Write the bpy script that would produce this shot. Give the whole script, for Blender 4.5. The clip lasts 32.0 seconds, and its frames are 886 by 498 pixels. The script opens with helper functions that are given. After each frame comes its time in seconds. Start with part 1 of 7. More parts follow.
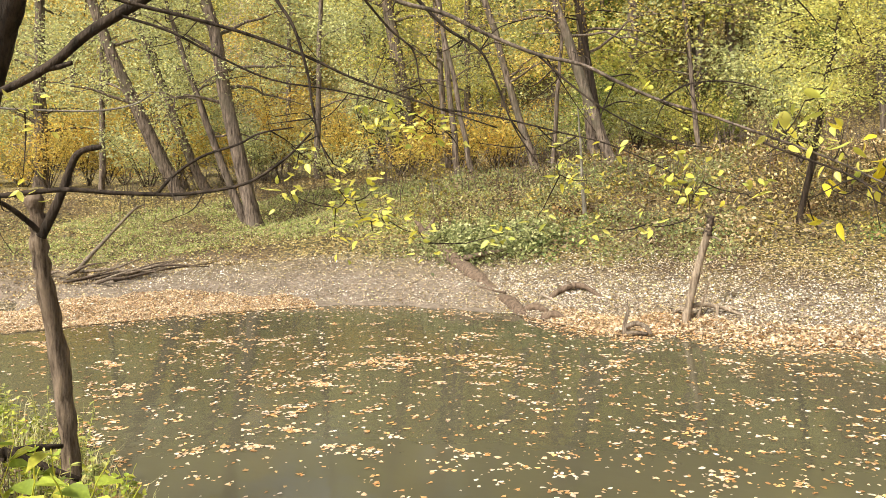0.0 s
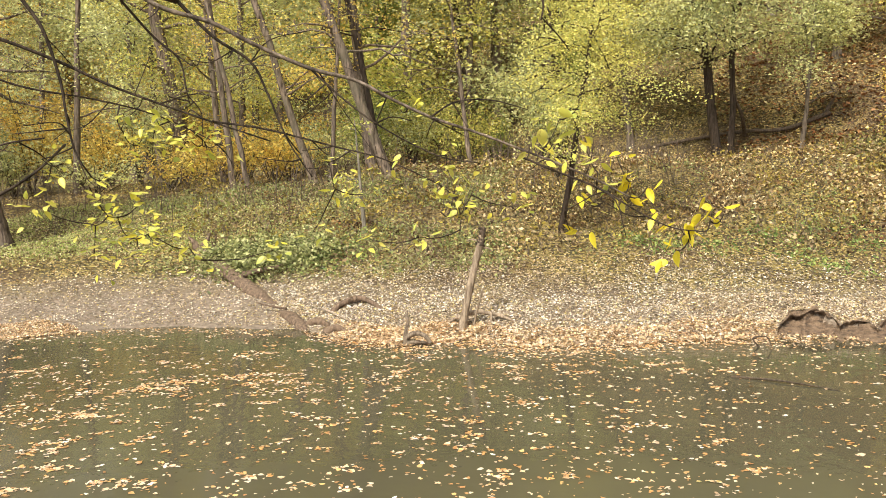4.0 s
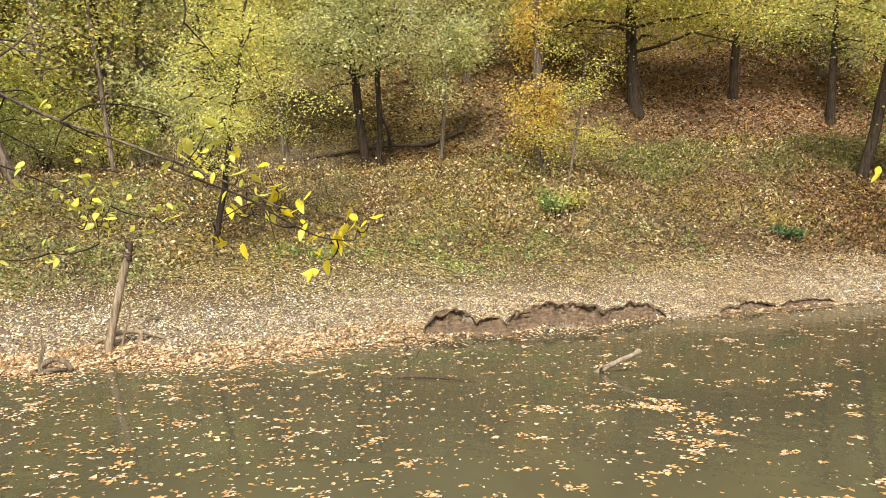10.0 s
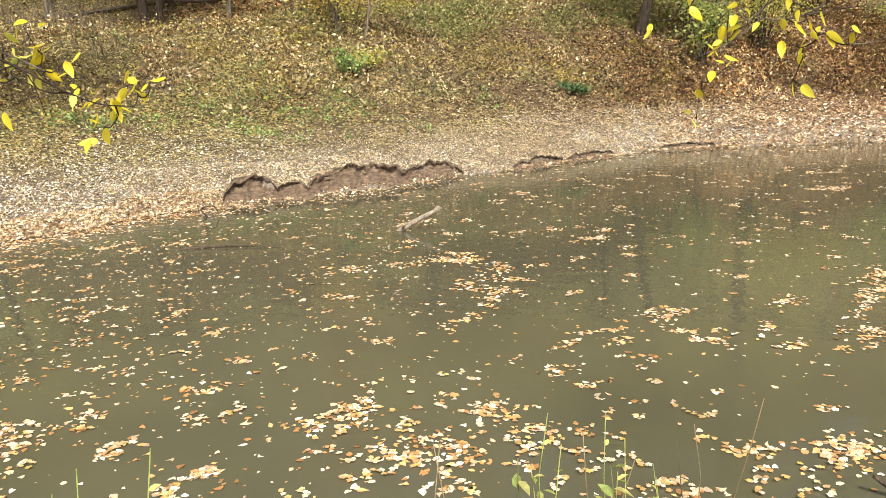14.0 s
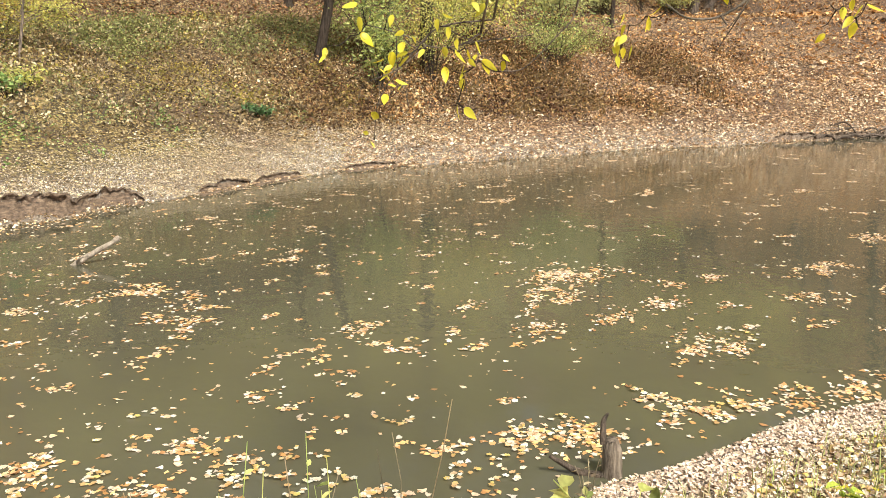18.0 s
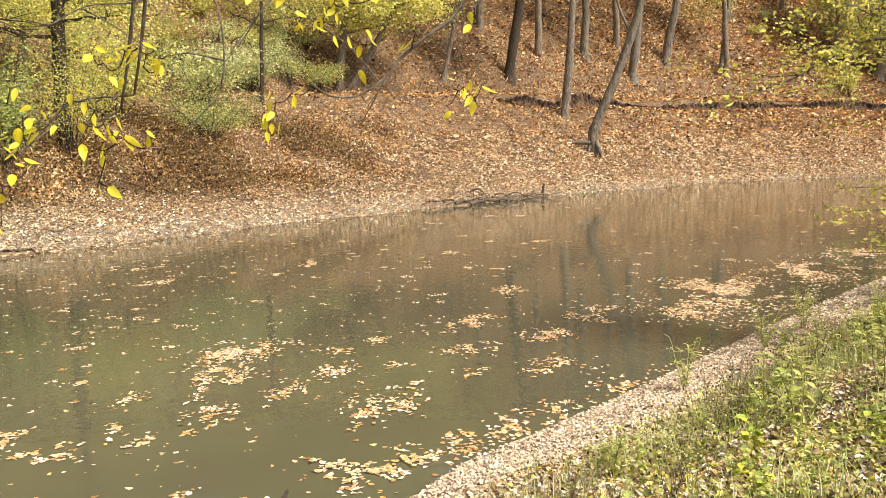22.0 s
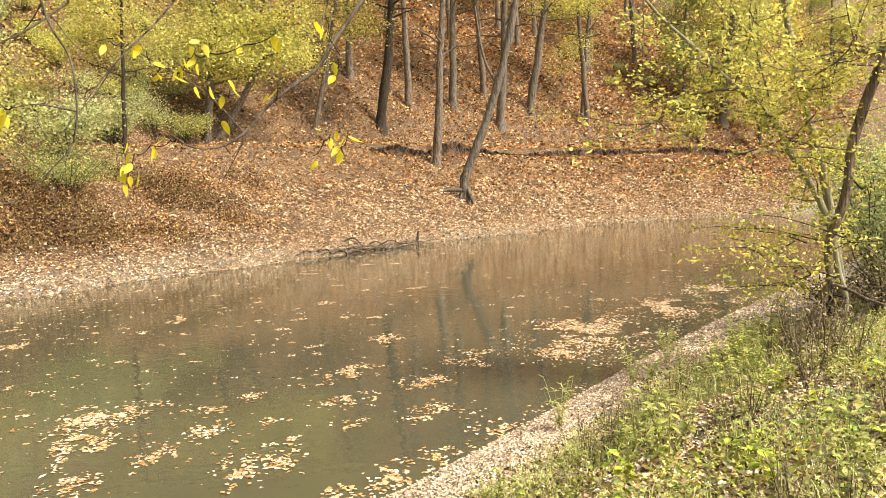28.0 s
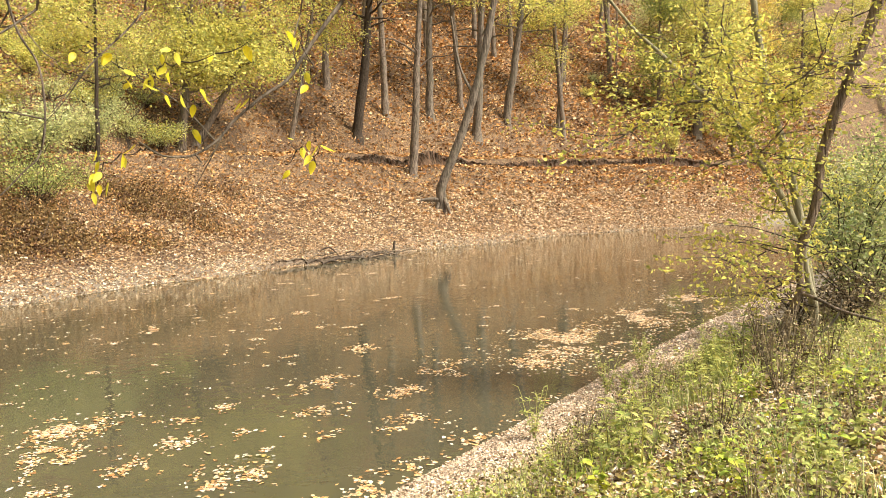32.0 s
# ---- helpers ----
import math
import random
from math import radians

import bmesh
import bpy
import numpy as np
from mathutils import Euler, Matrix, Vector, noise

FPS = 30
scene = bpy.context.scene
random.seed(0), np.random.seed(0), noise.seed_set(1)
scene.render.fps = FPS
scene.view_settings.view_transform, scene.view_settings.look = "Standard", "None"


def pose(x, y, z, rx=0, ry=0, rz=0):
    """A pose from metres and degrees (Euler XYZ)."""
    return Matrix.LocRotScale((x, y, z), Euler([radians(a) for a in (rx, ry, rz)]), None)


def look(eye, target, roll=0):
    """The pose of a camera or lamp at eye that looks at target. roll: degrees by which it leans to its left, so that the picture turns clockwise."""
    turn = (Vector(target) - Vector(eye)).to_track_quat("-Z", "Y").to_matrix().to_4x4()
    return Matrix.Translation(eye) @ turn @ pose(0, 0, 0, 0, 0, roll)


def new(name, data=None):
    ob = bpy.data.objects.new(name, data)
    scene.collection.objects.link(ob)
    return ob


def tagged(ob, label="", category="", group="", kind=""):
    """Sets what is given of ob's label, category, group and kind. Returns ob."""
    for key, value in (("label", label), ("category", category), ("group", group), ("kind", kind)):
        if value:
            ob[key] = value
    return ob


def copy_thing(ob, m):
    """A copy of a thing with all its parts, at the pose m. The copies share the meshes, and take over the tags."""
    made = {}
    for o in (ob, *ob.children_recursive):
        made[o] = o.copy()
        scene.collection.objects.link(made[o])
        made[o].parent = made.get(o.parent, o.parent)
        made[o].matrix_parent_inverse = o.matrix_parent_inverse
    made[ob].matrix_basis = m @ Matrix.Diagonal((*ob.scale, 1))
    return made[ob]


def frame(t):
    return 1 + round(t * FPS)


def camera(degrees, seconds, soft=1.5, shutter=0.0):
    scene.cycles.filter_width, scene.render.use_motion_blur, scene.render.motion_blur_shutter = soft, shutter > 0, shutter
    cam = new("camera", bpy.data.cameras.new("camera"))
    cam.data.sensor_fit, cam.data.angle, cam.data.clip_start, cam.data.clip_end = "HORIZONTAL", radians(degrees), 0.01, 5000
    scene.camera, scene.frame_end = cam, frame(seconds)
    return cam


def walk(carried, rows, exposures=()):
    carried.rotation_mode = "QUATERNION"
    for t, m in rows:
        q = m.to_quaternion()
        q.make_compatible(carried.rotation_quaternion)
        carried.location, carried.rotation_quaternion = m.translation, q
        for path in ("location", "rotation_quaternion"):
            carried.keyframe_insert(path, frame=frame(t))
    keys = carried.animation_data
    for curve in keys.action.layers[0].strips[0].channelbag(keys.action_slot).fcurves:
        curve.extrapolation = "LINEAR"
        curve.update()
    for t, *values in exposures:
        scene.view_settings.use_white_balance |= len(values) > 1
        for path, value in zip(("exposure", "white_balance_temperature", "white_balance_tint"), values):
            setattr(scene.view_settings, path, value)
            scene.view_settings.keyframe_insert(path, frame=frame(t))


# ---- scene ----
EXPOSURES = [(0, 1.08, 6350, 10), (6, 0.93, 6500, 10), (9, 0.9, 6550, 9), (11, 0.95, 6450, 9), (13, 1.03, 6200, 9), (18, 1.05, 6050, 9), (21, 1.1, 6250, 9), (24, 1.17, 6550, 8), (32, 1.22, 6600, 8)]
SKY_STRENGTH, SUN_STRENGTH = .098, 3.2
cam = camera(56.714, 32.0, soft=0.35)
PATH = [
    (0, look((-0.063, 0.003, 3.000), (-4.022, 9.139, 2.065), -0.51)),
    (0.5, look((-0.061, 0.004, 3.000), (-3.791, 9.238, 2.095), -0.53)),
    (1, look((-0.058, 0.005, 3.000), (-3.542, 9.337, 2.117), -0.51)),
    (1.5, look((-0.056, 0.006, 3.000), (-3.232, 9.448, 2.130), -0.47)),
    (2, look((-0.053, 0.007, 3.000), (-2.762, 9.595, 2.145), -0.51)),
    (2.5, look((-0.051, 0.007, 3.000), (-2.474, 9.672, 2.153), -0.60)),
    (3, look((-0.049, 0.008, 3.000), (-2.161, 9.746, 2.158), -0.67)),
    (3.5, look((-0.046, 0.008, 3.000), (-1.802, 9.818, 2.174), -0.66)),
    (5.5, look((-0.036, 0.009, 3.000), (-0.408, 9.981, 2.349), -0.32)),
    (6, look((-0.034, 0.009, 3.000), (0.008, 9.990, 2.394), -0.31)),
    (6.5, look((-0.031, 0.009, 3.000), (0.400, 9.983, 2.427), -0.33)),
    (7, look((-0.029, 0.008, 3.000), (0.877, 9.952, 2.451), -0.36)),
    (7.5, look((-0.026, 0.008, 3.000), (1.342, 9.900, 2.473), -0.42)),
    (8, look((-0.024, 0.008, 3.000), (1.568, 9.867, 2.492), -0.52)),
    (8.5, look((-0.021, 0.007, 3.000), (1.771, 9.833, 2.502), -0.49)),
    (9, look((-0.019, 0.007, 3.000), (2.052, 9.777, 2.504), -0.44)),
    (9.5, look((-0.016, 0.006, 3.000), (2.348, 9.709, 2.496), -0.42)),
    (10, look((-0.014, 0.005, 3.000), (2.642, 9.621, 2.303), -0.42)),
    (10.5, look((-0.012, 0.005, 3.000), (2.939, 9.515, 2.080), -0.35)),
    (11, look((-0.009, 0.004, 3.000), (3.153, 9.423, 1.870), -0.42)),
    (11.5, look((-0.007, 0.003, 3.000), (3.406, 9.312, 1.694), -0.41)),
    (12, look((-0.005, 0.002, 3.000), (3.775, 9.147, 1.555), -0.39)),
    (12.5, look((-0.002, 0.001, 3.000), (4.017, 9.005, 1.337), -0.47)),
    (13, look((0.000, 0.000, 3.000), (4.262, 8.830, 1.031), -0.67)),
    (13.5, look((0.002, -0.001, 3.000), (4.524, 8.630, 0.752), -0.78)),
    (14, look((0.004, -0.002, 3.000), (4.735, 8.481, 0.624), -0.88)),
    (14.5, look((0.007, -0.004, 3.000), (5.043, 8.265, 0.498), -0.70)),
    (16.5, look((0.014, -0.010, 3.000), (6.546, 7.170, 0.598), -0.04)),
    (17, look((0.016, -0.012, 3.000), (6.952, 6.811, 0.692), 0.22)),
    (17.5, look((0.017, -0.014, 3.000), (7.321, 6.444, 0.775), 0.26)),
    (18, look((0.019, -0.016, 3.000), (7.590, 6.156, 0.858), 0.26)),
    (18.5, look((0.020, -0.018, 3.000), (7.840, 5.869, 0.953), 0.23)),
    (19, look((0.022, -0.020, 3.000), (8.020, 5.662, 1.065), 0.02)),
    (19.5, look((0.023, -0.022, 3.000), (8.267, 5.322, 1.137), -0.08)),
    (20, look((0.024, -0.024, 3.000), (8.622, 4.755, 1.202), -0.18)),
    (20.5, look((0.025, -0.027, 3.000), (8.833, 4.384, 1.277), -0.63)),
    (21, look((0.026, -0.029, 3.000), (9.047, 3.965, 1.361), -0.72)),
    (21.5, look((0.027, -0.031, 3.000), (9.314, 3.377, 1.540), -0.52)),
    (22, look((0.028, -0.034, 3.000), (9.569, 2.680, 1.731), -0.38)),
    (22.5, look((0.029, -0.036, 3.000), (9.635, 2.481, 1.824), -0.39)),
    (23, look((0.029, -0.039, 3.000), (9.691, 2.292, 1.901), -0.42)),
    (23.5, look((0.030, -0.041, 3.000), (9.757, 2.027, 1.950), -0.53)),
    (24, look((0.030, -0.043, 3.000), (9.799, 1.855, 2.013), -0.80)),
    (24.5, look((0.031, -0.046, 3.000), (9.823, 1.750, 2.057), -1.08)),
    (25, look((0.031, -0.048, 3.000), (9.846, 1.638, 2.093), -1.37)),
    (25.5, look((0.031, -0.051, 3.000), (9.863, 1.545, 2.116), -1.49)),
    (27.5, look((0.033, -0.061, 3.000), (9.920, 1.243, 2.265), -1.40)),
    (28, look((0.033, -0.063, 3.000), (9.929, 1.187, 2.292), -1.41)),
    (28.5, look((0.033, -0.066, 3.000), (9.937, 1.132, 2.313), -1.40)),
    (29, look((0.033, -0.068, 3.000), (9.945, 1.086, 2.343), -1.38)),
    (29.5, look((0.034, -0.071, 3.000), (9.951, 1.046, 2.373), -1.43)),
    (30, look((0.034, -0.073, 3.000), (9.958, 1.000, 2.394), -1.38)),
    (30.5, look((0.034, -0.076, 3.000), (9.962, 0.964, 2.402), -1.33)),
    (31, look((0.034, -0.078, 3.000), (9.964, 0.937, 2.396), -1.26)),
    (31.5, look((0.034, -0.081, 3.000), (9.968, 0.900, 2.395), -1.25)),
    (32, look((0.035, -0.083, 3.000), (9.970, 0.882, 2.403), -1.22)),
]
walk(cam, PATH, EXPOSURES)

# ---- light: an overcast autumn day ----
world = bpy.data.worlds.new("overcast_sky")
scene.world = world
world.use_nodes = True
wn = world.node_tree.nodes
sky = wn.new("ShaderNodeTexSky")
sky.sky_type, sky.sun_disc, sky.sun_elevation, sky.sun_rotation = "NISHITA", False, radians(48), radians(200)
sky.air_density, sky.dust_density, sky.ozone_density = 1.0, 4.0, 1.0
veil = wn.new("ShaderNodeHueSaturation")
veil.inputs["Saturation"].default_value = .22
world.node_tree.links.new(sky.outputs["Color"], veil.inputs["Color"])
world.node_tree.links.new(veil.outputs["Color"], wn["Background"].inputs["Color"])
wn["Background"].inputs["Strength"].default_value = SKY_STRENGTH
sun = new("sun", bpy.data.lights.new("sun", "SUN"))
sun.data.energy, sun.data.angle, sun.data.color = SUN_STRENGTH, radians(12), (1.0, .94, .79)
sun.matrix_world = look((-20, -55, 70), (0, 0, 0))


# ---- materials ----
def material(name):
    m = bpy.data.materials.new(name)
    m.use_nodes = True
    return m, m.node_tree.nodes, m.node_tree.links


def ramp(nodes, stops, mode="LINEAR"):
    r = nodes.new("ShaderNodeValToRGB")
    r.color_ramp.interpolation = mode
    while len(r.color_ramp.elements) < len(stops):
        r.color_ramp.elements.new(1)
    for e, (p, c) in zip(r.color_ramp.elements, stops):
        e.position, e.color = p, (*c, 1)
    return r


def even(*colours):
    return [(i / len(colours), c) for i, c in enumerate(colours)]


def leaf_material(name, colours, patch=None, thin=.35, rough=.55, patch_size=.5):
    """Leaves: every leaf its own colour, with slow drifts of tone from spray to spray, and light that comes through."""
    m, n, l = material(name)
    geo = n.new("ShaderNodeNewGeometry")
    pick = ramp(n, even(*colours), "CONSTANT")
    l.new(geo.outputs["Random Per Island"], pick.inputs[0])
    colour = pick.outputs[0]
    coord = n.new("ShaderNodeTexCoord")
    if patch:
        drift = n.new("ShaderNodeTexNoise")
        drift.inputs["Scale"].default_value, drift.inputs["Detail"].default_value = patch_size, 3
        l.new(coord.outputs["Object"], drift.inputs["Vector"])
        amount = ramp(n, [(.42, (0, 0, 0)), (.62, (1, 1, 1))])
        l.new(drift.outputs["Fac"], amount.inputs[0])
        mix = n.new("ShaderNodeMix")
        mix.data_type, mix.blend_type = "RGBA", "MIX"
        scale = n.new("ShaderNodeMath")
        scale.operation = "MULTIPLY"
        scale.inputs[1].default_value = .65
        l.new(amount.outputs[0], scale.inputs[0])
        l.new(scale.outputs[0], mix.inputs[0])
        l.new(colour, mix.inputs[6])
        mix.inputs[7].default_value = (*patch, 1)
        colour = mix.outputs[2]
    fine = n.new("ShaderNodeTexNoise")
    fine.inputs["Scale"].default_value, fine.inputs["Detail"].default_value = 45, 2
    l.new(coord.outputs["Object"], fine.inputs["Vector"])
    tone = n.new("ShaderNodeMapRange")
    tone.inputs[1].default_value, tone.inputs[2].default_value, tone.inputs[3].default_value, tone.inputs[4].default_value = .3, .7, .78, 1.15
    l.new(fine.outputs["Fac"], tone.inputs[0])
    # single leaves differ in brightness as well as in hue
    stir = n.new("ShaderNodeTexWhiteNoise")
    stir.noise_dimensions = "1D"
    l.new(geo.outputs["Random Per Island"], stir.inputs["W"])
    spread = n.new("ShaderNodeMapRange")
    spread.inputs[3].default_value, spread.inputs[4].default_value = .55, 1.38
    l.new(stir.outputs["Value"], spread.inputs[0])
    both = n.new("ShaderNodeMath")
    both.operation = "MULTIPLY"
    l.new(tone.outputs[0], both.inputs[0])
    l.new(spread.outputs[0], both.inputs[1])
    hsv = n.new("ShaderNodeHueSaturation")
    l.new(colour, hsv.inputs["Color"])
    l.new(both.outputs[0], hsv.inputs["Value"])
    b = n["Principled BSDF"]
    b.inputs["Roughness"].default_value = rough
    b.inputs["Specular IOR Level"].default_value = .3
    l.new(hsv.outputs[0], b.inputs["Base Color"])
    if thin:
        tr = n.new("ShaderNodeBsdfTranslucent")
        l.new(hsv.outputs[0], tr.inputs["Color"])
        mx = n.new("ShaderNodeMixShader")
        mx.inputs[0].default_value = thin
        l.new(b.outputs[0], mx.inputs[1])
        l.new(tr.outputs[0], mx.inputs[2])
        l.new(mx.outputs[0], n["Material Output"].inputs["Surface"])
    return m


def bark_material(name, dark, light, moss=None, scale=7.0):
    """Bark: upright furrows, grey plates and a little moss."""
    m, n, l = material(name)
    coord = n.new("ShaderNodeTexCoord")
    stretch = n.new("ShaderNodeMapping")
    stretch.inputs["Scale"].default_value = (1, 1, .16)
    l.new(coord.outputs["Object"], stretch.inputs[0])
    fur = n.new("ShaderNodeTexNoise")
    fur.inputs["Scale"].default_value, fur.inputs["Detail"].default_value, fur.inputs["Roughness"].default_value = scale * 2.2, 6, .65
    l.new(stretch.outputs[0], fur.inputs["Vector"])
    r = ramp(n, [(.36, dark), (.64, light)])
    l.new(fur.outputs["Fac"], r.inputs[0])
    colour = r.outputs[0]
    if moss:
        blot = n.new("ShaderNodeTexNoise")
        blot.inputs["Scale"].default_value, blot.inputs["Detail"].default_value = 1.3, 4
        l.new(coord.outputs["Object"], blot.inputs["Vector"])
        f = ramp(n, [(.5, (0, 0, 0)), (.68, (.8, .8, .8))])
        l.new(blot.outputs["Fac"], f.inputs[0])
        mix = n.new("ShaderNodeMix")
        mix.data_type = "RGBA"
        l.new(f.outputs[0], mix.inputs[0])
        l.new(colour, mix.inputs[6])
        mix.inputs[7].default_value = (*moss, 1)
        colour = mix.outputs[2]
    b = n["Principled BSDF"]
    b.inputs["Roughness"].default_value = .9
    b.inputs["Specular IOR Level"].default_value = .2
    l.new(colour, b.inputs["Base Color"])
    bump = n.new("ShaderNodeBump")
    bump.inputs["Strength"].default_value, bump.inputs["Distance"].default_value = 1.0, .06
    l.new(fur.outputs["Fac"], bump.inputs["Height"])
    l.new(bump.outputs[0], b.inputs["Normal"])
    return m


def ground_material():
    """Leaf-strewn silt: wet mud at the waterline, pale litter on the beach, brown litter and soil above."""
    m, n, l = material("leaf_strewn_soil")
    coord = n.new("ShaderNodeTexCoord")
    cells = n.new("ShaderNodeTexVoronoi")
    cells.inputs["Scale"].default_value = 17
    l.new(coord.outputs["Object"], cells.inputs["Vector"])
    pick = n.new("ShaderNodeSeparateColor")
    l.new(cells.outputs["Color"], pick.inputs[0])
    # litter tones deepened so the ground reads as shadowed gaps between the leaves
    litter = ramp(n, even((.045, .025, .013), (.12, .06, .026), (.20, .105, .045), (.07, .037, .019), (.29, .17, .08), (.04, .022, .012), (.36, .24, .12)), "CONSTANT")
    l.new(pick.outputs[0], litter.inputs[0])
    olive = ramp(n, even((.045, .035, .013), (.11, .085, .026), (.19, .145, .04), (.07, .055, .02), (.28, .21, .06), (.04, .03, .012), (.34, .26, .08)), "CONSTANT")
    l.new(pick.outputs[0], olive.inputs[0])
    where = n.new("ShaderNodeSeparateXYZ")
    l.new(coord.outputs["Object"], where.inputs[0])
    east = n.new("ShaderNodeMapRange")
    east.inputs[1].default_value, east.inputs[2].default_value = 6, 26
    l.new(where.outputs[0], east.inputs[0])
    drift = n.new("ShaderNodeMix")
    drift.data_type = "RGBA"
    l.new(east.outputs[0], drift.inputs[0])
    l.new(olive.outputs[0], drift.inputs[6])
    l.new(litter.outputs[0], drift.inputs[7])
    big = n.new("ShaderNodeTexNoise")
    big.inputs["Scale"].default_value, big.inputs["Detail"].default_value = .35, 5
    l.new(coord.outputs["Object"], big.inputs["Vector"])
    soil = n.new("ShaderNodeMix")
    soil.data_type = "RGBA"
    f = ramp(n, [(.45, (0, 0, 0)), (.65, (.7, .7, .7))])
    l.new(big.outputs["Fac"], f.inputs[0])
    l.new(f.outputs[0], soil.inputs[0])
    l.new(drift.outputs[2], soil.inputs[6])
    soil.inputs[7].default_value = (.075, .042, .024, 1)
    # bare silt close to the water
    pos = n.new("ShaderNodeSeparateXYZ")
    l.new(coord.outputs["Object"], pos.inputs[0])
    grain = n.new("ShaderNodeTexNoise")
    grain.inputs["Scale"].default_value, grain.inputs["Detail"].default_value = 9, 6
    l.new(coord.outputs["Object"], grain.inputs["Vector"])
    silt = ramp(n, [(.3, (.12, .09, .062)), (.7, (.27, .21, .155))])
    l.new(grain.outputs["Fac"], silt.inputs[0])
    level = n.new("ShaderNodeMath")
    level.operation = "MULTIPLY_ADD"
    level.inputs[1].default_value, level.inputs[2].default_value = -.5, .75
    l.new(big.outputs["Fac"], level.inputs[0])
    edge = n.new("ShaderNodeMapRange")
    l.new(pos.outputs[2], edge.inputs[0])
    edge.inputs[1].default_value, edge.inputs[2].default_value, edge.inputs[3].default_value, edge.inputs[4].default_value = .35, .8, 1, 0
    mud = n.new("ShaderNodeMix")
    mud.data_type = "RGBA"
    l.new(edge.outputs[0], mud.inputs[0])
    l.new(soil.outputs[2], mud.inputs[6])
    l.new(silt.outputs[0], mud.inputs[7])
    b = n["Principled BSDF"]
    l.new(mud.outputs[2], b.inputs["Base Color"])
    wet = n.new("ShaderNodeMapRange")
    l.new(pos.outputs[2], wet.inputs[0])
    wet.inputs[1].default_value, wet.inputs[2].default_value, wet.inputs[3].default_value, wet.inputs[4].default_value = .0, .12, .7, .95
    l.new(wet.outputs[0], b.inputs["Roughness"])
    bump = n.new("ShaderNodeBump")
    bump.inputs["Strength"].default_value, bump.inputs["Distance"].default_value = .8, .05
    l.new(cells.outputs["Distance"], bump.inputs["Height"])
    bump2 = n.new("ShaderNodeBump")
    bump2.inputs["Strength"].default_value, bump2.inputs["Distance"].default_value = .6, .04
    l.new(grain.outputs["Fac"], bump2.inputs["Height"])
    l.new(bump.outputs[0], bump2.inputs["Normal"])
    l.new(bump2.outputs[0], b.inputs["Normal"])
    return m


def water_material():
    """Still, silty river water: olive-brown body under a faintly rippled mirror."""
    m, n, l = material("silty_river_water")
    coord = n.new("ShaderNodeTexCoord")
    b = n["Principled BSDF"]
    tint = n.new("ShaderNodeTexNoise")
    tint.inputs["Scale"].default_value, tint.inputs["Detail"].default_value = .12, 3
    l.new(coord.outputs["Object"], tint.inputs["Vector"])
    r = ramp(n, [(.35, (0.06745, 0.06138, 0.03708)), (.65, (0.0855, 0.07626, 0.04738))])
    l.new(tint.outputs["Fac"], r.inputs[0])
    l.new(r.outputs[0], b.inputs["Base Color"])
    b.inputs["IOR"].default_value = 1.33
    b.inputs["Roughness"].default_value = .05
    waves = n.new("ShaderNodeTexNoise")
    waves.inputs["Scale"].default_value, waves.inputs["Detail"].default_value = 3.4, 3
    l.new(coord.outputs["Object"], waves.inputs["Vector"])
    bump = n.new("ShaderNodeBump")
    bump.inputs["Strength"].default_value, bump.inputs["Distance"].default_value = .15, .03
    l.new(waves.outputs["Fac"], bump.inputs["Height"])
    l.new(bump.outputs[0], b.inputs["Normal"])
    return m


def mud_material():
    m, n, l = material("wet_brown_silt")
    coord = n.new("ShaderNodeTexCoord")
    lay = n.new("ShaderNodeMapping")
    lay.inputs["Scale"].default_value = (1, 1, 3)
    l.new(coord.outputs["Object"], lay.inputs[0])
    grain = n.new("ShaderNodeTexNoise")
    grain.inputs["Scale"].default_value, grain.inputs["Detail"].default_value, grain.inputs["Roughness"].default_value = 7, 7, .7
    l.new(lay.outputs[0], grain.inputs["Vector"])
    r = ramp(n, [(.33, (.03, .018, .010)), (.5, (.13, .082, .047)), (.70, (.27, .185, .115))])
    l.new(grain.outputs["Fac"], r.inputs[0])
    b = n["Principled BSDF"]
    l.new(r.outputs[0], b.inputs["Base Color"])
    b.inputs["Roughness"].default_value = .75
    bump = n.new("ShaderNodeBump")
    bump.inputs["Strength"].default_value, bump.inputs["Distance"].default_value = 1, .05
    l.new(grain.outputs["Fac"], bump.inputs["Height"])
    l.new(bump.outputs[0], b.inputs["Normal"])
    return m


M_MUD = mud_material()
M_EARTH = bark_material("dark_root_earth", (.028, .017, .010), (.17, .095, .055), (.08, .045, .025), 3)
M_GROUND, M_WATER = ground_material(), water_material()
M_BARK = bark_material("furrowed_grey_bark", (.04, .029, .022), (.27, .205, .155), (.13, .11, .075))
M_BARK_DARK = bark_material("dark_wet_bark", (.018, .013, .009), (.075, .053, .037))
M_BARK_PALE = bark_material("pale_mottled_bark", (.12, .10, .075), (.34, .30, .24), (.14, .14, .09))
M_WOOD = bark_material("weathered_driftwood", (.085, .062, .044), (.30, .235, .17), None, 9)
M_BARK_GREY = bark_material("brown_grey_bark", (.05, .038, .028), (.24, .19, .145), (.11, .10, .07), 5)
M_WOOD_DARK = bark_material("sodden_rotten_wood", (.04, .03, .022), (.14, .10, .07), None, 9)
M_YG = leaf_material("yellow_green_leaves", [(.56, .56, .14), (.68, .63, .19), (.46, .50, .14), (.77, .70, .26), (.35, .40, .11), (.72, .61, .14)], (.76, .64, .17), .52)
# pale green leaves, lightened further for the sky glow behind the upstream wood
M_PALE = leaf_material("pale_green_skyglow_leaves", [(.53, .55, .25), (.66, .66, .34), (.42, .46, .20), (.72, .68, .32), (.58, .60, .32), (.33, .37, .16)], (.66, .62, .25), .52)
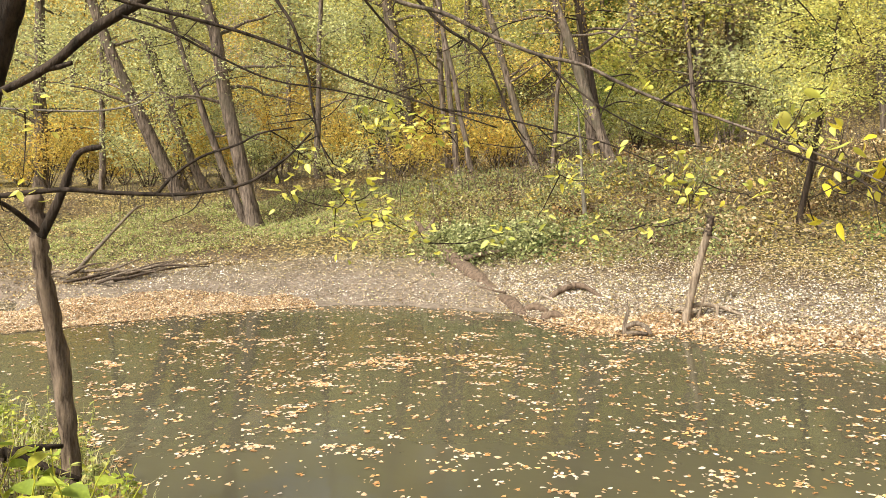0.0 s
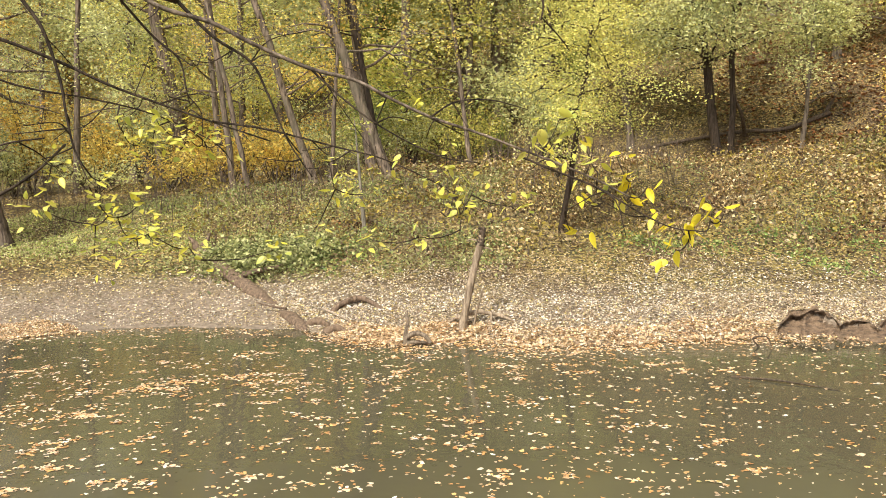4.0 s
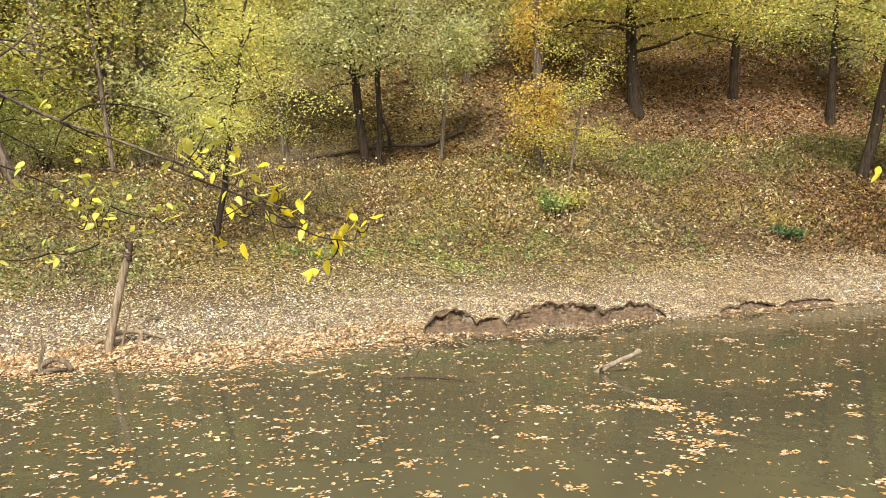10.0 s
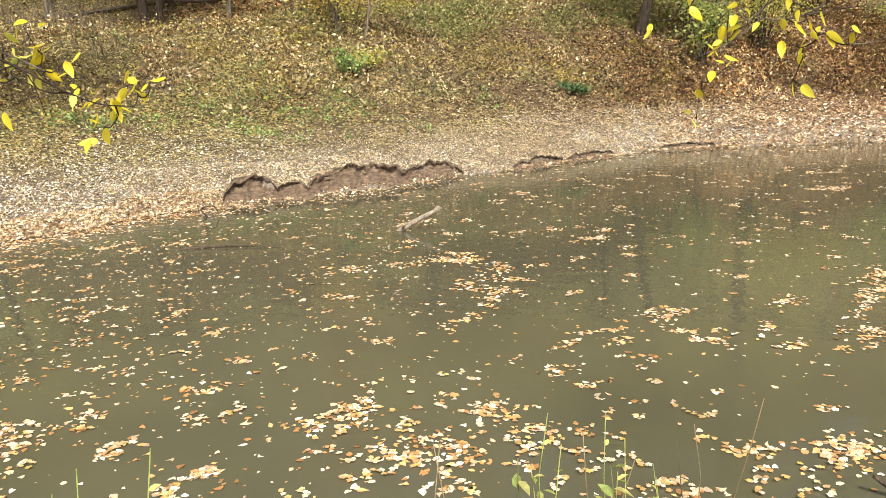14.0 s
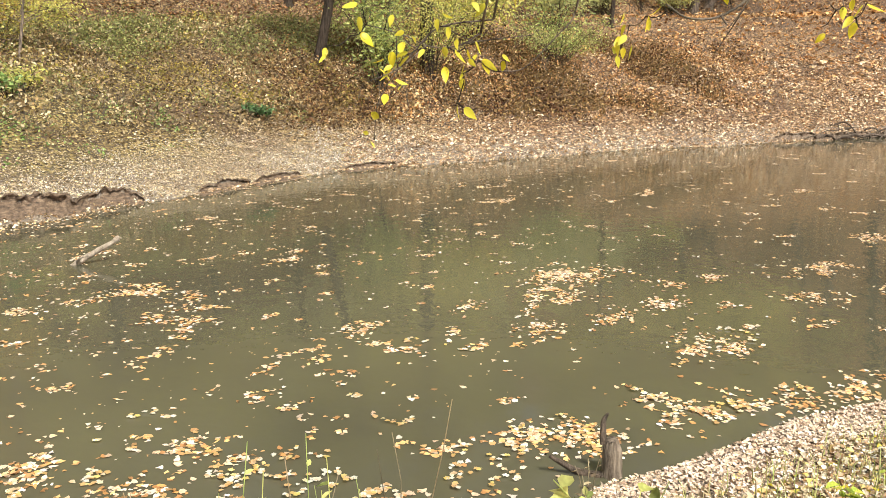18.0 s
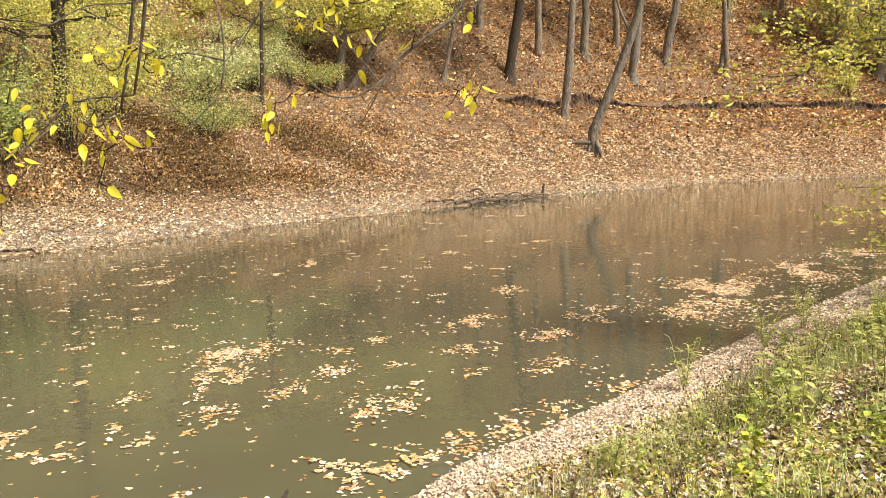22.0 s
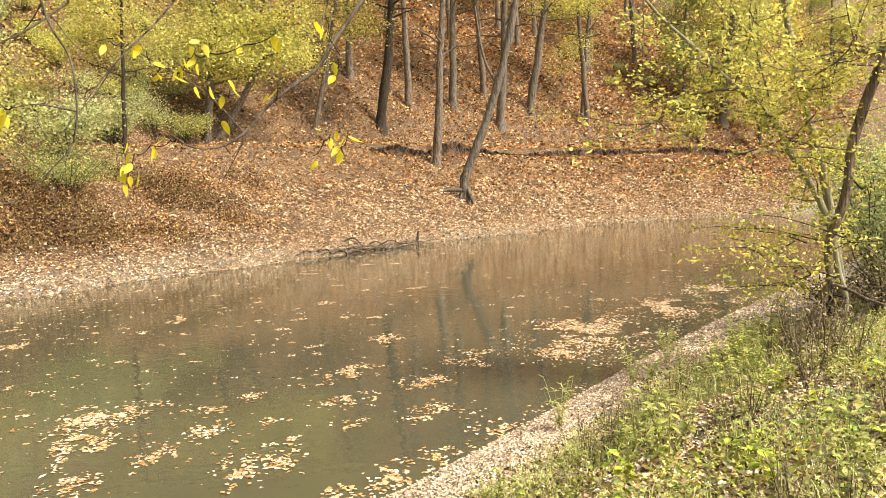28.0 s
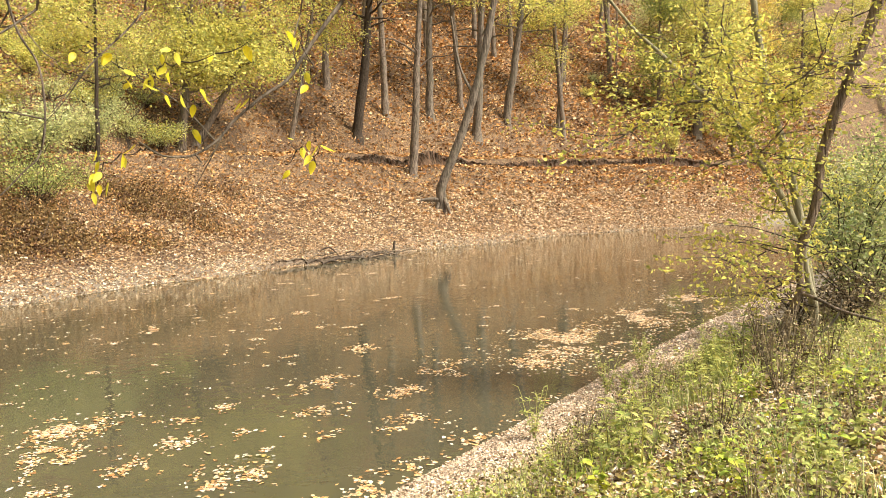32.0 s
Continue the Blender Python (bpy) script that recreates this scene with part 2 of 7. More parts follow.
M_GREEN = leaf_material("fading_green_leaves", [(.20, .26, .07), (.28, .34, .08), (.38, .41, .10), (.15, .21, .07), (.48, .46, .11)], (.50, .46, .10), .45)
M_GOLD = leaf_material("golden_orange_leaves", [(.76, .52, .11), (.80, .60, .14), (.66, .41, .09), (.74, .62, .17), (.56, .42, .13)], (.74, .63, .18), .5)
M_BRIGHT = leaf_material("bright_yellow_leaves", [(.78, .66, .05), (.74, .60, .04), (.66, .60, .07), (.80, .70, .10)], None, .4, .45)
M_LIME = leaf_material("lime_green_leaves", [(.42, .48, .07), (.52, .52, .07), (.34, .42, .06), (.62, .58, .09)], None, .4, .45)
M_WEED = leaf_material("green_herb_leaves", [(.19, .24, .08), (.27, .33, .10), (.34, .38, .13), (.22, .26, .12), (.40, .40, .16), (.30, .26, .13)], (.36, .33, .15), .35, .6, .9)
M_DRYHERB = leaf_material("withered_brown_herbs", [(.12, .085, .045), (.20, .14, .075), (.28, .20, .11), (.17, .13, .075), (.36, .28, .16), (.08, .055, .03)], None, .15, .8)
M_CREAM = leaf_material("pale_cream_litter", [(.60, .52, .40), (.70, .62, .51), (.50, .39, .25), (.76, .69, .59), (.46, .35, .22), (.66, .52, .20), (.24, .16, .10), (.82, .76, .67), (.60, .50, .39)], (.50, .37, .21), .1, .7, .25)
M_OCHRE = leaf_material("yellow_brown_litter", [(.44, .29, .11), (.26, .155, .06), (.58, .43, .15), (.15, .085, .04), (.66, .51, .22), (.36, .23, .09), (.76, .63, .36), (.10, .06, .028), (.46, .37, .13), (.70, .55, .30), (.20, .16, .07)], (.20, .13, .055), .1, .7, .3)
# darker M_OCHRE: brown leaves on the bank, painted tree shade on the hill
M_BANK = leaf_material("brown_shade_darkened_litter", [(.34, .22, .09), (.20, .12, .05), (.46, .33, .14), (.11, .065, .032), (.56, .43, .20), (.28, .18, .075), (.66, .52, .30), (.08, .048, .024), (.38, .29, .11), (.58, .43, .24), (.16, .12, .05)], (.16, .10, .045), .1, .7, .3)
# rust leaves, their colour deepened for the shaded hillside
M_RUST = leaf_material("shade_darkened_rust_litter", [(.25, .095, .034), (.33, .15, .058), (.11, .042, .016), (.40, .21, .09), (.27, .11, .038), (.50, .30, .15), (.05, .02, .009), (.34, .165, .062)], (.15, .056, .02), .1, .7, .3)
# rust leaves again, their colour raised for the sunny downstream slope
M_SLOPE = leaf_material("sun_brightened_rust_litter", [(.60, .31, .11), (.70, .41, .17), (.24, .11, .04), (.78, .53, .26), (.50, .24, .075), (.05, .023, .012), (.84, .63, .38), (.13, .055, .022), (.66, .36, .14)], (.50, .25, .09), .1, .7, .3)
M_OLIVE = leaf_material("olive_withered_grass", [(.26, .22, .05), (.38, .31, .06), (.13, .105, .033), (.48, .37, .075), (.25, .17, .05), (.07, .052, .022), (.19, .21, .06)], (.38, .28, .06), .2, .75, .6)
M_RUSTHERB = leaf_material("rusty_brown_herbs", [(.19, .09, .033), (.28, .15, .058), (.09, .042, .018), (.38, .25, .10), (.23, .15, .052), (.05, .024, .012), (.08, .036, .016)], (.20, .13, .045), .15, .8, .6)
M_TANHERB = leaf_material("tan_withered_fronds", [(.50, .37, .18), (.62, .48, .26), (.36, .24, .11), (.70, .57, .35), (.24, .155, .07)], None, .25, .8)
M_PALE_WEED = leaf_material("grey_green_weed_leaves", [(.34, .36, .14), (.46, .46, .20), (.25, .27, .10), (.56, .54, .26), (.15, .17, .06)], None, .35, .6)
M_LIPWEED = leaf_material("dark_green_herb_leaves", [(.18, .19, .06), (.26, .27, .085), (.34, .34, .11), (.13, .14, .05), (.40, .37, .14), (.24, .17, .08)], None, .35, .6)
M_BUSH = leaf_material("deep_green_bush_leaves", [(.10, .19, .07), (.16, .27, .10), (.07, .13, .05), (.22, .32, .12)], None, .4, .5)
M_FRESH = leaf_material("fresh_bright_green_leaves", [(.22, .32, .09), (.31, .41, .12), (.15, .23, .07), (.40, .46, .15)], None, .4, .5)
M_TAN = leaf_material("pinkish_tan_litter", [(.72, .50, .31), (.82, .64, .44), (.50, .31, .16), (.88, .73, .54), (.64, .41, .21), (.28, .15, .07), (.84, .68, .48), (.20, .11, .05)], (.56, .36, .20), .1, .7, .3)
M_FLOAT = leaf_material("wet_floating_leaves", [(.72, .48, .29), (.62, .34, .13), (.80, .62, .45), (.50, .25, .08), (.70, .43, .17), (.82, .68, .54), (.74, .52, .34), (.42, .20, .07)], None, .05, .4)
M_ORANGE = leaf_material("orange_leaf_mat", [(.66, .47, .28), (.56, .37, .20), (.74, .58, .40), (.44, .28, .15), (.70, .50, .26), (.80, .67, .50), (.30, .19, .10)], None, .05, .6)
M_NEARWEED = leaf_material("light_green_herb_leaves", [(.36, .41, .10), (.47, .49, .13), (.58, .56, .17), (.28, .33, .09), (.62, .56, .20), (.42, .42, .13)], (.56, .51, .17), .45, .55, 1.5)
M_GRASS = leaf_material("fresh_grass_blades", [(.34, .40, .12), (.42, .46, .14), (.50, .50, .20), (.58, .52, .28), (.30, .36, .10), (.46, .38, .22)], None, .3, .7)


# ---- plan of the ground ----
# plan of the river: stations by bearing from the near bank (degrees), distances and heights in metres
SHORE_AZ = [-85, -76, -70, -57, -52, -45.6, -38.4, -30.8, -26.8, -22.8, -18.8, -14.9, -11, -7.2, -3.1, 0.8, 4.8, 8.7, 14.5, 18.4,
            22.4, 25.6, 28.4, 34.3, 38.2, 43.5, 47.4, 52, 55.2, 59.2, 65.3, 68.9, 72.7, 76.6, 80.5, 84.5, 88.4, 92.3, 96.1, 99.9, 104, 112, 120]
SHORE_R = [200, 70, 42, 21, 17.7, 18.0, 18.4, 18.7, 18.5, 17.8, 17.3, 15.9, 15.2, 15.8, 15.0, 15.2, 15.4, 16.2, 16.8, 17.0,
           17.5, 18.0, 19.2, 20.6, 22.2, 24.6, 25.8, 26.9, 28.2, 29.8, 33.6, 34.8, 38.0, 41.0, 45.9, 51.5, 56.1, 65.0, 71, 76.6, 85, 115, 200]
BANK_AZ = [-85, -49, -34.6, -18.8, -11, 8.7, 23.4, 30.4, 45.5, 59.2, 72.7, 84.5, 96.1, 120]
TOE_D = [6, 6.9, 4.1, 3.2, 4.2, 3.9, 2.7, 3.4, 4.8, 5.3, 5.9, 5.1, 5.8, 6]
TOE_Z = [.55, .6, .61, .65, .93, .95, .71, .88, 1.23, 1.36, 1.79, 1.54, 1.72, 1.8]
MID_D = [12, 12.6, 8.6, 7.3, 8.3, 7.9, 6.8, 7.5, 9.3, 9.9, 12.1, 11.9, 13.1, 13]
MID_Z = [1.3, 1.31, 1.29, 1.55, 1.95, 2.04, 2.04, 2.24, 2.85, 3.12, 3.84, 3.75, 4.13, 4.2]
LIP_D = [16, 16.4, 14.6, 12.4, 13.8, 13.1, 12.6, 14, 14.8, 15.9, 19.2, 20.6, 21.3, 22]
LIP_Z = [2.1, 2.06, 2.49, 2.83, 3.48, 3.63, 3.97, 4.39, 4.84, 5.51, 6.39, 6.81, 7.02, 7.0]
FLAT = [60, 45, 40, 30, 14, 5, 4, 5, 4, 2.5, 5, 4, 5, 6]
HILL = [.3, .3, .3, .36, .42, .5, .52, .5, .5, .52, .55, .55, .55, .5]
NEAR = [(-60, 6), (-25, 8), (-14, 8.2), (-9.5, 7.2), (-6.4, 6.0), (-4.4, 4.9), (-2.6, 3.6), (0, 2.7), (3, 2.5), (5, 2.6), (5.9, 2.2), (7.2, 1.85), (9, .9),
        (11.9, -.5), (17.3, -3.1), (27, -8.3), (80, -40), (300, -170)]


def soft_noise(x, y, size, seed=0):
    """Smooth value noise between -1 and 1."""
    gx, gy = x / size + 1000, y / size + 1000
    ix, iy = np.floor(gx).astype(np.int64), np.floor(gy).astype(np.int64)
    fx, fy = gx - ix, gy - iy
    fx, fy = fx * fx * (3 - 2 * fx), fy * fy * (3 - 2 * fy)

    def rnd(i, j):
        v = np.sin(i * 127.1 + j * 311.7 + seed * 74.7) * 43758.5453
        return (v - np.floor(v)) * 2 - 1

    a, b = rnd(ix, iy) * (1 - fx) + rnd(ix + 1, iy) * fx, rnd(ix, iy + 1) * (1 - fx) + rnd(ix + 1, iy + 1) * fx
    return a * (1 - fy) + b * fy


def near_distance(x, y):
    """How far inland of the near waterline a place lies; negative over the river."""
    best, sign = np.full(x.shape, 1e9), np.ones(x.shape)
    for (ax, ay), (bx, by) in zip(NEAR[:-1], NEAR[1:]):
        ux, uy = bx - ax, by - ay
        s = np.clip(((x - ax) * ux + (y - ay) * uy) / (ux * ux + uy * uy), 0, 1)
        d = np.hypot(x - ax - s * ux, y - ay - s * uy)
        side = np.where((x - ax) * uy - (y - ay) * ux > 0, 1.0, -1.0)
        closer = d < best - 1e-9
        best, sign = np.where(closer, d, best), np.where(closer, side, sign)
    return best * sign


def shore_r(az):
    return np.interp(az, SHORE_AZ, SHORE_R)


# undercut stretches of the far waterline: first and last bearing, then bays by middle, half width, depth and height of the lip
CUTS = [(13.6, 31.2, [(15.9, 1.9, .8, .40), (18.7, 1.2, .5, .27), (23.3, 3.5, .95, .46), (28.0, 2.7, .6, .30)]),
        (33.5, 41.5, [(35.9, 1.8, .35, .17), (39.4, 1.6, .3, .14)]),
        (43, 49.5, [(45.8, 1.9, .3, .13)]),
        (72, 80.8, [(74.2, 1.6, .6, .32), (77.0, 1.5, .5, .26), (79.4, 1.2, .4, .2)])]


def cut_edge(az, cut):
    """Whether a bearing lies in a cut, how far its edge stands back from the water and how high its lip is."""
    edge, high = np.zeros_like(az), np.zeros_like(az)
    for mid, half, out, top in cut[2]:
        u = np.clip(1 - ((az - mid) / half) ** 2, 0, 1)
        edge, high = np.maximum(edge, out * u ** .5), np.maximum(high, top * u ** .3)
    fade = np.clip(edge / .15, 0, 1)
    return fade, edge + .07 * soft_noise(az * 3, az * 0, 1.0, 9) * fade, high * (1 + .15 * soft_noise(az * 2.3, az * 0, 1.0, 5))


def ground_z(x, y, rough=True):
    """Height of the ground: near bank, river bed, far beach, bank, terrace and hill."""
    x, y = np.atleast_1d(np.asarray(x, float)), np.atleast_1d(np.asarray(y, float))
    az, r = np.degrees(np.arctan2(x, y)), np.hypot(x, y)
    d = r - shore_r(az)
    t_d, t_z, m_d, m_z, l_d, l_z, flat, hill = (np.interp(az, BANK_AZ, v) for v in (TOE_D, TOE_Z, MID_D, MID_Z, LIP_D, LIP_Z, FLAT, HILL))

    def span(d0, d1, z0, z1):
        return z0 + (z1 - z0) * np.clip((d - d0) / (d1 - d0), 0, 1)

    z = np.where(d < 0, np.maximum(-1.3, d * .22), 0) + span(0, t_d, 0, t_z) + span(t_d, m_d, 0, m_z - t_z) + span(m_d, l_d, 0, l_z - m_z)
    over = np.maximum(d - l_d, 0)
    z = z + .03 * over + hill * np.maximum(over - flat, 0) * np.clip((over - flat) / 4, 0, 1)
    z = np.minimum(z, 62 + .02 * over)
    if rough:
        lift = np.clip(d / 3, 0, 1)
        z = z + lift * (.10 * soft_noise(x, y, 2.3, 1) + .05 * soft_noise(x, y, .8, 2) + np.clip(d / 4 - 1, 0, 1) * (.12 * soft_noise(x, y, 1.1, 13) + .06 * soft_noise(x, y, .45, 14)) + .25 * np.clip(d / 12 - .5, 0, 1) * soft_noise(x, y, 7, 3))
        z = z + np.clip(d + .4, 0, .4) * .12 * soft_noise(x, y, .5, 4)
        # scalloped cuts in the mud along the waterline
        for cut in CUTS:
            inside, edge, high = cut_edge(az, cut)
            slump = .1 * high / .4 * np.clip(d / np.maximum(edge, .1), 0, 1) ** 1.4
            floor = inside * (d > -.5) * (d < edge + .1)
            z = np.where(floor > .25, np.minimum(z, -.01 + slump + .03 * soft_noise(x, y, .4, 6)), z)
            back = inside * (d >= edge + .1)
            z = np.where(back > 0, np.maximum(z, high * np.clip(1.15 - (d - edge) / 2.2, 0, 1)), z)
        # the undercut lip of the terrace downstream
        ledge = np.clip((az - 77) / 3, 0, 1) * np.clip((110 - az) / 4, 0, 1)
        z = z - ledge * 1.15 * np.clip((d - l_d + 3) / 3, 0, 1) * (d < l_d + .5 * soft_noise(x, y, 2.0, 8))
        # backwater behind the leaf-covered bar
        pool = np.clip((-50.3 - az) / 1.5, 0, 1) * np.clip((d - .7) / .5, 0, 1) * np.clip((5 - d) / .8, 0, 1)
        z = z * (1 - pool) - .15 * pool
    z = np.where((az < -85) | (az > 120), -3.0, z)
    n = near_distance(x, y)
    steep = np.interp(n, [-6, -1.5, 0, .5, 1.1, 2.0, 3.2, 8, 60], [-1.3, -.45, 0, .2, .62, 1.1, 1.42, 1.6, 3])
    gentle = np.interp(n, [-6, -1.5, 0, .6, 1.2, 2.0, 3.2, 5, 8, 60], [-1.3, -.4, 0, .09, .2, .42, .9, 1.3, 1.6, 3])
    w = np.clip((x - 1.5) / 3, 0, 1)
    zn = steep * (1 - w) + gentle * w
    if rough:
        zn = zn + np.clip(n, 0, 1) * (.06 * soft_noise(x, y, 1.3, 11) + .025 * soft_noise(x, y, .4, 12))
    return np.maximum(z, zn)


# lines of the boughs and stems near the camera
BOUGH_TRUNK = [(-4.56, 3.34, 2.94), (-4.42, 3.36, 3.36), (-4.27, 3.39, 3.78), (-4.15, 3.38, 3.98), (-4.01, 3.39, 4.34)]
BOUGH_THICK = [(-3.03, 3.52, 4.11), (-3.24, 3.41, 3.91), (-3.35, 3.38, 3.85), (-3.52, 3.29, 3.73), (-3.65, 3.23, 3.61), (-3.79, 3.16, 3.51), (-3.92, 3.09, 3.44), (-4.07, 3.00, 3.36)]
BOUGH_STUB = [(-3.71, 3.20, 3.56), (-3.65, 3.23, 3.57), (-3.59, 3.26, 3.59)]
BOUGH_PALE = [(-3.66, 2.87, 3.33), (-3.53, 2.95, 3.32), (-3.30, 3.13, 3.32), (-3.14, 3.21, 3.35), (-3.04, 3.24, 3.40)]
BOUGH_LONG = [(-3.34, 3.23, 3.91), (-3.18, 3.36, 3.86), (-2.96, 3.51, 3.80), (-2.72, 3.66, 3.72), (-2.49, 3.79, 3.62), (-2.28, 3.89, 3.51), (-2.06, 3.98, 3.42), (-1.82, 4.07, 3.33), (-1.54, 4.15, 3.23)]
BOUGH_LOW = [(-3.27, 3.30, 3.81), (-3.09, 3.44, 3.74), (-2.90, 3.58, 3.62), (-2.67, 3.73, 3.50), (-2.36, 3.91, 3.44), (-2.09, 4.04, 3.36), (-1.80, 4.15, 3.21)]
BOUGH_FLAT = [(-4.21, 3.14, 2.88), (-4.09, 3.18, 2.89), (-3.83, 3.37, 2.92), (-3.60, 3.51, 2.90), (-3.38, 3.61, 2.89), (-3.21, 3.66, 2.89), (-2.92, 3.79, 2.94), (-2.70, 3.86, 3.07), (-2.53, 3.89, 3.22)]
BOUGH_FORK = [(-3.38, 3.61, 2.89), (-3.26, 3.63, 3.00), (-3.11, 3.69, 3.10), (-2.93, 3.76, 3.16), (-2.79, 3.78, 3.22), (-2.61, 3.84, 3.25)]
BOUGH_HANG = [(-2.65, 3.68, 3.99), (-2.60, 3.70, 3.90), (-2.52, 3.73, 3.76), (-2.46, 3.76, 3.52), (-2.43, 3.75, 3.35), (-2.39, 3.75, 3.17), (-2.33, 3.78, 3.05)]
BOUGH_MAIN = [(-2.13, 3.77, 3.99), (-1.97, 3.83, 3.87), (-1.74, 3.91, 3.80), (-1.53, 3.96, 3.69), (-1.28, 4.02, 3.58), (-1.06, 4.06, 3.52), (-0.87, 4.07, 3.42), (-0.68, 4.08, 3.33), (-0.45, 4.09, 3.25), (-0.25, 4.07, 3.17), (-0.05, 4.05, 3.09), (0.13, 4.02, 3.01), (0.28, 3.99, 2.93)]
BOUGH_CURL = [(-2.21, 3.85, 3.95), (-2.06, 3.93, 3.75), (-1.95, 3.98, 3.64), (-1.92, 3.99, 3.49), (-1.91, 4.00, 3.42)]
BOUGH_DOWN = [(-1.95, 3.98, 3.93), (-1.78, 4.03, 3.75), (-1.61, 4.08, 3.63), (-1.52, 4.09, 3.45), (-1.43, 4.10, 3.23), (-1.31, 4.12, 3.04)]
BOUGH_TWIG = [(-1.28, 4.02, 3.58), (-1.12, 4.04, 3.43), (-0.92, 4.06, 3.28), (-0.65, 4.09, 3.14), (-0.44, 4.09, 3.10)]
BOUGH_SIDE = [(-0.68, 4.06, 3.33), (-0.55, 4.04, 3.40), (-0.37, 4.02, 3.40), (-0.20, 4.00, 3.35)]
BOUGH_DIP = [(-1.81, 4.04, 3.33), (-1.55, 4.10, 3.29), (-1.21, 4.17, 3.20), (-0.95, 4.19, 3.13), (-0.67, 4.20, 3.00), (-0.57, 4.17, 2.92)]
BOUGH_TIP = [(-0.24, 4.00, 3.13), (-0.08, 3.99, 3.06), (0.14, 3.97, 2.97), (0.30, 3.93, 2.87), (0.46, 3.90, 2.79), (0.61, 3.86, 2.77)]
BOUGH_TIPB = [(-0.15, 4.21, 4.00), (-0.13, 4.21, 3.89), (-0.14, 4.21, 3.81)]
SPRAY_A = [(4.34, 0.84, 4.05), (4.28, 0.96, 3.87), (4.23, 1.03, 3.75), (4.18, 1.10, 3.63), (4.11, 1.21, 3.54), (4.03, 1.33, 3.42), (3.97, 1.41, 3.31), (3.90, 1.51, 3.24), (3.82, 1.62, 3.24), (3.74, 1.69, 3.30)]
SPRAY_A2 = [(3.99, 1.36, 3.38), (3.97, 1.41, 3.28), (3.95, 1.47, 3.19)]
SPRAY_B = [(3.66, 2.26, 3.97), (3.66, 2.21, 3.81), (3.68, 2.13, 3.65), (3.66, 2.10, 3.41), (3.62, 2.11, 3.25), (3.56, 2.15, 3.17), (3.45, 2.27, 3.01), (3.36, 2.35, 2.99)]
SPRAY_C = [(3.90, 2.26, 3.97), (3.78, 2.37, 3.84), (3.67, 2.46, 3.75), (3.57, 2.54, 3.69), (3.42, 2.67, 3.66), (3.27, 2.78, 3.55)]
SPRAY_D = [(4.13, 1.82, 4.00), (4.04, 1.89, 3.87), (3.93, 1.98, 3.73), (3.84, 2.06, 3.59), (3.75, 2.12, 3.45)]
SPRAY_E = [(3.97, 1.41, 3.31), (3.92, 1.54, 3.47), (3.87, 1.66, 3.57), (3.80, 1.80, 3.66), (3.75, 1.91, 3.74)]
SPRAY_F = [(4.29, 1.05, 3.99), (4.23, 1.08, 3.81), (4.19, 1.03, 3.63), (4.14, 1.05, 3.48), (4.10, 1.01, 3.28)]
SPRAY_G = [(3.54, 2.61, 3.18), (3.44, 2.67, 3.12), (3.31, 2.75, 3.11), (3.17, 2.83, 3.17), (3.02, 2.92, 3.21)]
SPRAY_H = [(3.58, 2.56, 3.25), (3.38, 2.75, 3.21), (3.26, 2.83, 3.08), (3.16, 2.89, 2.95), (3.08, 2.91, 2.82), (3.04, 2.90, 2.66)]
LEAN_STEM = [(12.27, -3.83, 1.03), (12.22, -3.98, 1.4), (12.2, -4.05, 1.62), (12.21, -4.03, 2.09), (12.14, -4.23, 2.82), (12.12, -4.29, 3.43), (12.07, -4.44, 4.04), (11.99, -4.65, 4.66), (11.9, -4.89, 5.37), (11.82, -5.07, 6.1)]
OLIVE_STEM = [(12.62, -4.42, 1.0), (12.65, -4.3, 1.82), (12.68, -4.19, 2.62), (12.74, -4.0, 3.58), (12.81, -3.78, 4.43), (12.85, -3.63, 5.36), (12.87, -3.57, 5.86), (12.9, -3.5, 6.9)]
ARCH_STEM = [(12.5, -4.38, 1.2), (12.4, -4.2, 1.8), (12.39, -4.11, 2.34), (12.47, -3.88, 2.92), (12.56, -3.55, 3.5), (12.59, -3.44, 3.8), (12.66, -3.17, 4.14), (12.72, -2.94, 4.36), (12.78, -2.63, 4.68), (12.86, -2.23, 5.12), (12.92, -1.82, 5.53), (12.95, -1.3, 6.2)]
ARCH_SIDE = [(12.53, -2.86, 4.37), (12.51, -2.45, 4.34), (12.49, -2.00, 4.13), (12.45, -1.56, 3.87), (12.39, -1.10, 3.70)]
LOW_LIMB = [(12.20, -4.06, 1.55), (11.81, -4.18, 1.50), (11.41, -4.31, 1.41), (10.93, -4.62, 1.33)]
LOW_LOOP = [(12.27, -3.83, 1.05), (12.17, -3.99, 0.93), (12.03, -4.25, 0.99), (11.91, -4.44, 1.25), (11.84, -4.49, 1.50)]
HIGH_SIDE = [(11.76, -4.69, 4.71), (11.85, -4.32, 4.74), (11.91, -3.97, 4.58), (11.95, -3.68, 4.41), (11.98, -3.39, 4.19)]
HIGH_TWIG = [(12.43, -3.27, 4.20), (12.47, -3.12, 4.82), (12.49, -3.01, 5.31), (12.48, -3.05, 5.79)]
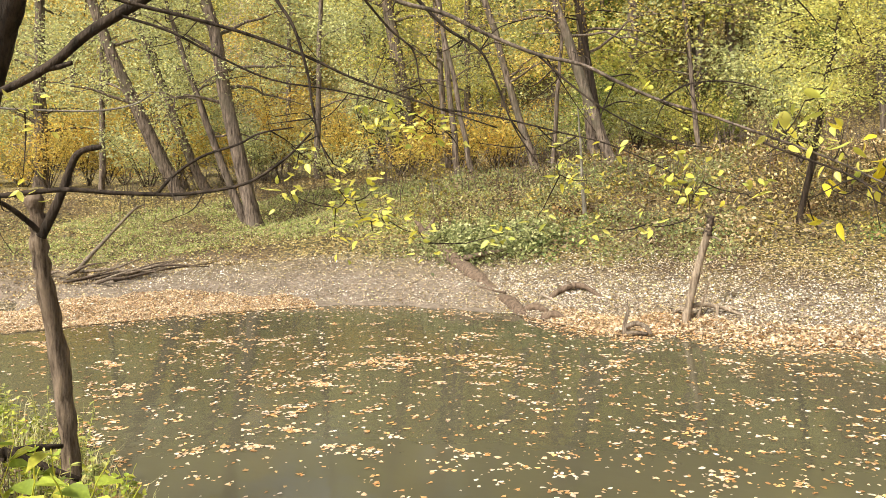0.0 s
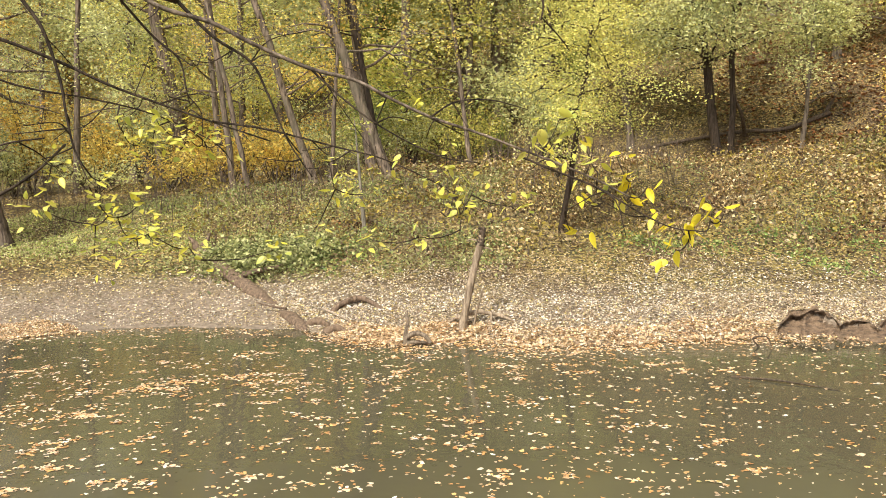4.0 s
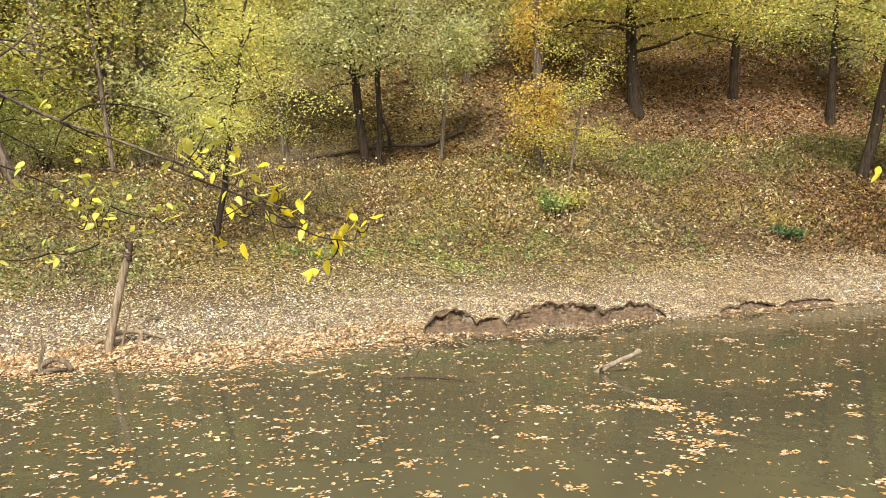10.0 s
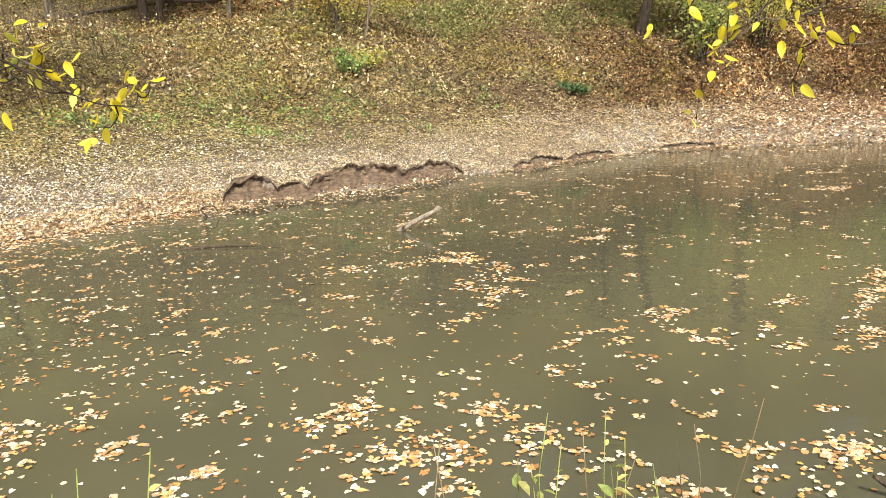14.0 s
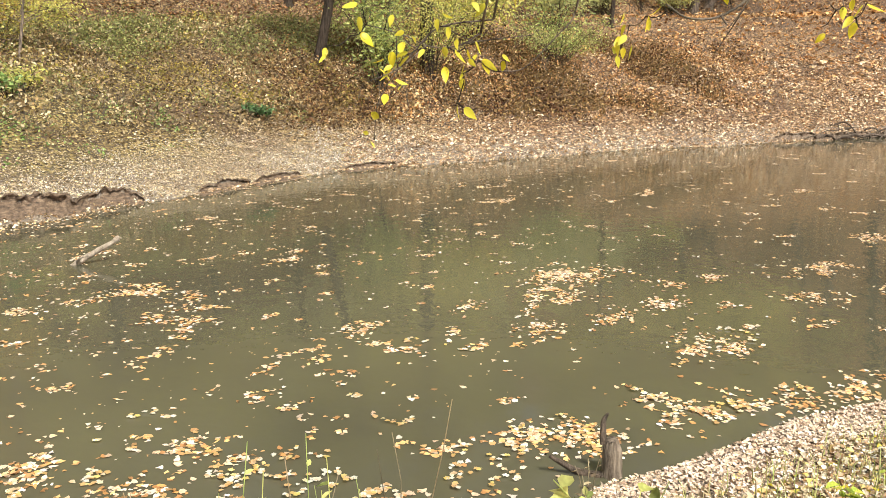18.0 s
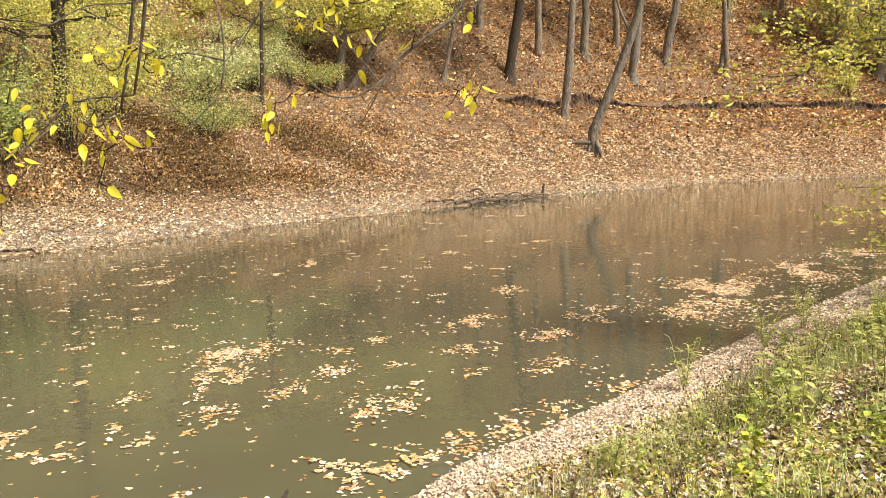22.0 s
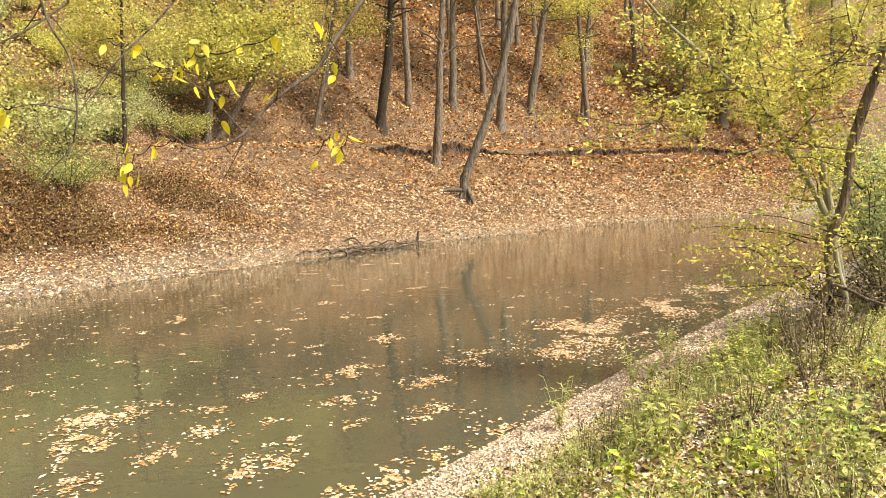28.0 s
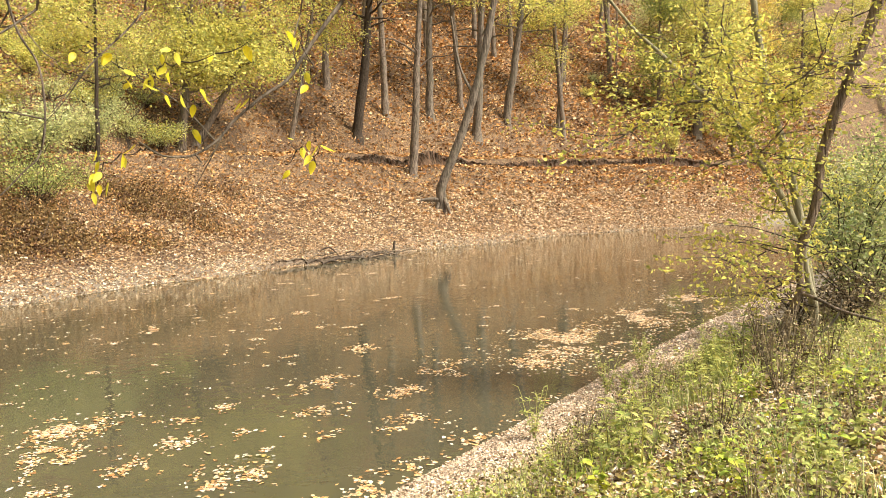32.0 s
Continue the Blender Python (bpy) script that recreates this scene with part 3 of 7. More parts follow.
DANGLE_RIGHT = [(3.79, 1.72, 3.26), (3.75, 1.79, 3.22), (3.72, 1.86, 3.18), (3.71, 1.88, 3.11), (3.70, 1.90, 3.08), (4.02, 1.08, 3.16), (4.03, 1.05, 3.26), (4.05, 1.00, 3.25), (4.06, 0.96, 3.20), (4.07, 0.92, 3.16), (4.07, 0.91, 3.26), (3.90, 1.45, 3.32), (3.89, 1.49, 3.50), (3.90, 1.45, 3.48), (3.87, 1.53, 3.50), (3.81, 1.67, 3.56), (3.83, 1.62, 3.63), (3.85, 1.59, 3.68), (3.87, 1.54, 3.66), (3.76, 1.78, 3.55), (3.98, 1.23, 3.51), (4.06, 0.95, 3.59), (4.05, 1.00, 3.78), (3.68, 1.93, 3.70), (3.75, 1.79, 3.66)]
DANGLE_MID = [(3.35, 2.45, 3.42), (3.39, 2.39, 3.42), (3.43, 2.33, 3.41), (3.30, 2.51, 3.35), (3.27, 2.54, 3.37), (3.33, 2.47, 3.32), (3.40, 2.38, 3.34), (3.44, 2.33, 3.32), (3.31, 2.50, 3.04), (3.34, 2.46, 3.01), (3.26, 2.56, 2.96), (3.29, 2.52, 2.91), (3.41, 2.36, 3.02), (3.33, 2.47, 2.78), (3.98, 1.23, 3.76), (3.93, 1.38, 3.70)]
DANGLE_LEFT = [(2.97, 2.90, 3.26), (3.05, 2.81, 3.23), (3.20, 2.64, 3.19), (3.08, 2.78, 3.12), (3.04, 2.82, 2.99), (3.08, 2.78, 3.03), (3.10, 2.75, 3.04), (2.85, 3.02, 3.08), (2.93, 2.94, 3.13), (3.24, 2.59, 3.08), (3.29, 2.53, 3.10), (3.32, 2.49, 2.99), (3.09, 2.77, 2.88), (3.04, 2.82, 2.83), (3.01, 2.85, 2.80), (3.27, 2.56, 2.79), (3.00, 2.86, 2.65), (3.16, 2.69, 3.09), (3.26, 2.57, 3.19)]
LIME_TIP = [(0.02, 4.01, 2.71), (0.07, 4.01, 2.88), (0.22, 4.00, 3.09), (0.28, 4.00, 2.97), (0.36, 3.99, 2.94), (0.41, 3.98, 2.79), (0.51, 3.97, 2.76), (0.55, 3.97, 2.72), (0.49, 3.97, 2.65), (0.65, 3.95, 2.82), (0.70, 3.94, 2.81), (0.04, 4.01, 3.33), (-0.19, 4.01, 3.15), (-0.15, 4.01, 3.11), (-0.07, 4.01, 3.02), (0.17, 4.00, 2.94), (-0.05, 4.01, 3.27), (0.25, 4.00, 2.90), (0.11, 4.01, 3.14)]
LIME_UP = [(-2.19, 3.85, 3.28), (-2.12, 3.90, 3.21), (-2.03, 3.94, 3.27), (-1.95, 3.98, 3.22), (-1.85, 4.03, 3.18), (-1.79, 4.05, 3.19), (-2.16, 3.87, 3.18), (-2.30, 3.79, 2.88), (-2.23, 3.83, 2.82), (-2.13, 3.89, 2.90), (-2.07, 3.92, 2.71), (-2.33, 3.77, 2.63), (-2.11, 3.90, 2.73), (-2.27, 3.81, 3.02), (-2.54, 3.64, 2.89), (-1.54, 4.15, 2.63), (-1.91, 3.99, 3.21), (-2.06, 3.92, 3.33), (-1.98, 3.96, 3.16), (-2.34, 3.77, 2.79), (-2.20, 3.85, 2.73), (-2.15, 3.88, 2.66), (-1.93, 3.99, 2.65), (-1.88, 4.01, 2.59)]
LIME_MAIN = [(-0.85, 4.13, 3.35), (-0.80, 4.14, 3.38), (-0.61, 4.17, 2.89), (-0.53, 4.18, 2.86), (-0.48, 4.18, 2.95), (-0.57, 4.17, 2.97), (-0.29, 4.20, 2.85), (-0.24, 4.20, 2.86), (-0.15, 4.20, 3.18), (-0.12, 4.20, 3.14), (-0.08, 4.20, 3.17), (0.08, 4.20, 3.15), (0.14, 4.20, 3.02), (0.18, 4.20, 2.94), (0.17, 4.20, 2.87), (-0.98, 4.10, 2.68), (-0.76, 4.14, 2.70), (-1.19, 4.05, 3.05), (-1.17, 4.05, 2.95), (-1.04, 4.09, 2.92), (-0.90, 4.12, 3.05), (-1.28, 4.02, 2.74), (-0.62, 4.17, 3.07), (-0.66, 4.16, 2.99), (-2.33, 3.54, 3.08), (-2.39, 3.50, 2.99), (-3.30, 2.68, 2.96), (-3.26, 2.73, 3.27), (-3.31, 2.66, 3.28)]
DEAD_STEM = [(-5.34, 4.67, 0.77), (-5.34, 4.63, 1.32), (-5.35, 4.58, 1.82), (-5.37, 4.51, 2.32), (-5.35, 4.49, 2.62), (-5.34, 4.45, 2.86)]
DEAD_ARM = [(-5.32, 4.48, 2.54), (-5.22, 4.52, 2.73), (-5.14, 4.55, 2.90), (-5.07, 4.58, 3.09), (-4.99, 4.60, 3.18), (-4.87, 4.67, 3.21)]
DEAD_ARM_B = [(-5.32, 4.47, 2.58), (-5.34, 4.35, 2.69), (-5.36, 4.22, 2.79), (-5.39, 4.07, 2.85)]
DEAD_FALLEN = [(-5.30, 4.02, 0.98), (-5.31, 4.25, 0.96), (-5.27, 4.53, 0.90)]
DEAD_FALLEN_B = [(-5.18, 3.84, 1.13), (-4.98, 4.03, 0.97), (-4.75, 4.21, 0.82)]


# ---- mesh helpers ----
RNG = np.random.default_rng(7)


def link(name, me, mat, parent=None, label=""):
    me.materials.append(mat)
    ob = new(name, me)
    ob.parent = parent
    return tagged(ob, label)


def mesh_from(name, verts, faces):
    """A mesh from arrays: verts (n, 3), faces (m, k), all faces with k corners."""
    me = bpy.data.meshes.new(name)
    verts, faces = np.asarray(verts, np.float32), np.asarray(faces, np.int32)
    m, k = faces.shape
    me.vertices.add(len(verts))
    me.vertices.foreach_set("co", verts.ravel())
    me.loops.add(m * k)
    me.loops.foreach_set("vertex_index", faces.ravel())
    me.polygons.add(m)
    me.polygons.foreach_set("loop_start", np.arange(m, dtype=np.int32) * k)
    me.polygons.foreach_set("loop_total", np.full(m, k, np.int32))
    me.update(calc_edges=True)
    return me


def unit(v):
    return v / (np.linalg.norm(v, axis=-1, keepdims=True) + 1e-9)


def leaf_mesh(name, places, along, size, up=None, slim=.62, fold=.22, fine=False, ragged=0.0):
    """Many leaves in one mesh: each a folded blade at its place, with its length along a direction."""
    n = len(places)
    along = unit(np.asarray(along, float))
    up = RNG.normal(size=(n, 3)) if up is None else up
    side = unit(np.cross(along, up))
    up = np.cross(side, along)
    s = np.broadcast_to(np.asarray(size, float), (n,))[:, None]
    if fine:
        outline = [(0, 0, 0), (.25, -.42, 1), (.6, -.40, 1), (1, 0, -.4), (.6, .40, 1), (.25, .42, 1)]
    else:
        outline = [(0, 0, 0), (.48, -.5, 1), (1, 0, -.3), (.48, .5, 1)]
    k = len(outline)
    v = np.empty((n, k, 3))
    for i, (a, b, c) in enumerate(outline):
        v[:, i] = places + s * (along * a + side * b * slim + up * c * fold * slim)
    if ragged:
        v[:, 1:] += RNG.normal(0, ragged, (n, k - 1, 1)) * s[:, None] * (v[:, 1:] - v.mean(axis=1, keepdims=True)) / (s[:, None] * .5)
    idx = np.arange(n)[:, None] * k
    if fine:
        faces = np.concatenate([idx + np.array([[0, 1, 2, 3]]), idx + np.array([[0, 3, 4, 5]])])
    else:
        faces = np.concatenate([idx + np.array([[0, 1, 2]]), idx + np.array([[0, 2, 3]])])
    return mesh_from(name, v.reshape(-1, 3), faces)


def tube_arrays(points, radii, sides=7, rough=.0):
    """Corner and face arrays of a round limb along points."""
    p = np.asarray(points, float)
    r = np.broadcast_to(np.asarray(radii, float), (len(p),))
    t = unit(np.gradient(p, axis=0))
    ref = np.array([.31, .9, .2])
    a = unit(np.cross(t, ref))
    b = np.cross(t, a)
    ang = np.linspace(0, 2 * np.pi, sides, endpoint=False)
    rr = r[:, None] * (1 + rough * RNG.uniform(-1, 1, (len(p), sides)))
    v = p[:, None] + rr[..., None] * (np.cos(ang)[None, :, None] * a[:, None] + np.sin(ang)[None, :, None] * b[:, None])
    i, j = np.meshgrid(np.arange(len(p) - 1), np.arange(sides), indexing="ij")
    j2 = (j + 1) % sides
    f = np.stack([i * sides + j, i * sides + j2, (i + 1) * sides + j2, (i + 1) * sides + j], -1).reshape(-1, 4)
    caps = []
    for row in (0, len(p) - 1):
        c = row * sides + np.arange(sides)
        caps += [[c[0], c[q], c[q + 1], c[q + 2] if q + 2 < sides else c[q + 1]] for q in range(1, sides - 1, 2)]
    caps = [c for c in caps if len(set(c)) == 4]
    return v.reshape(-1, 3), np.concatenate([f, np.array(caps, int)]) if caps else f


def tubes_mesh(name, limbs, sides=7, rough=.06):
    verts, faces, base = [], [], 0
    for pts, rad in limbs:
        v, f = tube_arrays(pts, rad, sides, rough)
        verts.append(v)
        faces.append(f + base)
        base += len(v)
    me = mesh_from(name, np.concatenate(verts), np.concatenate(faces))
    me.polygons.foreach_set("use_smooth", np.ones(len(me.polygons), bool))
    return me


def bend(a, b, n=8, sag=0.0, wob=.0):
    """A crooked line from a to b."""
    a, b = np.asarray(a, float), np.asarray(b, float)
    t = np.linspace(0, 1, n)[:, None]
    p = a + (b - a) * t
    p[:, 2] -= sag * np.sin(t[:, 0] * np.pi)
    w = RNG.normal(size=(n, 3)) * wob * np.linalg.norm(b - a)
    w[0] = w[-1] = 0
    w[1:-1] = (w[1:-1] + w[:-2] + w[2:]) / 2
    return p + w


def spline(points, n=6):
    """A smooth line through points."""
    p = [np.asarray(q, float) for q in points]
    p = [2 * p[0] - p[1]] + p + [2 * p[-1] - p[-2]]
    out = []
    for i in range(1, len(p) - 2):
        for t in np.linspace(0, 1, n, endpoint=False):
            out.append(.5 * (2 * p[i] + (p[i + 1] - p[i - 1]) * t + (2 * p[i - 1] - 5 * p[i] + 4 * p[i + 1] - p[i + 2]) * t * t
                             + (3 * p[i] - p[i - 1] - 3 * p[i + 1] + p[i + 2]) * t ** 3))
    return np.array(out + [p[-2]])


# ---- ground and river ----
def build_ground():
    az = np.radians(np.concatenate([np.linspace(-180, -86, 40, endpoint=False), np.linspace(-86, -56, 40, endpoint=False),
                                    np.linspace(-56, 112, 560, endpoint=False), np.linspace(112, 121, 20, endpoint=False), np.linspace(121, 180, 26)]))
    r0 = np.minimum(shore_r(np.degrees(az)), 150)
    inner = np.concatenate([np.linspace(.02, .5, 46), np.linspace(.53, .94, 14)])
    outer = np.concatenate([np.linspace(-.6, 3.4, 44), np.linspace(3.6, 17, 50), np.linspace(17.6, 60, 50), np.geomspace(63, 400, 22), [900, 4000]])
    r = np.concatenate([r0[None] * inner[:, None], r0[None] + outer[:, None]])
    x, y = r * np.sin(az)[None], r * np.cos(az)[None]
    z = ground_z(x.ravel(), y.ravel())
    nr, na = r.shape
    i, j = np.meshgrid(np.arange(nr - 1), np.arange(na - 1), indexing="ij")
    f = np.stack([i * na + j, (i + 1) * na + j, (i + 1) * na + j + 1, i * na + j + 1], -1).reshape(-1, 4)
    verts = np.stack([x.ravel(), y.ravel(), z], -1)
    centre = len(verts)
    verts = np.concatenate([verts, [[0, 0, ground_z(0, 0)[0]]]])
    f = np.concatenate([f, [[centre, q, q + 1, q + 2] for q in range(0, na - 2, 2)]])
    me = mesh_from("ground", verts, f)
    me.polygons.foreach_set("use_smooth", np.ones(len(me.polygons), bool))
    ob = link("ground", me, M_GROUND)
    tagged(ob, "silty river bank and wooded hillside covered with fallen leaves", "ground", kind="structure")


def build_water():
    bm = bmesh.new()
    bmesh.ops.create_grid(bm, x_segments=8, y_segments=8, size=260)
    me = bpy.data.meshes.new("water")
    bm.to_mesh(me)
    bm.free()
    ob = link("water", me, M_WATER)
    tagged(ob, "still olive-brown river water reflecting the trees", "river", kind="structure")


build_ground()
build_water()


# ---- fallen leaves ----
def polar(az0, az1, d0, d1, n):
    """Random places on the far bank between two bearings and two distances from the waterline."""
    az = RNG.uniform(az0, az1, n)
    d = RNG.uniform(d0, d1, n)
    r = shore_r(az) + d
    keep = RNG.uniform(0, 1, n) < r / r.max()
    a = np.radians(az[keep])
    return r[keep] * np.sin(a), r[keep] * np.cos(a), az[keep], d[keep]


def strew(name, x, y, size, mat, label, lift=.02, tilt=.6, fine=False, flat_z=None, fold=.25, slim=.75):
    n = len(x)
    r = np.hypot(x, y)
    inland = np.clip((r - shore_r(np.degrees(np.arctan2(x, y)))) / 3, 0, 1)
    z = np.maximum(ground_z(x, y), 0) + lift * .6 + .0018 * np.maximum(r - 14, 0) * inland if flat_z is None else np.full(n, flat_z)
    th = RNG.uniform(0, 2 * np.pi, n)
    along = np.stack([np.cos(th), np.sin(th), RNG.uniform(-.15, tilt, n)], -1)
    up = np.stack([RNG.normal(0, tilt, n), RNG.normal(0, tilt, n), np.ones(n)], -1)
    me = leaf_mesh(name, np.stack([x, y, z], -1), along, np.broadcast_to(size, (n,)) * RNG.uniform(.65, 1.25, n), up, slim, fold, fine, .22)
    ob = link(name, me, mat)
    return tagged(ob, label, "leaf litter", kind="stuff")


def washed_out(az, d):
    """Where the water has cleared most leaves out of the undercut stretches."""
    out = np.zeros(len(az), bool)
    for cut in CUTS[:3]:
        fade, edge, high = cut_edge(az, cut)
        out |= (fade > .3) & (d < edge + .1)
    return out & (RNG.uniform(0, 1, len(az)) < .85)


def build_litter():
    # pale beach litter upstream and opposite, thinning up the bank
    x, y, az, d = polar(-56, 56, .08, 8, 330000)
    toe = np.interp(az, BANK_AZ, TOE_D)
    keep = RNG.uniform(0, 1, len(x)) < np.clip(1.1 - np.maximum(d - toe * .8, 0) / 2.0, .03, 1) * np.clip((56 - az) / 14, 0, 1)
    keep &= ~washed_out(az, d)
    keep &= RNG.uniform(0, 1, len(x)) < np.interp(az, [-56, -34, -24, -16], [.32, .38, .6, 1])
    strew("beach_litter", x[keep], y[keep], .046, M_CREAM, "pale cream fallen leaves strewn over the silt beach")
    # yellow-brown litter on the bank
    x, y, az, d = polar(-56, 31, 4.0, 20, 160000)
    keep = RNG.uniform(0, 1, len(x)) < np.clip((31 - az) / 8, 0, 1)
    strew("bank_litter", x[keep], y[keep], .062, M_OCHRE, "yellow-brown fallen leaves on the sloping bank")
    x, y, az, d = polar(23, 50, 4.0, 20, 70000)
    keep = RNG.uniform(0, 1, len(x)) < np.clip((az - 23) / 8, 0, 1)
    strew("bank_brown_litter", x[keep], y[keep], .07, M_BANK, "brown fallen leaves on the sloping bank")
    x, y, az, d = polar(-22, 21, 13, 52, 70000)
    strew("hill_litter", x, y, .14, M_OCHRE, "yellow-fallen leaves on the wooded hillside, darkened for tree shade")
    # darker leaf colour here stands for the shade under the hillside trees
    x, y, az, d = polar(20, 44, 13, 52, 40000)
    strew("hill_shaded_litter", x, y, .14, M_BANK, "fallen leaves on the wooded hillside, darkened for tree shade")
    x, y, az, d = polar(10, 44, 15, 60, 95000)
    strew("hill_rust_litter", x, y, .15, M_RUST, "rust-brown fallen leaves on the wooded hillside, darkened for shade")
    # downstream: pinkish beach and rust slope
    x, y, az, d = polar(30, 106, .03, 12, 125000)
    keep = RNG.uniform(0, 1, len(x)) < np.clip((az - 30) / 22, 0, 1)
    strew("downstream_beach_litter", x[keep], y[keep], np.clip(.003 * np.hypot(x[keep], y[keep]), .075, .2), M_TAN, "pinkish tan fallen leaves on the downstream beach")
    x, y, az, d = polar(44, 106, -.25, 2.6, 36000)
    strew("downstream_edge_litter", x, y, .1, M_TAN, "pinkish tan leaves crowded along the downstream waterline")
    x, y, az, d = polar(-14, 14, -.15, .8, 9000)
    strew("wet_edge_litter", x, y, .06, M_ORANGE, "wet orange-tan leaves along the far waterline", lift=.03)
    x, y, az, d = polar(-16.0, -8, -.2, .9, 4500)
    strew("orange_mat", x, y, .05, M_ORANGE, "wet orange-tan leaves matted at the waterline between dead roots", lift=.03)
    x, y, az, d = polar(-20, 46, -.12, 2.2, 52000)
    keep = ~washed_out(az, d)
    x, y = x[keep], y[keep]
    strew("edge_litter", x, y, .05, M_CREAM, "pale leaves crowded along the far waterline")
    x, y, az, d = polar(34, 108, 6, 95, 190000)
    keep = RNG.uniform(0, 1, len(x)) < np.clip(1.3 - d / 90, .35, 1) * np.clip((az - 34) / 10, 0, 1)
    x, y = x[keep], y[keep]
    strew("downstream_slope_litter", x, y, np.clip(.0037 * np.hypot(x, y), .1, .45), M_SLOPE, "rust-brown fallen leaves covering the downstream slope", tilt=.75)
    x, y, az, d = polar(42, 110, 11, 75, 170000)
    strew("downstream_hill_litter", x, y, np.clip(.0034 * np.hypot(x, y), .12, .36), M_SLOPE, "russet fallen leaves on the downstream hillside", tilt=.75)
    # orange mat on the low bar
    az = RNG.uniform(-56, -32.5, 60000)
    d = RNG.uniform(-.15, 2.7, 60000)
    keep = d < np.interp(az, [-56, -50, -42, -33, -32.5], [2.6, 2.5, 2.0, .4, 0]) + .25 * soft_noise(az, d, 1.2, 73)
    a, r = np.radians(az[keep]), shore_r(az[keep]) + d[keep]
    x, y = r * np.sin(a), r * np.cos(a)
    strew("bar_litter", x, y, .042, M_ORANGE, "orange-tan leaves matted over the low sand bar", lift=.02)


build_litter()


def build_cut_banks():
    """Undercut silt edges along the far waterline: a crumbling lip over a recessed wet face."""
    for cut in CUTS:
        a0, a1 = cut[:2]
        n = int((a1 - a0) / .04)
        az = np.linspace(a0, a1, n)
        fade, edge, high = cut_edge(az, cut)
        run = np.radians(az) * shore_r(az)
        edge = shore_r(az) + edge + (.05 * soft_noise(run, run * 0 + 3, .22, 15) + .025 * soft_noise(run, run * 0 + 7, .08, 25)) * fade
        high = high + (.035 * soft_noise(run, run * 0, .3, 16) + .012 * soft_noise(run, run * 0, .06, 17)) * fade
        # out from the edge and share of the height: slumped foot, hollow face, overhanging crust, top
        profile = [(-.75, -.2), (-.55, -.02), (-.40, .1), (-.28, .22), (-.18, .33), (-.10, .42), (-.04, .5), (.0, .58), (.03, .65), (.05, .72), (.06, .78), (.05, .83), (.03, .88), (.01, .94), (.01, .99),
                   (.03, 1.04), (.12, 1.06), (.3, 1.06), (.55, 1.04), (1.0, .8)]
        v = []
        for k, (dr, f) in enumerate(profile):
            up = high * f
            lump = .10 * soft_noise(run, up * 1.6 + 1, .24, 35) + .045 * soft_noise(run, up * 2 + 5, .09, 36) - .1 * np.clip(soft_noise(run, run * 0, .5, 37), 0, 1) * (f > .85)
            r = edge + dr * (.25 + .75 * fade) + lump * fade * (0 < k < 15)
            x, y = r * np.sin(np.radians(az)), r * np.cos(np.radians(az))
            z = up + (.03 * soft_noise(run, up + k * .03, .12, 45) + .02 * soft_noise(run, up + k * .05, .05, 46)) * fade * (k > 0) - .06 * (1 - fade)
            if k > 16:
                z = np.minimum(z, ground_z(x, y) + (-.015 if k < 19 else -.08))
            v.append(np.stack([x, y, z], -1))
        v = np.array(v)
        m = len(profile)
        i, j = np.meshgrid(np.arange(m - 1), np.arange(n - 1), indexing="ij")
        f = np.stack([i * n + j, i * n + j + 1, (i + 1) * n + j + 1, (i + 1) * n + j], -1).reshape(-1, 4)
        ob = link("cut_bank", mesh_from("cut_bank", v.reshape(-1, 3), f), M_MUD)
        tagged(ob, "crumbling undercut edge of wet brown silt", "river bank", kind="structure")

    # broken edge of the wooded terrace downstream, hung with roots
    az = np.arange(77.5, 106, .07)
    n, l_d = len(az), np.interp(az, BANK_AZ, LIP_D)
    d = l_d + .5 * soft_noise((shore_r(az) + l_d) * np.sin(np.radians(az)), (shore_r(az) + l_d) * np.cos(np.radians(az)), 2.0, 8)
    keep = soft_noise(az * 1.0, az * 0, 2.2, 33)

    def on(dd):
        r = shore_r(az) + d + dd
        return r * np.sin(np.radians(az)), r * np.cos(np.radians(az))

    low, top = ground_z(*on(-1.1)), ground_z(*on(1.0))
    high = np.clip(top - low + .1, .1, 1.35) * np.clip(.8 + .4 * keep, .2, 1.2) * np.clip((az - 77) / 3, .25, 1)
    v = []
    for dd, f in [(-1.5, -.12), (-1.15, .1), (-.9, .28), (-.75, .46), (-.65, .62), (-.65, .76), (-.75, .88), (-.75, .97), (-.6, 1.04), (.2, 1.05), (1.2, .9)]:
        x, y = on(dd + .12 * RNG.normal(0, 1, n) * (f < 1))
        v.append(np.stack([x, y, low + high * f + .03 * RNG.normal(0, 1, n)], -1))
    v, m = np.array(v), 11
    i, j = np.meshgrid(np.arange(m - 1), np.arange(n - 1), indexing="ij")
    f = np.stack([i * n + j, i * n + j + 1, (i + 1) * n + j + 1, (i + 1) * n + j], -1).reshape(-1, 4)
    ob = link("terrace_edge", mesh_from("terrace_edge", v.reshape(-1, 3), f), M_EARTH)
    tagged(ob, "dark crumbling earth edge under the wooded terrace", "river bank", kind="structure")
    roots = []
    for q in RNG.integers(0, n, 240):
        a = v[7, q] + [0, 0, .05]
        roots.append((bend(a, a + RNG.normal(size=3) * [.5, .5, .1] - [.25, 0, high[q] * RNG.uniform(.5, 1.1)], 5, 0, .08), np.linspace(.05, .012, 5)))
    tagged(link("hanging_roots", tubes_mesh("hanging_roots", roots, 4, 0), M_WOOD_DARK, ob), kind="stuff")
    # leaves washed into the cuts
    for cut in CUTS[:3]:
        az = RNG.uniform(cut[0] + .4, cut[1] - .4, 420)
        fade, edge, high = cut_edge(az, cut)
        r = shore_r(az) + edge * RNG.uniform(-.3, .75, 420)
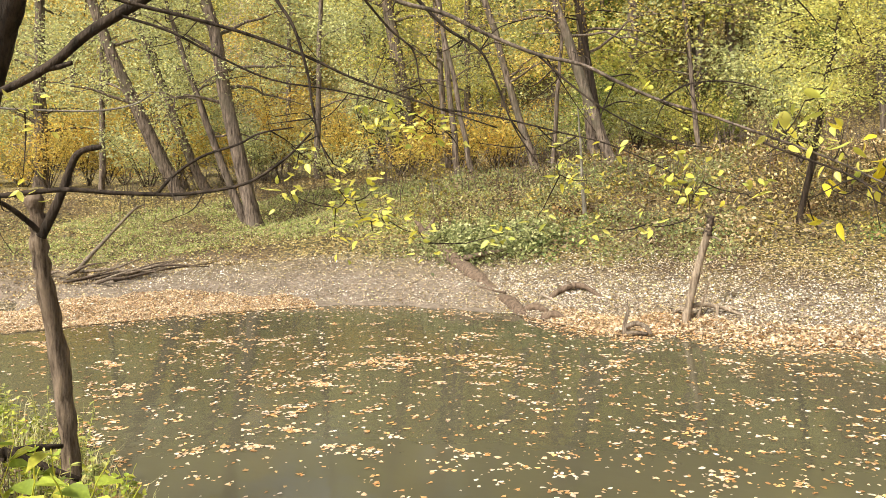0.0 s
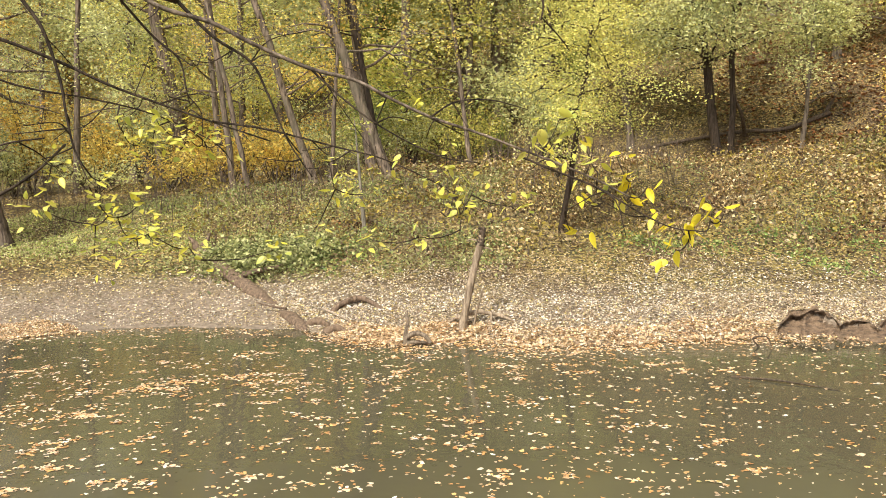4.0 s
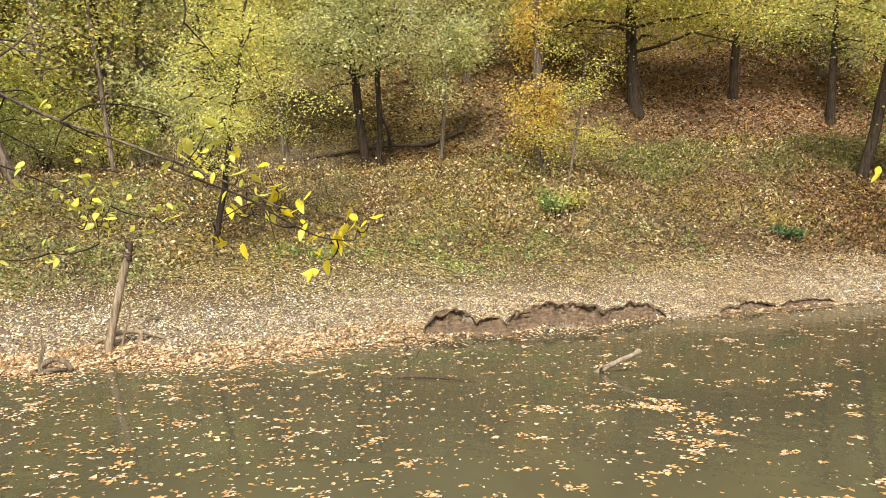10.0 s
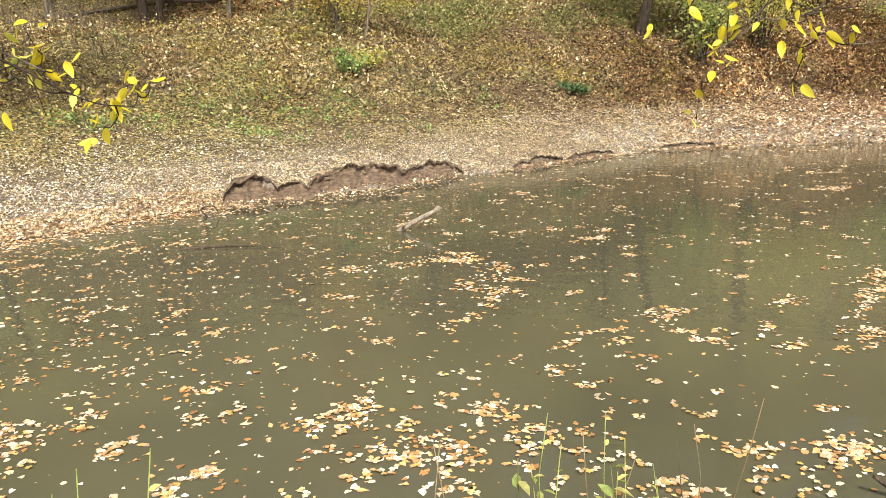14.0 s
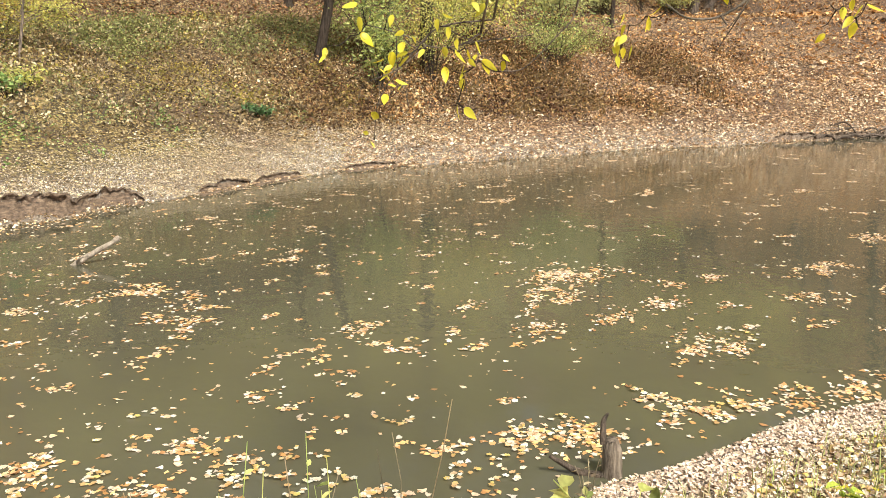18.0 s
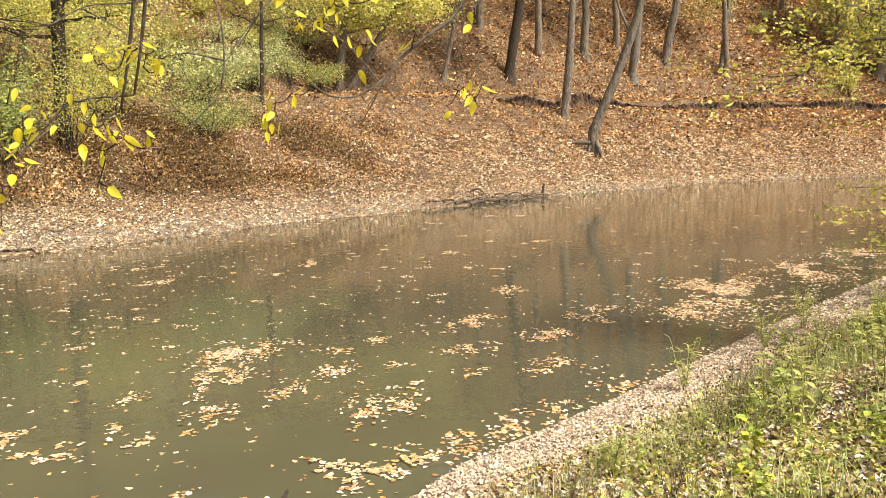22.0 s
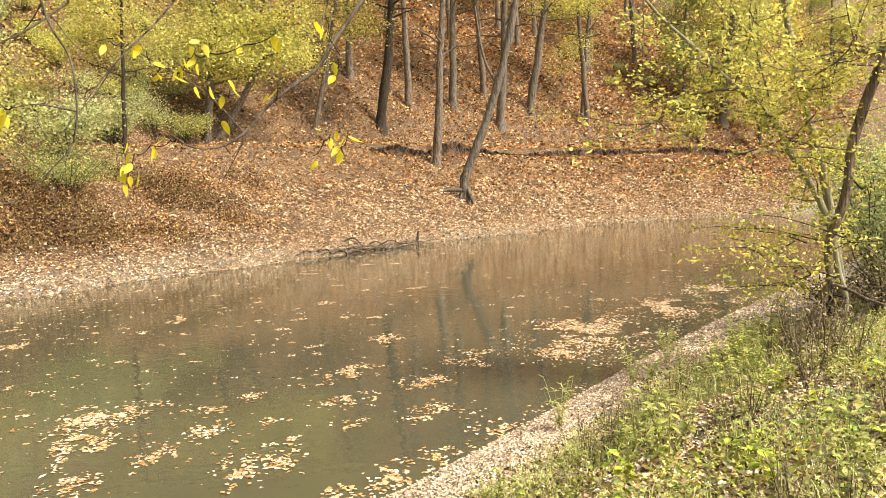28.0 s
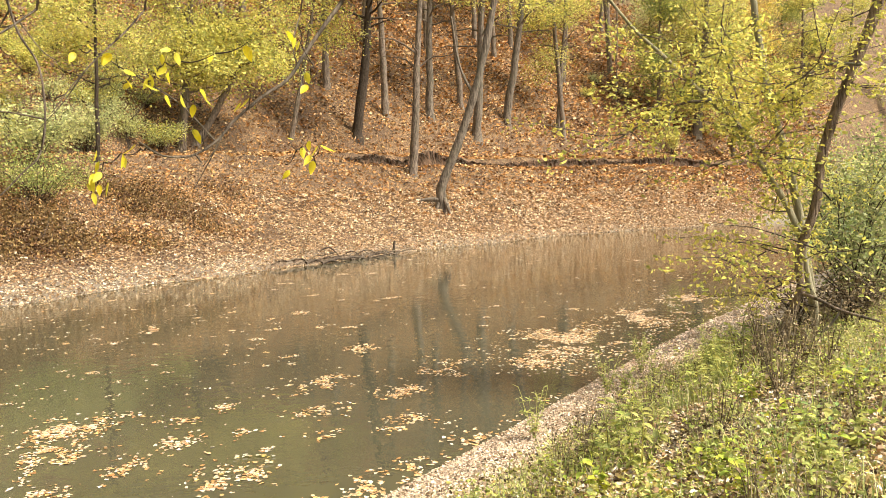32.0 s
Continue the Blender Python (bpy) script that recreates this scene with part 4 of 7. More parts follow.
        strew("cut_litter", r * np.sin(np.radians(az)), r * np.cos(np.radians(az)), .07, M_ORANGE, "pale leaves washed into an undercut edge", lift=.03)


build_cut_banks()


# ---- trees ----
def thing(name, x, y, z, label, category, group="", kind=""):
    e = new(name)
    e.location = (x, y, z)
    e.empty_display_size = .2
    return tagged(e, label, category, group, kind)


def tree(x, y, radius, lx, ly, height, low, spread, leaves, mat, label, bark=None, leaf=.13, limbs=16, name="tree", flat=.6, droop=.25, group="", rise=(-.15, .5), wob=.02, loose=.19):
    """A tree: crooked tapered trunk with a root flare, limbs with twigs, and a crown of many small leaves in loose sprays."""
    z = float(ground_z(x, y)[0])
    root = thing(name, x, y, z - .08, label, "tree", group)
    n = 22
    t = np.linspace(0, 1, n)
    path = np.stack([lx * height * t * (1 - .25 * t), ly * height * t * (1 - .25 * t), height * t], -1)
    path[1:] += np.cumsum(RNG.normal(0, wob * height / 4, (n - 1, 3)) * [1, 1, 0], axis=0) * .35
    rad = radius * (1 - .8 * t ** 1.1)
    dense = spline(path[:2], 5)
    pts = np.concatenate([[[0, 0, -.7]], dense[:-1], path[1:]])
    rr = np.concatenate([radius * np.array([1.5, 1.3, 1.14, 1.06, 1.02, 1.0]), rad[1:]])
    part("trunk", tubes_mesh("trunk", [(pts, rr)], 12, .11), bark or M_BARK, root)
    tips = []
    for i in range(limbs):
        h = RNG.uniform(max(low * .75, height * .12), height * .97)
        k = h / height
        start = np.array([np.interp(k, t, path[:, q]) for q in range(3)])
        ang = RNG.uniform(0, 2 * np.pi)
        reach = spread * RNG.uniform(.55, 1.0) * (1.1 - .55 * k)
        end = start + np.array([np.cos(ang) * reach, np.sin(ang) * reach, reach * RNG.uniform(*rise)])
        limb = bend(start, end, 7, -reach * .08, .035)
        boughs = [(limb, np.linspace(radius * .34 * (1 - .6 * k), .012, 7))]
        tips += [limb[3], limb[4], limb[5], limb[6]]
        for s in range(3):
            a = limb[RNG.integers(3, 6)]
            e = a + RNG.normal(size=3) * [reach * .28, reach * .28, reach * .14]
            boughs.append((bend(a, e, 4, 0, .04), np.linspace(.02, .006, 4)))
            tips += [e, (a + e) / 2]
        part("limb", tubes_mesh("limb", boughs, 5, .0), bark or M_BARK, root)
    tips = np.array(tips)
    tips = tips[tips[:, 2] > low]
    if leaves and len(tips):
        which = RNG.integers(0, len(tips), leaves)
        off = RNG.normal(size=(leaves, 3)) * spread * loose * np.array([1, 1, flat])
        p = tips[which] + off
        along = RNG.normal(size=(leaves, 3)) * [1, 1, .5] - [0, 0, droop]
        part("crown", leaf_mesh("crown", p, along, leaf * RNG.uniform(.6, 1.3, leaves)), mat, root)
    return root


def part(name, me, mat, parent, label=""):
    return link(name, me, mat, parent, label)


def shrub(x, y, height, spread, leaves, mat, label, name="shrub", leaf=.09, stems=9, bark=None):
    z = float(ground_z(x, y)[0])
    root = thing(name, x, y, z - .03, label, "shrub")
    tips = []
    for i in range(stems):
        a = RNG.uniform(0, 2 * np.pi)
        e = np.array([np.cos(a) * spread * RNG.uniform(.3, 1), np.sin(a) * spread * RNG.uniform(.3, 1), height * RNG.uniform(.45, 1)])
        l = bend((RNG.normal(0, .05), RNG.normal(0, .05), 0), e, 6, -.12 * height, .04)
        part("stem", tubes_mesh("stem", [(l, np.linspace(.018, .005, 6))], 5), bark or M_BARK_DARK, root)
        tips += list(l[2:])
    tips = np.array(tips)
    p = tips[RNG.integers(0, len(tips), leaves)] + RNG.normal(size=(leaves, 3)) * [spread * .2, spread * .2, height * .09]
    p[:, 2] = np.maximum(p[:, 2], .05)
    part("foliage", leaf_mesh("foliage", p, RNG.normal(size=(leaves, 3)) * [1, 1, .5], leaf * RNG.uniform(.6, 1.3, leaves)), mat, root)
    return root


M_PALE_Y = leaf_material("pale_yellow_leaves", [(.70, .68, .22), (.80, .76, .30), (.58, .60, .18), (.84, .76, .24), (.48, .52, .16)], (.78, .68, .16), .5)
T_PALE = "tall woodland tree with furrowed grey bark and thin pale leaves"
# x, y, trunk radius, lean east and north per metre, height, lowest leaves, spread, leaves, material, label
BAR_TREES = [
    (-33.38, 28.51, .33, .04, .04, 19, 3.5, 4.5, 8840, M_PALE, T_PALE),
    (-21.43, 24.56, .25, -.31, -.29, 19, 4, 3.6, 6120, M_PALE, "leaning tree with bare grey trunk and pale silvery leaves"),
    (-23.1, 28.12, .20, -.30, -.26, 19, 4, 3.4, 6120, M_PALE, "slim leaning tree with pale silver-green leaves"),
    (-16.38, 22.2, .25, -.15, -.12, 19, 4.5, 3.6, 6460, M_PALE, "rough-barked leaning tree at the edge of the grassy flat"),
    (-16.75, 22.33, .15, -.31, -.25, 9, 3.5, 2.4, 2550, M_PALE, "thin second stem leaning out beside a rough-barked tree"),
    (-37.78, 62.45, .50, -.18, -.11, 16, 3, 6, 8840, M_GOLD, "tall tree with golden leaves deep in the wood"),
    (-31.42, 60.17, .42, -.22, -.12, 16, 3, 6, 8840, M_PALE, T_PALE),
    (-17.64, 37.65, .40, -.2, -.1, 19, 4, 4.5, 8160, M_YG, "tall leaning tree with yellow-green leaves"),
    (-15.03, 37.48, .20, .04, .01, 19, 3, 3.4, 5120, M_PALE, "slender upright tree with pale green leaves"),
    (-9.43, 30.86, .16, -.32, -.1, 19, 4, 3.0, 4080, M_GOLD, "slender leaning tree with golden yellow leaves"),
]
BANK_TOP_TREES = [
    (-5.86, 27.91, .18, -.37, -.09, 19, 5, 3.4, 4420, M_GOLD, "leaning tree with a ragged grey trunk on the bank top"),
    (-7.03, 30.06, .21, -.14, -.03, 19, 5, 3.4, 5100, M_GOLD, "upright tree with golden leaves on the bank top"),
    (-5.07, 43.52, .23, -.06, 0, 19, 4, 4.2, 7820, M_PALE, "dark-trunked tree with pale green leaves"),
    (3.09, 37.93, .18, -.1, .01, 10, 4.6, 3.6, 9000, M_YG, "small tree with yellow-green leaves at the hill foot"),
    (6.29, 34.64, .22, -.13, .02, 11, 4.5, 4.4, 15000, M_PALE, "tree with a dark furrowed trunk and green fading leaves"),
    (6.75, 34.5, .13, -.02, 0, 14, 4.2, 3.0, 4420, M_PALE, "slim stem standing against a dark furrowed trunk"),
    (11.2, 27.3, .2, -.04, .02, 10, 1.0, 1.2, 8500, M_GOLD, "upright tree clothed in golden climbing leaves"),
    (20.09, 36.94, .36, -.06, .03, 10, 3.7, 8, 25500, M_YG, "stout hillside tree with dark trunk and layered yellow-green foliage"),
    (22.87, 25.09, .21, .15, -.14, 14, 5, 3.4, 5780, M_YG, "dark leaning tree on the bank with yellow-green leaves"),
    (27.04, 22.92, .32, 0, 0, 14, 5, 4.4, 7480, M_YG, "stout dark grey tree on the bank behind a shrub"),
]
HILL_FOOT_TREES = [
    (41.1, 21.87, .12, .02, -.03, 14, 5, 4.2, 10200, M_YG, "thin black-stemmed tree on the leafy slope"),
    (54.61, 22.09, .26, .22, -.58, 13, 4, 6, 15300, M_YG, "strongly leaning tree on the leaf-covered slope"),
    (64.26, 18.11, .21, .06, -.22, 16, 7, 4, 5100, M_YG, "thin leaning tree on the leaf-covered slope"),
    (70.48, 14.05, .44, .03, -.14, 24, 12, 6, 7140, M_GOLD, "tall dark-trunked tree on the hillside"),
    (63.9, 8.4, .35, .01, -.07, 22, 11, 5.5, 6120, M_YG, "tall grey-barked tree at the terrace edge"),
    (81.79, 8.88, .40, .01, -.05, 24, 12, 6, 6120, M_YG, "tall straight tree on the hillside"),
    (83.17, 4.31, .46, 0, -.05, 24, 12, 6, 6120, M_YG, "tall straight grey tree on the hillside"),
    (90.37, 1.48, .46, 0, -.19, 24, 11, 6, 6120, M_YG, "tall leaning tree on the hillside"),
    (97.84, -4.35, .27, 0, -.09, 20, 6, 5, 6120, M_YG, "slender tree on the downstream hillside"),
    (110.45, -22.91, .6, -.02, -.1, 24, 8, 7, 8840, M_YG, "tall tree on the downstream hillside"),
]
SLOPE_TREES = [
    (53.4, 22.54, .28, .04, -.11, 18, 5.2, 6.5, 18000, M_PALE_Y, "broad tree with bright yellow-green leaves on the slope"),
    (12.5, 40.5, .2, .05, 0, 8.5, 2.4, 4.2, 7000, M_PALE, "hillside tree with pale green hanging foliage"),
    (16.5, 40, .2, -.05, .03, 9.5, 2.9, 4.4, 7000, M_YG, "hillside tree with yellow-green hanging foliage"),
    (26, 37.5, .24, .05, 0, 10, 3.2, 5, 8000, M_YG, "hillside tree with spreading yellow-green foliage"),
    (29.5, 34.5, .22, 0, -.05, 9.5, 3.2, 4.6, 8000, M_PALE, "hillside tree with spreading pale green foliage"),
    (17.5, 47, .26, 0, 0, 10, 1.5, 5, 7000, M_GREEN, "hillside tree with dark green foliage"),
    (34, 31.5, .2, .1, -.1, 9, 3.4, 4.2, 7000, M_YG, "hillside tree with yellow-green foliage over the slope"),
    (9.3, 34, .1, .1, 0, 6.5, 2.4, 2.4, 3200, M_PALE, "young tree with pale green foliage at the hill foot"),
    (-11.5, 29.5, .11, -.2, -.03, 17, 5, 2.2, 900, M_GOLD, "slender leaning trunk with few golden leaves"),
    (-12.6, 30.6, .13, -.12, .02, 18, 5, 2.4, 1000, M_GOLD, "slender trunk with few golden leaves"),
]
HILLSIDE_TREES = [
    (-8.2, 28.6, .09, .1, 0, 10, 5, 2, 700, M_GOLD, "thin sapling trunk with sparse golden leaves"),
    (-6.4, 29.2, .12, -.22, -.02, 17, 5, 2, 700, M_GOLD, "slender dark leaning trunk with sparse leaves"),
    (-14.0, 33, .15, -.1, 0, 18, 5, 2.6, 1400, M_YG, "slender trunk with yellow-green leaves"),
    (-3.4, 31.5, .1, -.15, .02, 11, 4, 2.4, 1600, M_YG, "slender sapling with yellow-green leaves"),
    (-19.5, 31, .14, .05, 0, 18, 4, 2.6, 1800, M_PALE, "slender trunk with pale green leaves"),
    (-25.5, 29.5, .16, -.18, -.1, 18, 4, 2.8, 2200, M_PALE, "slender leaning trunk with pale leaves"),
    (-28.5, 27.5, .14, .08, 0, 17, 3.4, 2.8, 2400, M_PALE, "slender trunk with pale green leaves"),
]
TREES = BAR_TREES + BANK_TOP_TREES + HILL_FOOT_TREES + SLOPE_TREES + HILLSIDE_TREES
EXTRA = {(11.2, 27.3): dict(limbs=50, flat=1.2, rise=(-.8, .3), loose=.22), (20.09, 36.94): dict(limbs=30, rise=(-.22, .12), flat=.35), (6.29, 34.64): dict(limbs=22, rise=(-.2, .35)),
         (12.5, 40.5): dict(rise=(-.3, .25)), (16.5, 40): dict(rise=(-.3, .25)), (26, 37.5): dict(rise=(-.3, .2)), (29.5, 34.5): dict(rise=(-.3, .2)), (34, 31.5): dict(rise=(-.3, .2))}
for row in TREES:
    far = math.hypot(row[0], row[1])
    dense = 1.55 if far < 50 else 1.0
    bark = M_BARK_DARK if "dark" in row[10] or "black" in row[10] or "spreading" in row[10] else M_BARK_GREY if "hill" in row[10] else M_BARK
    tree(*row[:8], int(row[8] * dense), *row[9:], bark=bark, leaf=min(max(.0036 * far, .08), .15) if far < 50 else min(.0038 * far, .22), **EXTRA.get(row[:2], {}))

# small bright tree on the bank, right over the beach
tree(-.07, 21.7, .085, .19, 0, 8, 2.0, 2.5, 17000, M_PALE_Y, "small dark-stemmed tree with bright yellow-green leaves", bark=M_BARK_DARK, leaf=.072, limbs=26, flat=.4, rise=(-.15, .3), loose=.16)
tree(-5.5, 22.56, .07, -.1, -.02, 3.2, 1.0, .8, 260, M_YG, "thin pale sapling with few leaves on the bank", bark=M_BARK_PALE, leaf=.1, limbs=6)
tree(11.6, 26.0, .05, .15, -.1, 4.6, .8, 1.7, 4200, M_YG, "low yellow-green sapling hanging over the bank", leaf=.08, limbs=14)


# ---- the wood behind: copies of a few grown trees ----
def build_wood():
    kinds = [tree(-60, 70, .3, .02, .02, 21, 1.5, 5, 8500, M_YG, "woodland tree with yellow-green autumn leaves", leaf=.25, limbs=16, group="woodland trees"),
             tree(-66, 60, .26, -.05, .03, 20, 1.2, 5, 6500, M_PALE, "woodland tree with pale green autumn leaves", leaf=.25, limbs=16, group="woodland trees"),
             tree(-70, 80, .34, .04, -.02, 22, 2.0, 5.5, 11500, M_GOLD, "woodland tree with golden autumn leaves", leaf=.25, limbs=16, group="woodland trees"),
             tree(-75, 70, .28, .0, .05, 21, 1.5, 5, 11500, M_GREEN, "woodland tree with green fading leaves", leaf=.25, limbs=16, group="woodland trees")]
    kinds.append(tree(-80, 62, .34, .02, -.06, 25, 13, 5.5, 7000, M_YG, "tall bare-trunked woodland tree with a high yellow-green crown", leaf=.25, limbs=12, group="woodland trees"))
    for az, r, pick in WOOD:
        a = radians(az)
        x, y = r * math.sin(a), r * math.cos(a)
        z = float(ground_z(x, y)[0]) - .1
        copy_thing(kinds[pick], pose(x, y, z, 0, 0, (az * 37 + r * 11) % 360))


WOOD = [(87, 108, 4), (90, 118, 4), (93, 112, 4), (96, 125, 4), (99, 118, 1), (102, 135, 0), (105, 125, 2), (108, 140, 0), (92, 135, 4), (97, 150, 0), (101, 160, 1), (85, 128, 4), (104, 112, 0), (88, 145, 4), (-21, 66, 0), (-18.5, 74, 2), (-16, 62, 0), (-13.5, 70, 2), (-11, 60, 1), (-8.5, 68, 0)]
for q in range(54):
    az = -58 + q * 1.35 + RNG.uniform(-.5, .5)
    if az < -16 and q % 5 < 2:
        continue
    WOOD.append((az, (52 if az < -18 else 42) + 45 * RNG.uniform(0, 1) ** .8 + max(0, az + 10) * .1, int(RNG.choice([1, 2, 1, 2, 0, 2] if az < -22 else [0, 2, 0, 1, 1, 3]))))
for q in range(46):
    az = 12 + q * 2.3 + RNG.uniform(-1, 1)
    r = float(shore_r(az)) + 26 + 44 * RNG.uniform(0, 1)
    WOOD.append((az, r, 4 if 66 < az < 98 else int(RNG.choice([0, 0, 1, 3, 0]))))
build_wood()


# ---- leaves afloat on the river ----
def on_water(x, y):
    return ground_z(x, y) < -.015


def build_floating():
    px, py = [], []

    def drop(cx, cy, count, sx, sy, turn):
        u, v = RNG.normal(0, sx, count), RNG.normal(0, sy, count)
        px.append(cx + u * math.cos(turn) - v * math.sin(turn))
        py.append(cy + u * math.sin(turn) + v * math.cos(turn))

    # single leaves and small rafts everywhere on the water
    az = RNG.uniform(-60, 104, 3600)
    frac = RNG.uniform(.12, 1, 3600) ** .62
    r = np.minimum(shore_r(az), 80) * frac
    px.append(r * np.sin(np.radians(az)))
    py.append(r * np.cos(np.radians(az)))
    az = RNG.uniform(-60, 14, 700)
    r = shore_r(az) * RNG.uniform(.3, .98, 700) ** .7
    px.append(r * np.sin(np.radians(az)))
    py.append(r * np.cos(np.radians(az)))
    # many drift in twos and threes
    lone_x, lone_y = np.concatenate(px), np.concatenate(py)
    for q in range(3):
        keep = RNG.uniform(0, 1, len(lone_x)) < .22
        px.append(lone_x[keep] + RNG.normal(0, .04, keep.sum()))
        py.append(lone_y[keep] + RNG.normal(0, .04, keep.sum()))
    for q in range(70):
        a, rr = RNG.uniform(-56, 8), RNG.uniform(8, 14)
        drop(rr * math.sin(radians(a)), rr * math.cos(radians(a)), int(RNG.integers(4, 12)), .13, .04, radians(-a) + .25)

    def drift(cx, cy, steps, way):
        """A ragged raft: leaves dropped along a wandering line."""
        for q in range(steps):
            cx, cy = cx + RNG.normal(0, .075) + .035 * math.cos(way), cy + RNG.normal(0, .045) + .035 * math.sin(way)
            drop(cx, cy, int(RNG.integers(3, 8)), .038, .03, way)

    def clump(cx, cy, sx, sy, way):
        """A tight raft: leaves side by side in a ragged patch."""
        n = max(3, int(sx * sy * 3.14 * 400))
        a, r = RNG.uniform(0, 2 * np.pi, n), np.sqrt(RNG.uniform(0, 1, n))
        r = r * (1 + .35 * np.sin(a * 3 + cx * 9) + .2 * np.sin(a * 5 + cy * 7))
        u, v = r * np.cos(a) * sx, r * np.sin(a) * sy
        px.append(cx + u * math.cos(way) - v * math.sin(way))
        py.append(cy + u * math.sin(way) + v * math.cos(way))

    for q in range(620):
        a = RNG.uniform(-58, 102)
        if a < 12 and q % 3 == 0:
            continue
        rr = min(float(shore_r(a)), 60) * RNG.uniform(.15, .97) ** .75
        s = (.035 + RNG.exponential(.03)) if a < 32 else (.045 + RNG.exponential(.045))
        clump(rr * math.sin(radians(a)), rr * math.cos(radians(a)), s * 1.5, s, RNG.uniform(-.6, .5))
    for q in range(170):
        a = RNG.uniform(-58, 102)
        rr = min(float(shore_r(a)), 75) * RNG.uniform(.2, .98) ** .7
        drift(rr * math.sin(radians(a)), rr * math.cos(radians(a)), int(1 + RNG.exponential(3.6)), RNG.uniform(-.6, .5))
    for q in range(60):
        a = RNG.uniform(28, 98)
        rr = min(float(shore_r(a)), 45) * RNG.uniform(.12, .95) ** .9
        drift(rr * math.sin(radians(a)), rr * math.cos(radians(a)), int(1 + RNG.exponential(3.4)), RNG.uniform(-.7, .2))
    # drifted streaks upstream
    for q in range(20):
        a = RNG.uniform(-42, -8)
        rr = RNG.uniform(11.6, 14.6)
        drop(rr * math.sin(radians(a)), rr * math.cos(radians(a)), int(RNG.integers(10, 36)), RNG.uniform(.25, .6), RNG.uniform(.07, .16), RNG.uniform(-.2, .4))
    # ragged rafts in the slack water: width across the view of the stream, depth along it
    for cx, cy, sx, sy in RAFTS_UP + RAFTS_MID + RAFTS_BANK + RAFTS_DOWN:
        far = math.hypot(cx, cy)
        n = int(3.14 * sx * sy * 620)
        u, v = RNG.normal(0, .62, n) * sx, RNG.normal(0, .62, n) * sy
        keep = soft_noise(u * 2 / sx + cx * 7, v * 2 / sy + cy * 5, 1.0, 71) + .6 * soft_noise(u + cx, v + cy, .16, 72) > -.02
        u, v = u[keep], v[keep]
        px.append(cx + (u * cy + v * cx) / far)
        py.append(cy + (-u * cx + v * cy) / far)
    for q in range(60):
        s = RNG.uniform(0, 1)
        x0, y0 = 3.0 + 20 * s, 3.2 - 9.2 * s
        drop(x0, y0 + RNG.uniform(0, .9), int(RNG.integers(8, 26)), RNG.uniform(.1, .25), RNG.uniform(.06, .12), -.42)
    # leaves gathered along the far waterline
    az = np.concatenate([RNG.uniform(-18, 16, 2600), RNG.uniform(-50, -20, 700), RNG.uniform(16, 60, 900)])
    r = shore_r(az) - np.abs(RNG.normal(0, .5, len(az)))
    px.append(r * np.sin(np.radians(az)))
    py.append(r * np.cos(np.radians(az)))
    x, y = np.concatenate(px), np.concatenate(py)
    keep = on_water(x, y)
    x, y = x[keep], y[keep]
    z = .004 + RNG.uniform(0, .012, len(x))
    ob = strew("floating_leaves", x, y, .053, M_FLOAT, "tan and orange fallen leaves floating on the river", tilt=.06, flat_z=0.006, fine=True, fold=.07, slim=1.0)

    az, frac = RNG.uniform(-60, 100, 5000), RNG.uniform(.1, 1, 5000) ** .6
    r = np.minimum(shore_r(az), 60) * frac
    x, y = r * np.sin(np.radians(az)), r * np.cos(np.radians(az))
    keep = on_water(x, y)
    strew("floating_specks", x[keep], y[keep], .028, M_FLOAT, "small scraps of pale leaf scattered over the river", tilt=.06, flat_z=.006, fine=True, fold=.07)


# rafts of leaves: centre, half width and half depth
RAFTS_UP = [(-8.66, 8.41, .32, .4), (-5.89, 8.5, .3, .32), (-5.45, 7.89, .27, .18), (-6.39, 11.29, .72, .4), (-4.95, 12.06, .5, .45), (-4.09, 11.78, .26, .36), (-.61, 11.08, .2, .17), (-4.36, 7.63, .19, .19), (-8.56, 12.1, .61, .35),
            (-9.52, 11.73, .41, .35), (-2.55, 12.78, .35, .3), (-5.63, 11.59, .27, .4), (-.77, 12.51, .24, .25), (-6.08, 6.84, .15, .16)]
RAFTS_MID = [(4.18, 10.4, .32, .3), (5.03, 10.23, .24, .2), (5.89, 9.94, .24, .2), (5.22, 8.59, .21, .2), (8.42, 10.08, .22, .35), (5.78, 10.12, .26, .25), (6.03, 9.22, .22, .25), (6.5, 6.54, .16, .2), (8.13, 6.14, .19, .25), (9.2, 5.56, .4, .9), (10.71, 6.03, .5, .5),
             (8.92, 4.47, .23, .35), (7.94, 4.9, .2, .25), (9.97, 4.34, .21, .4), (10.88, 4.67, .24, .2), (2.44, 6.02, .15, .4), (.6, 6.34, .16, .18), (-.13, 6.82, .22, .2), (3.52, 5.0, .2, .2)]
RAFTS_BANK = [(8.39, 3.29, .19, .6), (8.74, 2.96, .26, .29), (6.77, 3.04, .24, .32), (7.04, 2.32, .36, .4), (5.44, 3.44, .35, .25), (4.78, 3.83, .18, .18), (8.41, 1.49, .31, .4), (8.9, 1.06, .23, .35), (7.67, 1.89, .22, .34), (3.67, 4.9, .28, .17), (6.32, 5.72, .22, .15),
              (5.81, 3.11, .24, .23), (6.47, 2.58, .2, .19), (10.18, .54, .28, .3), (9.07, .99, .32, .3), (8.24, 1.49, .29, .24), (11.1, .98, .12, .3), (4.6, 4.27, .12, .13)]
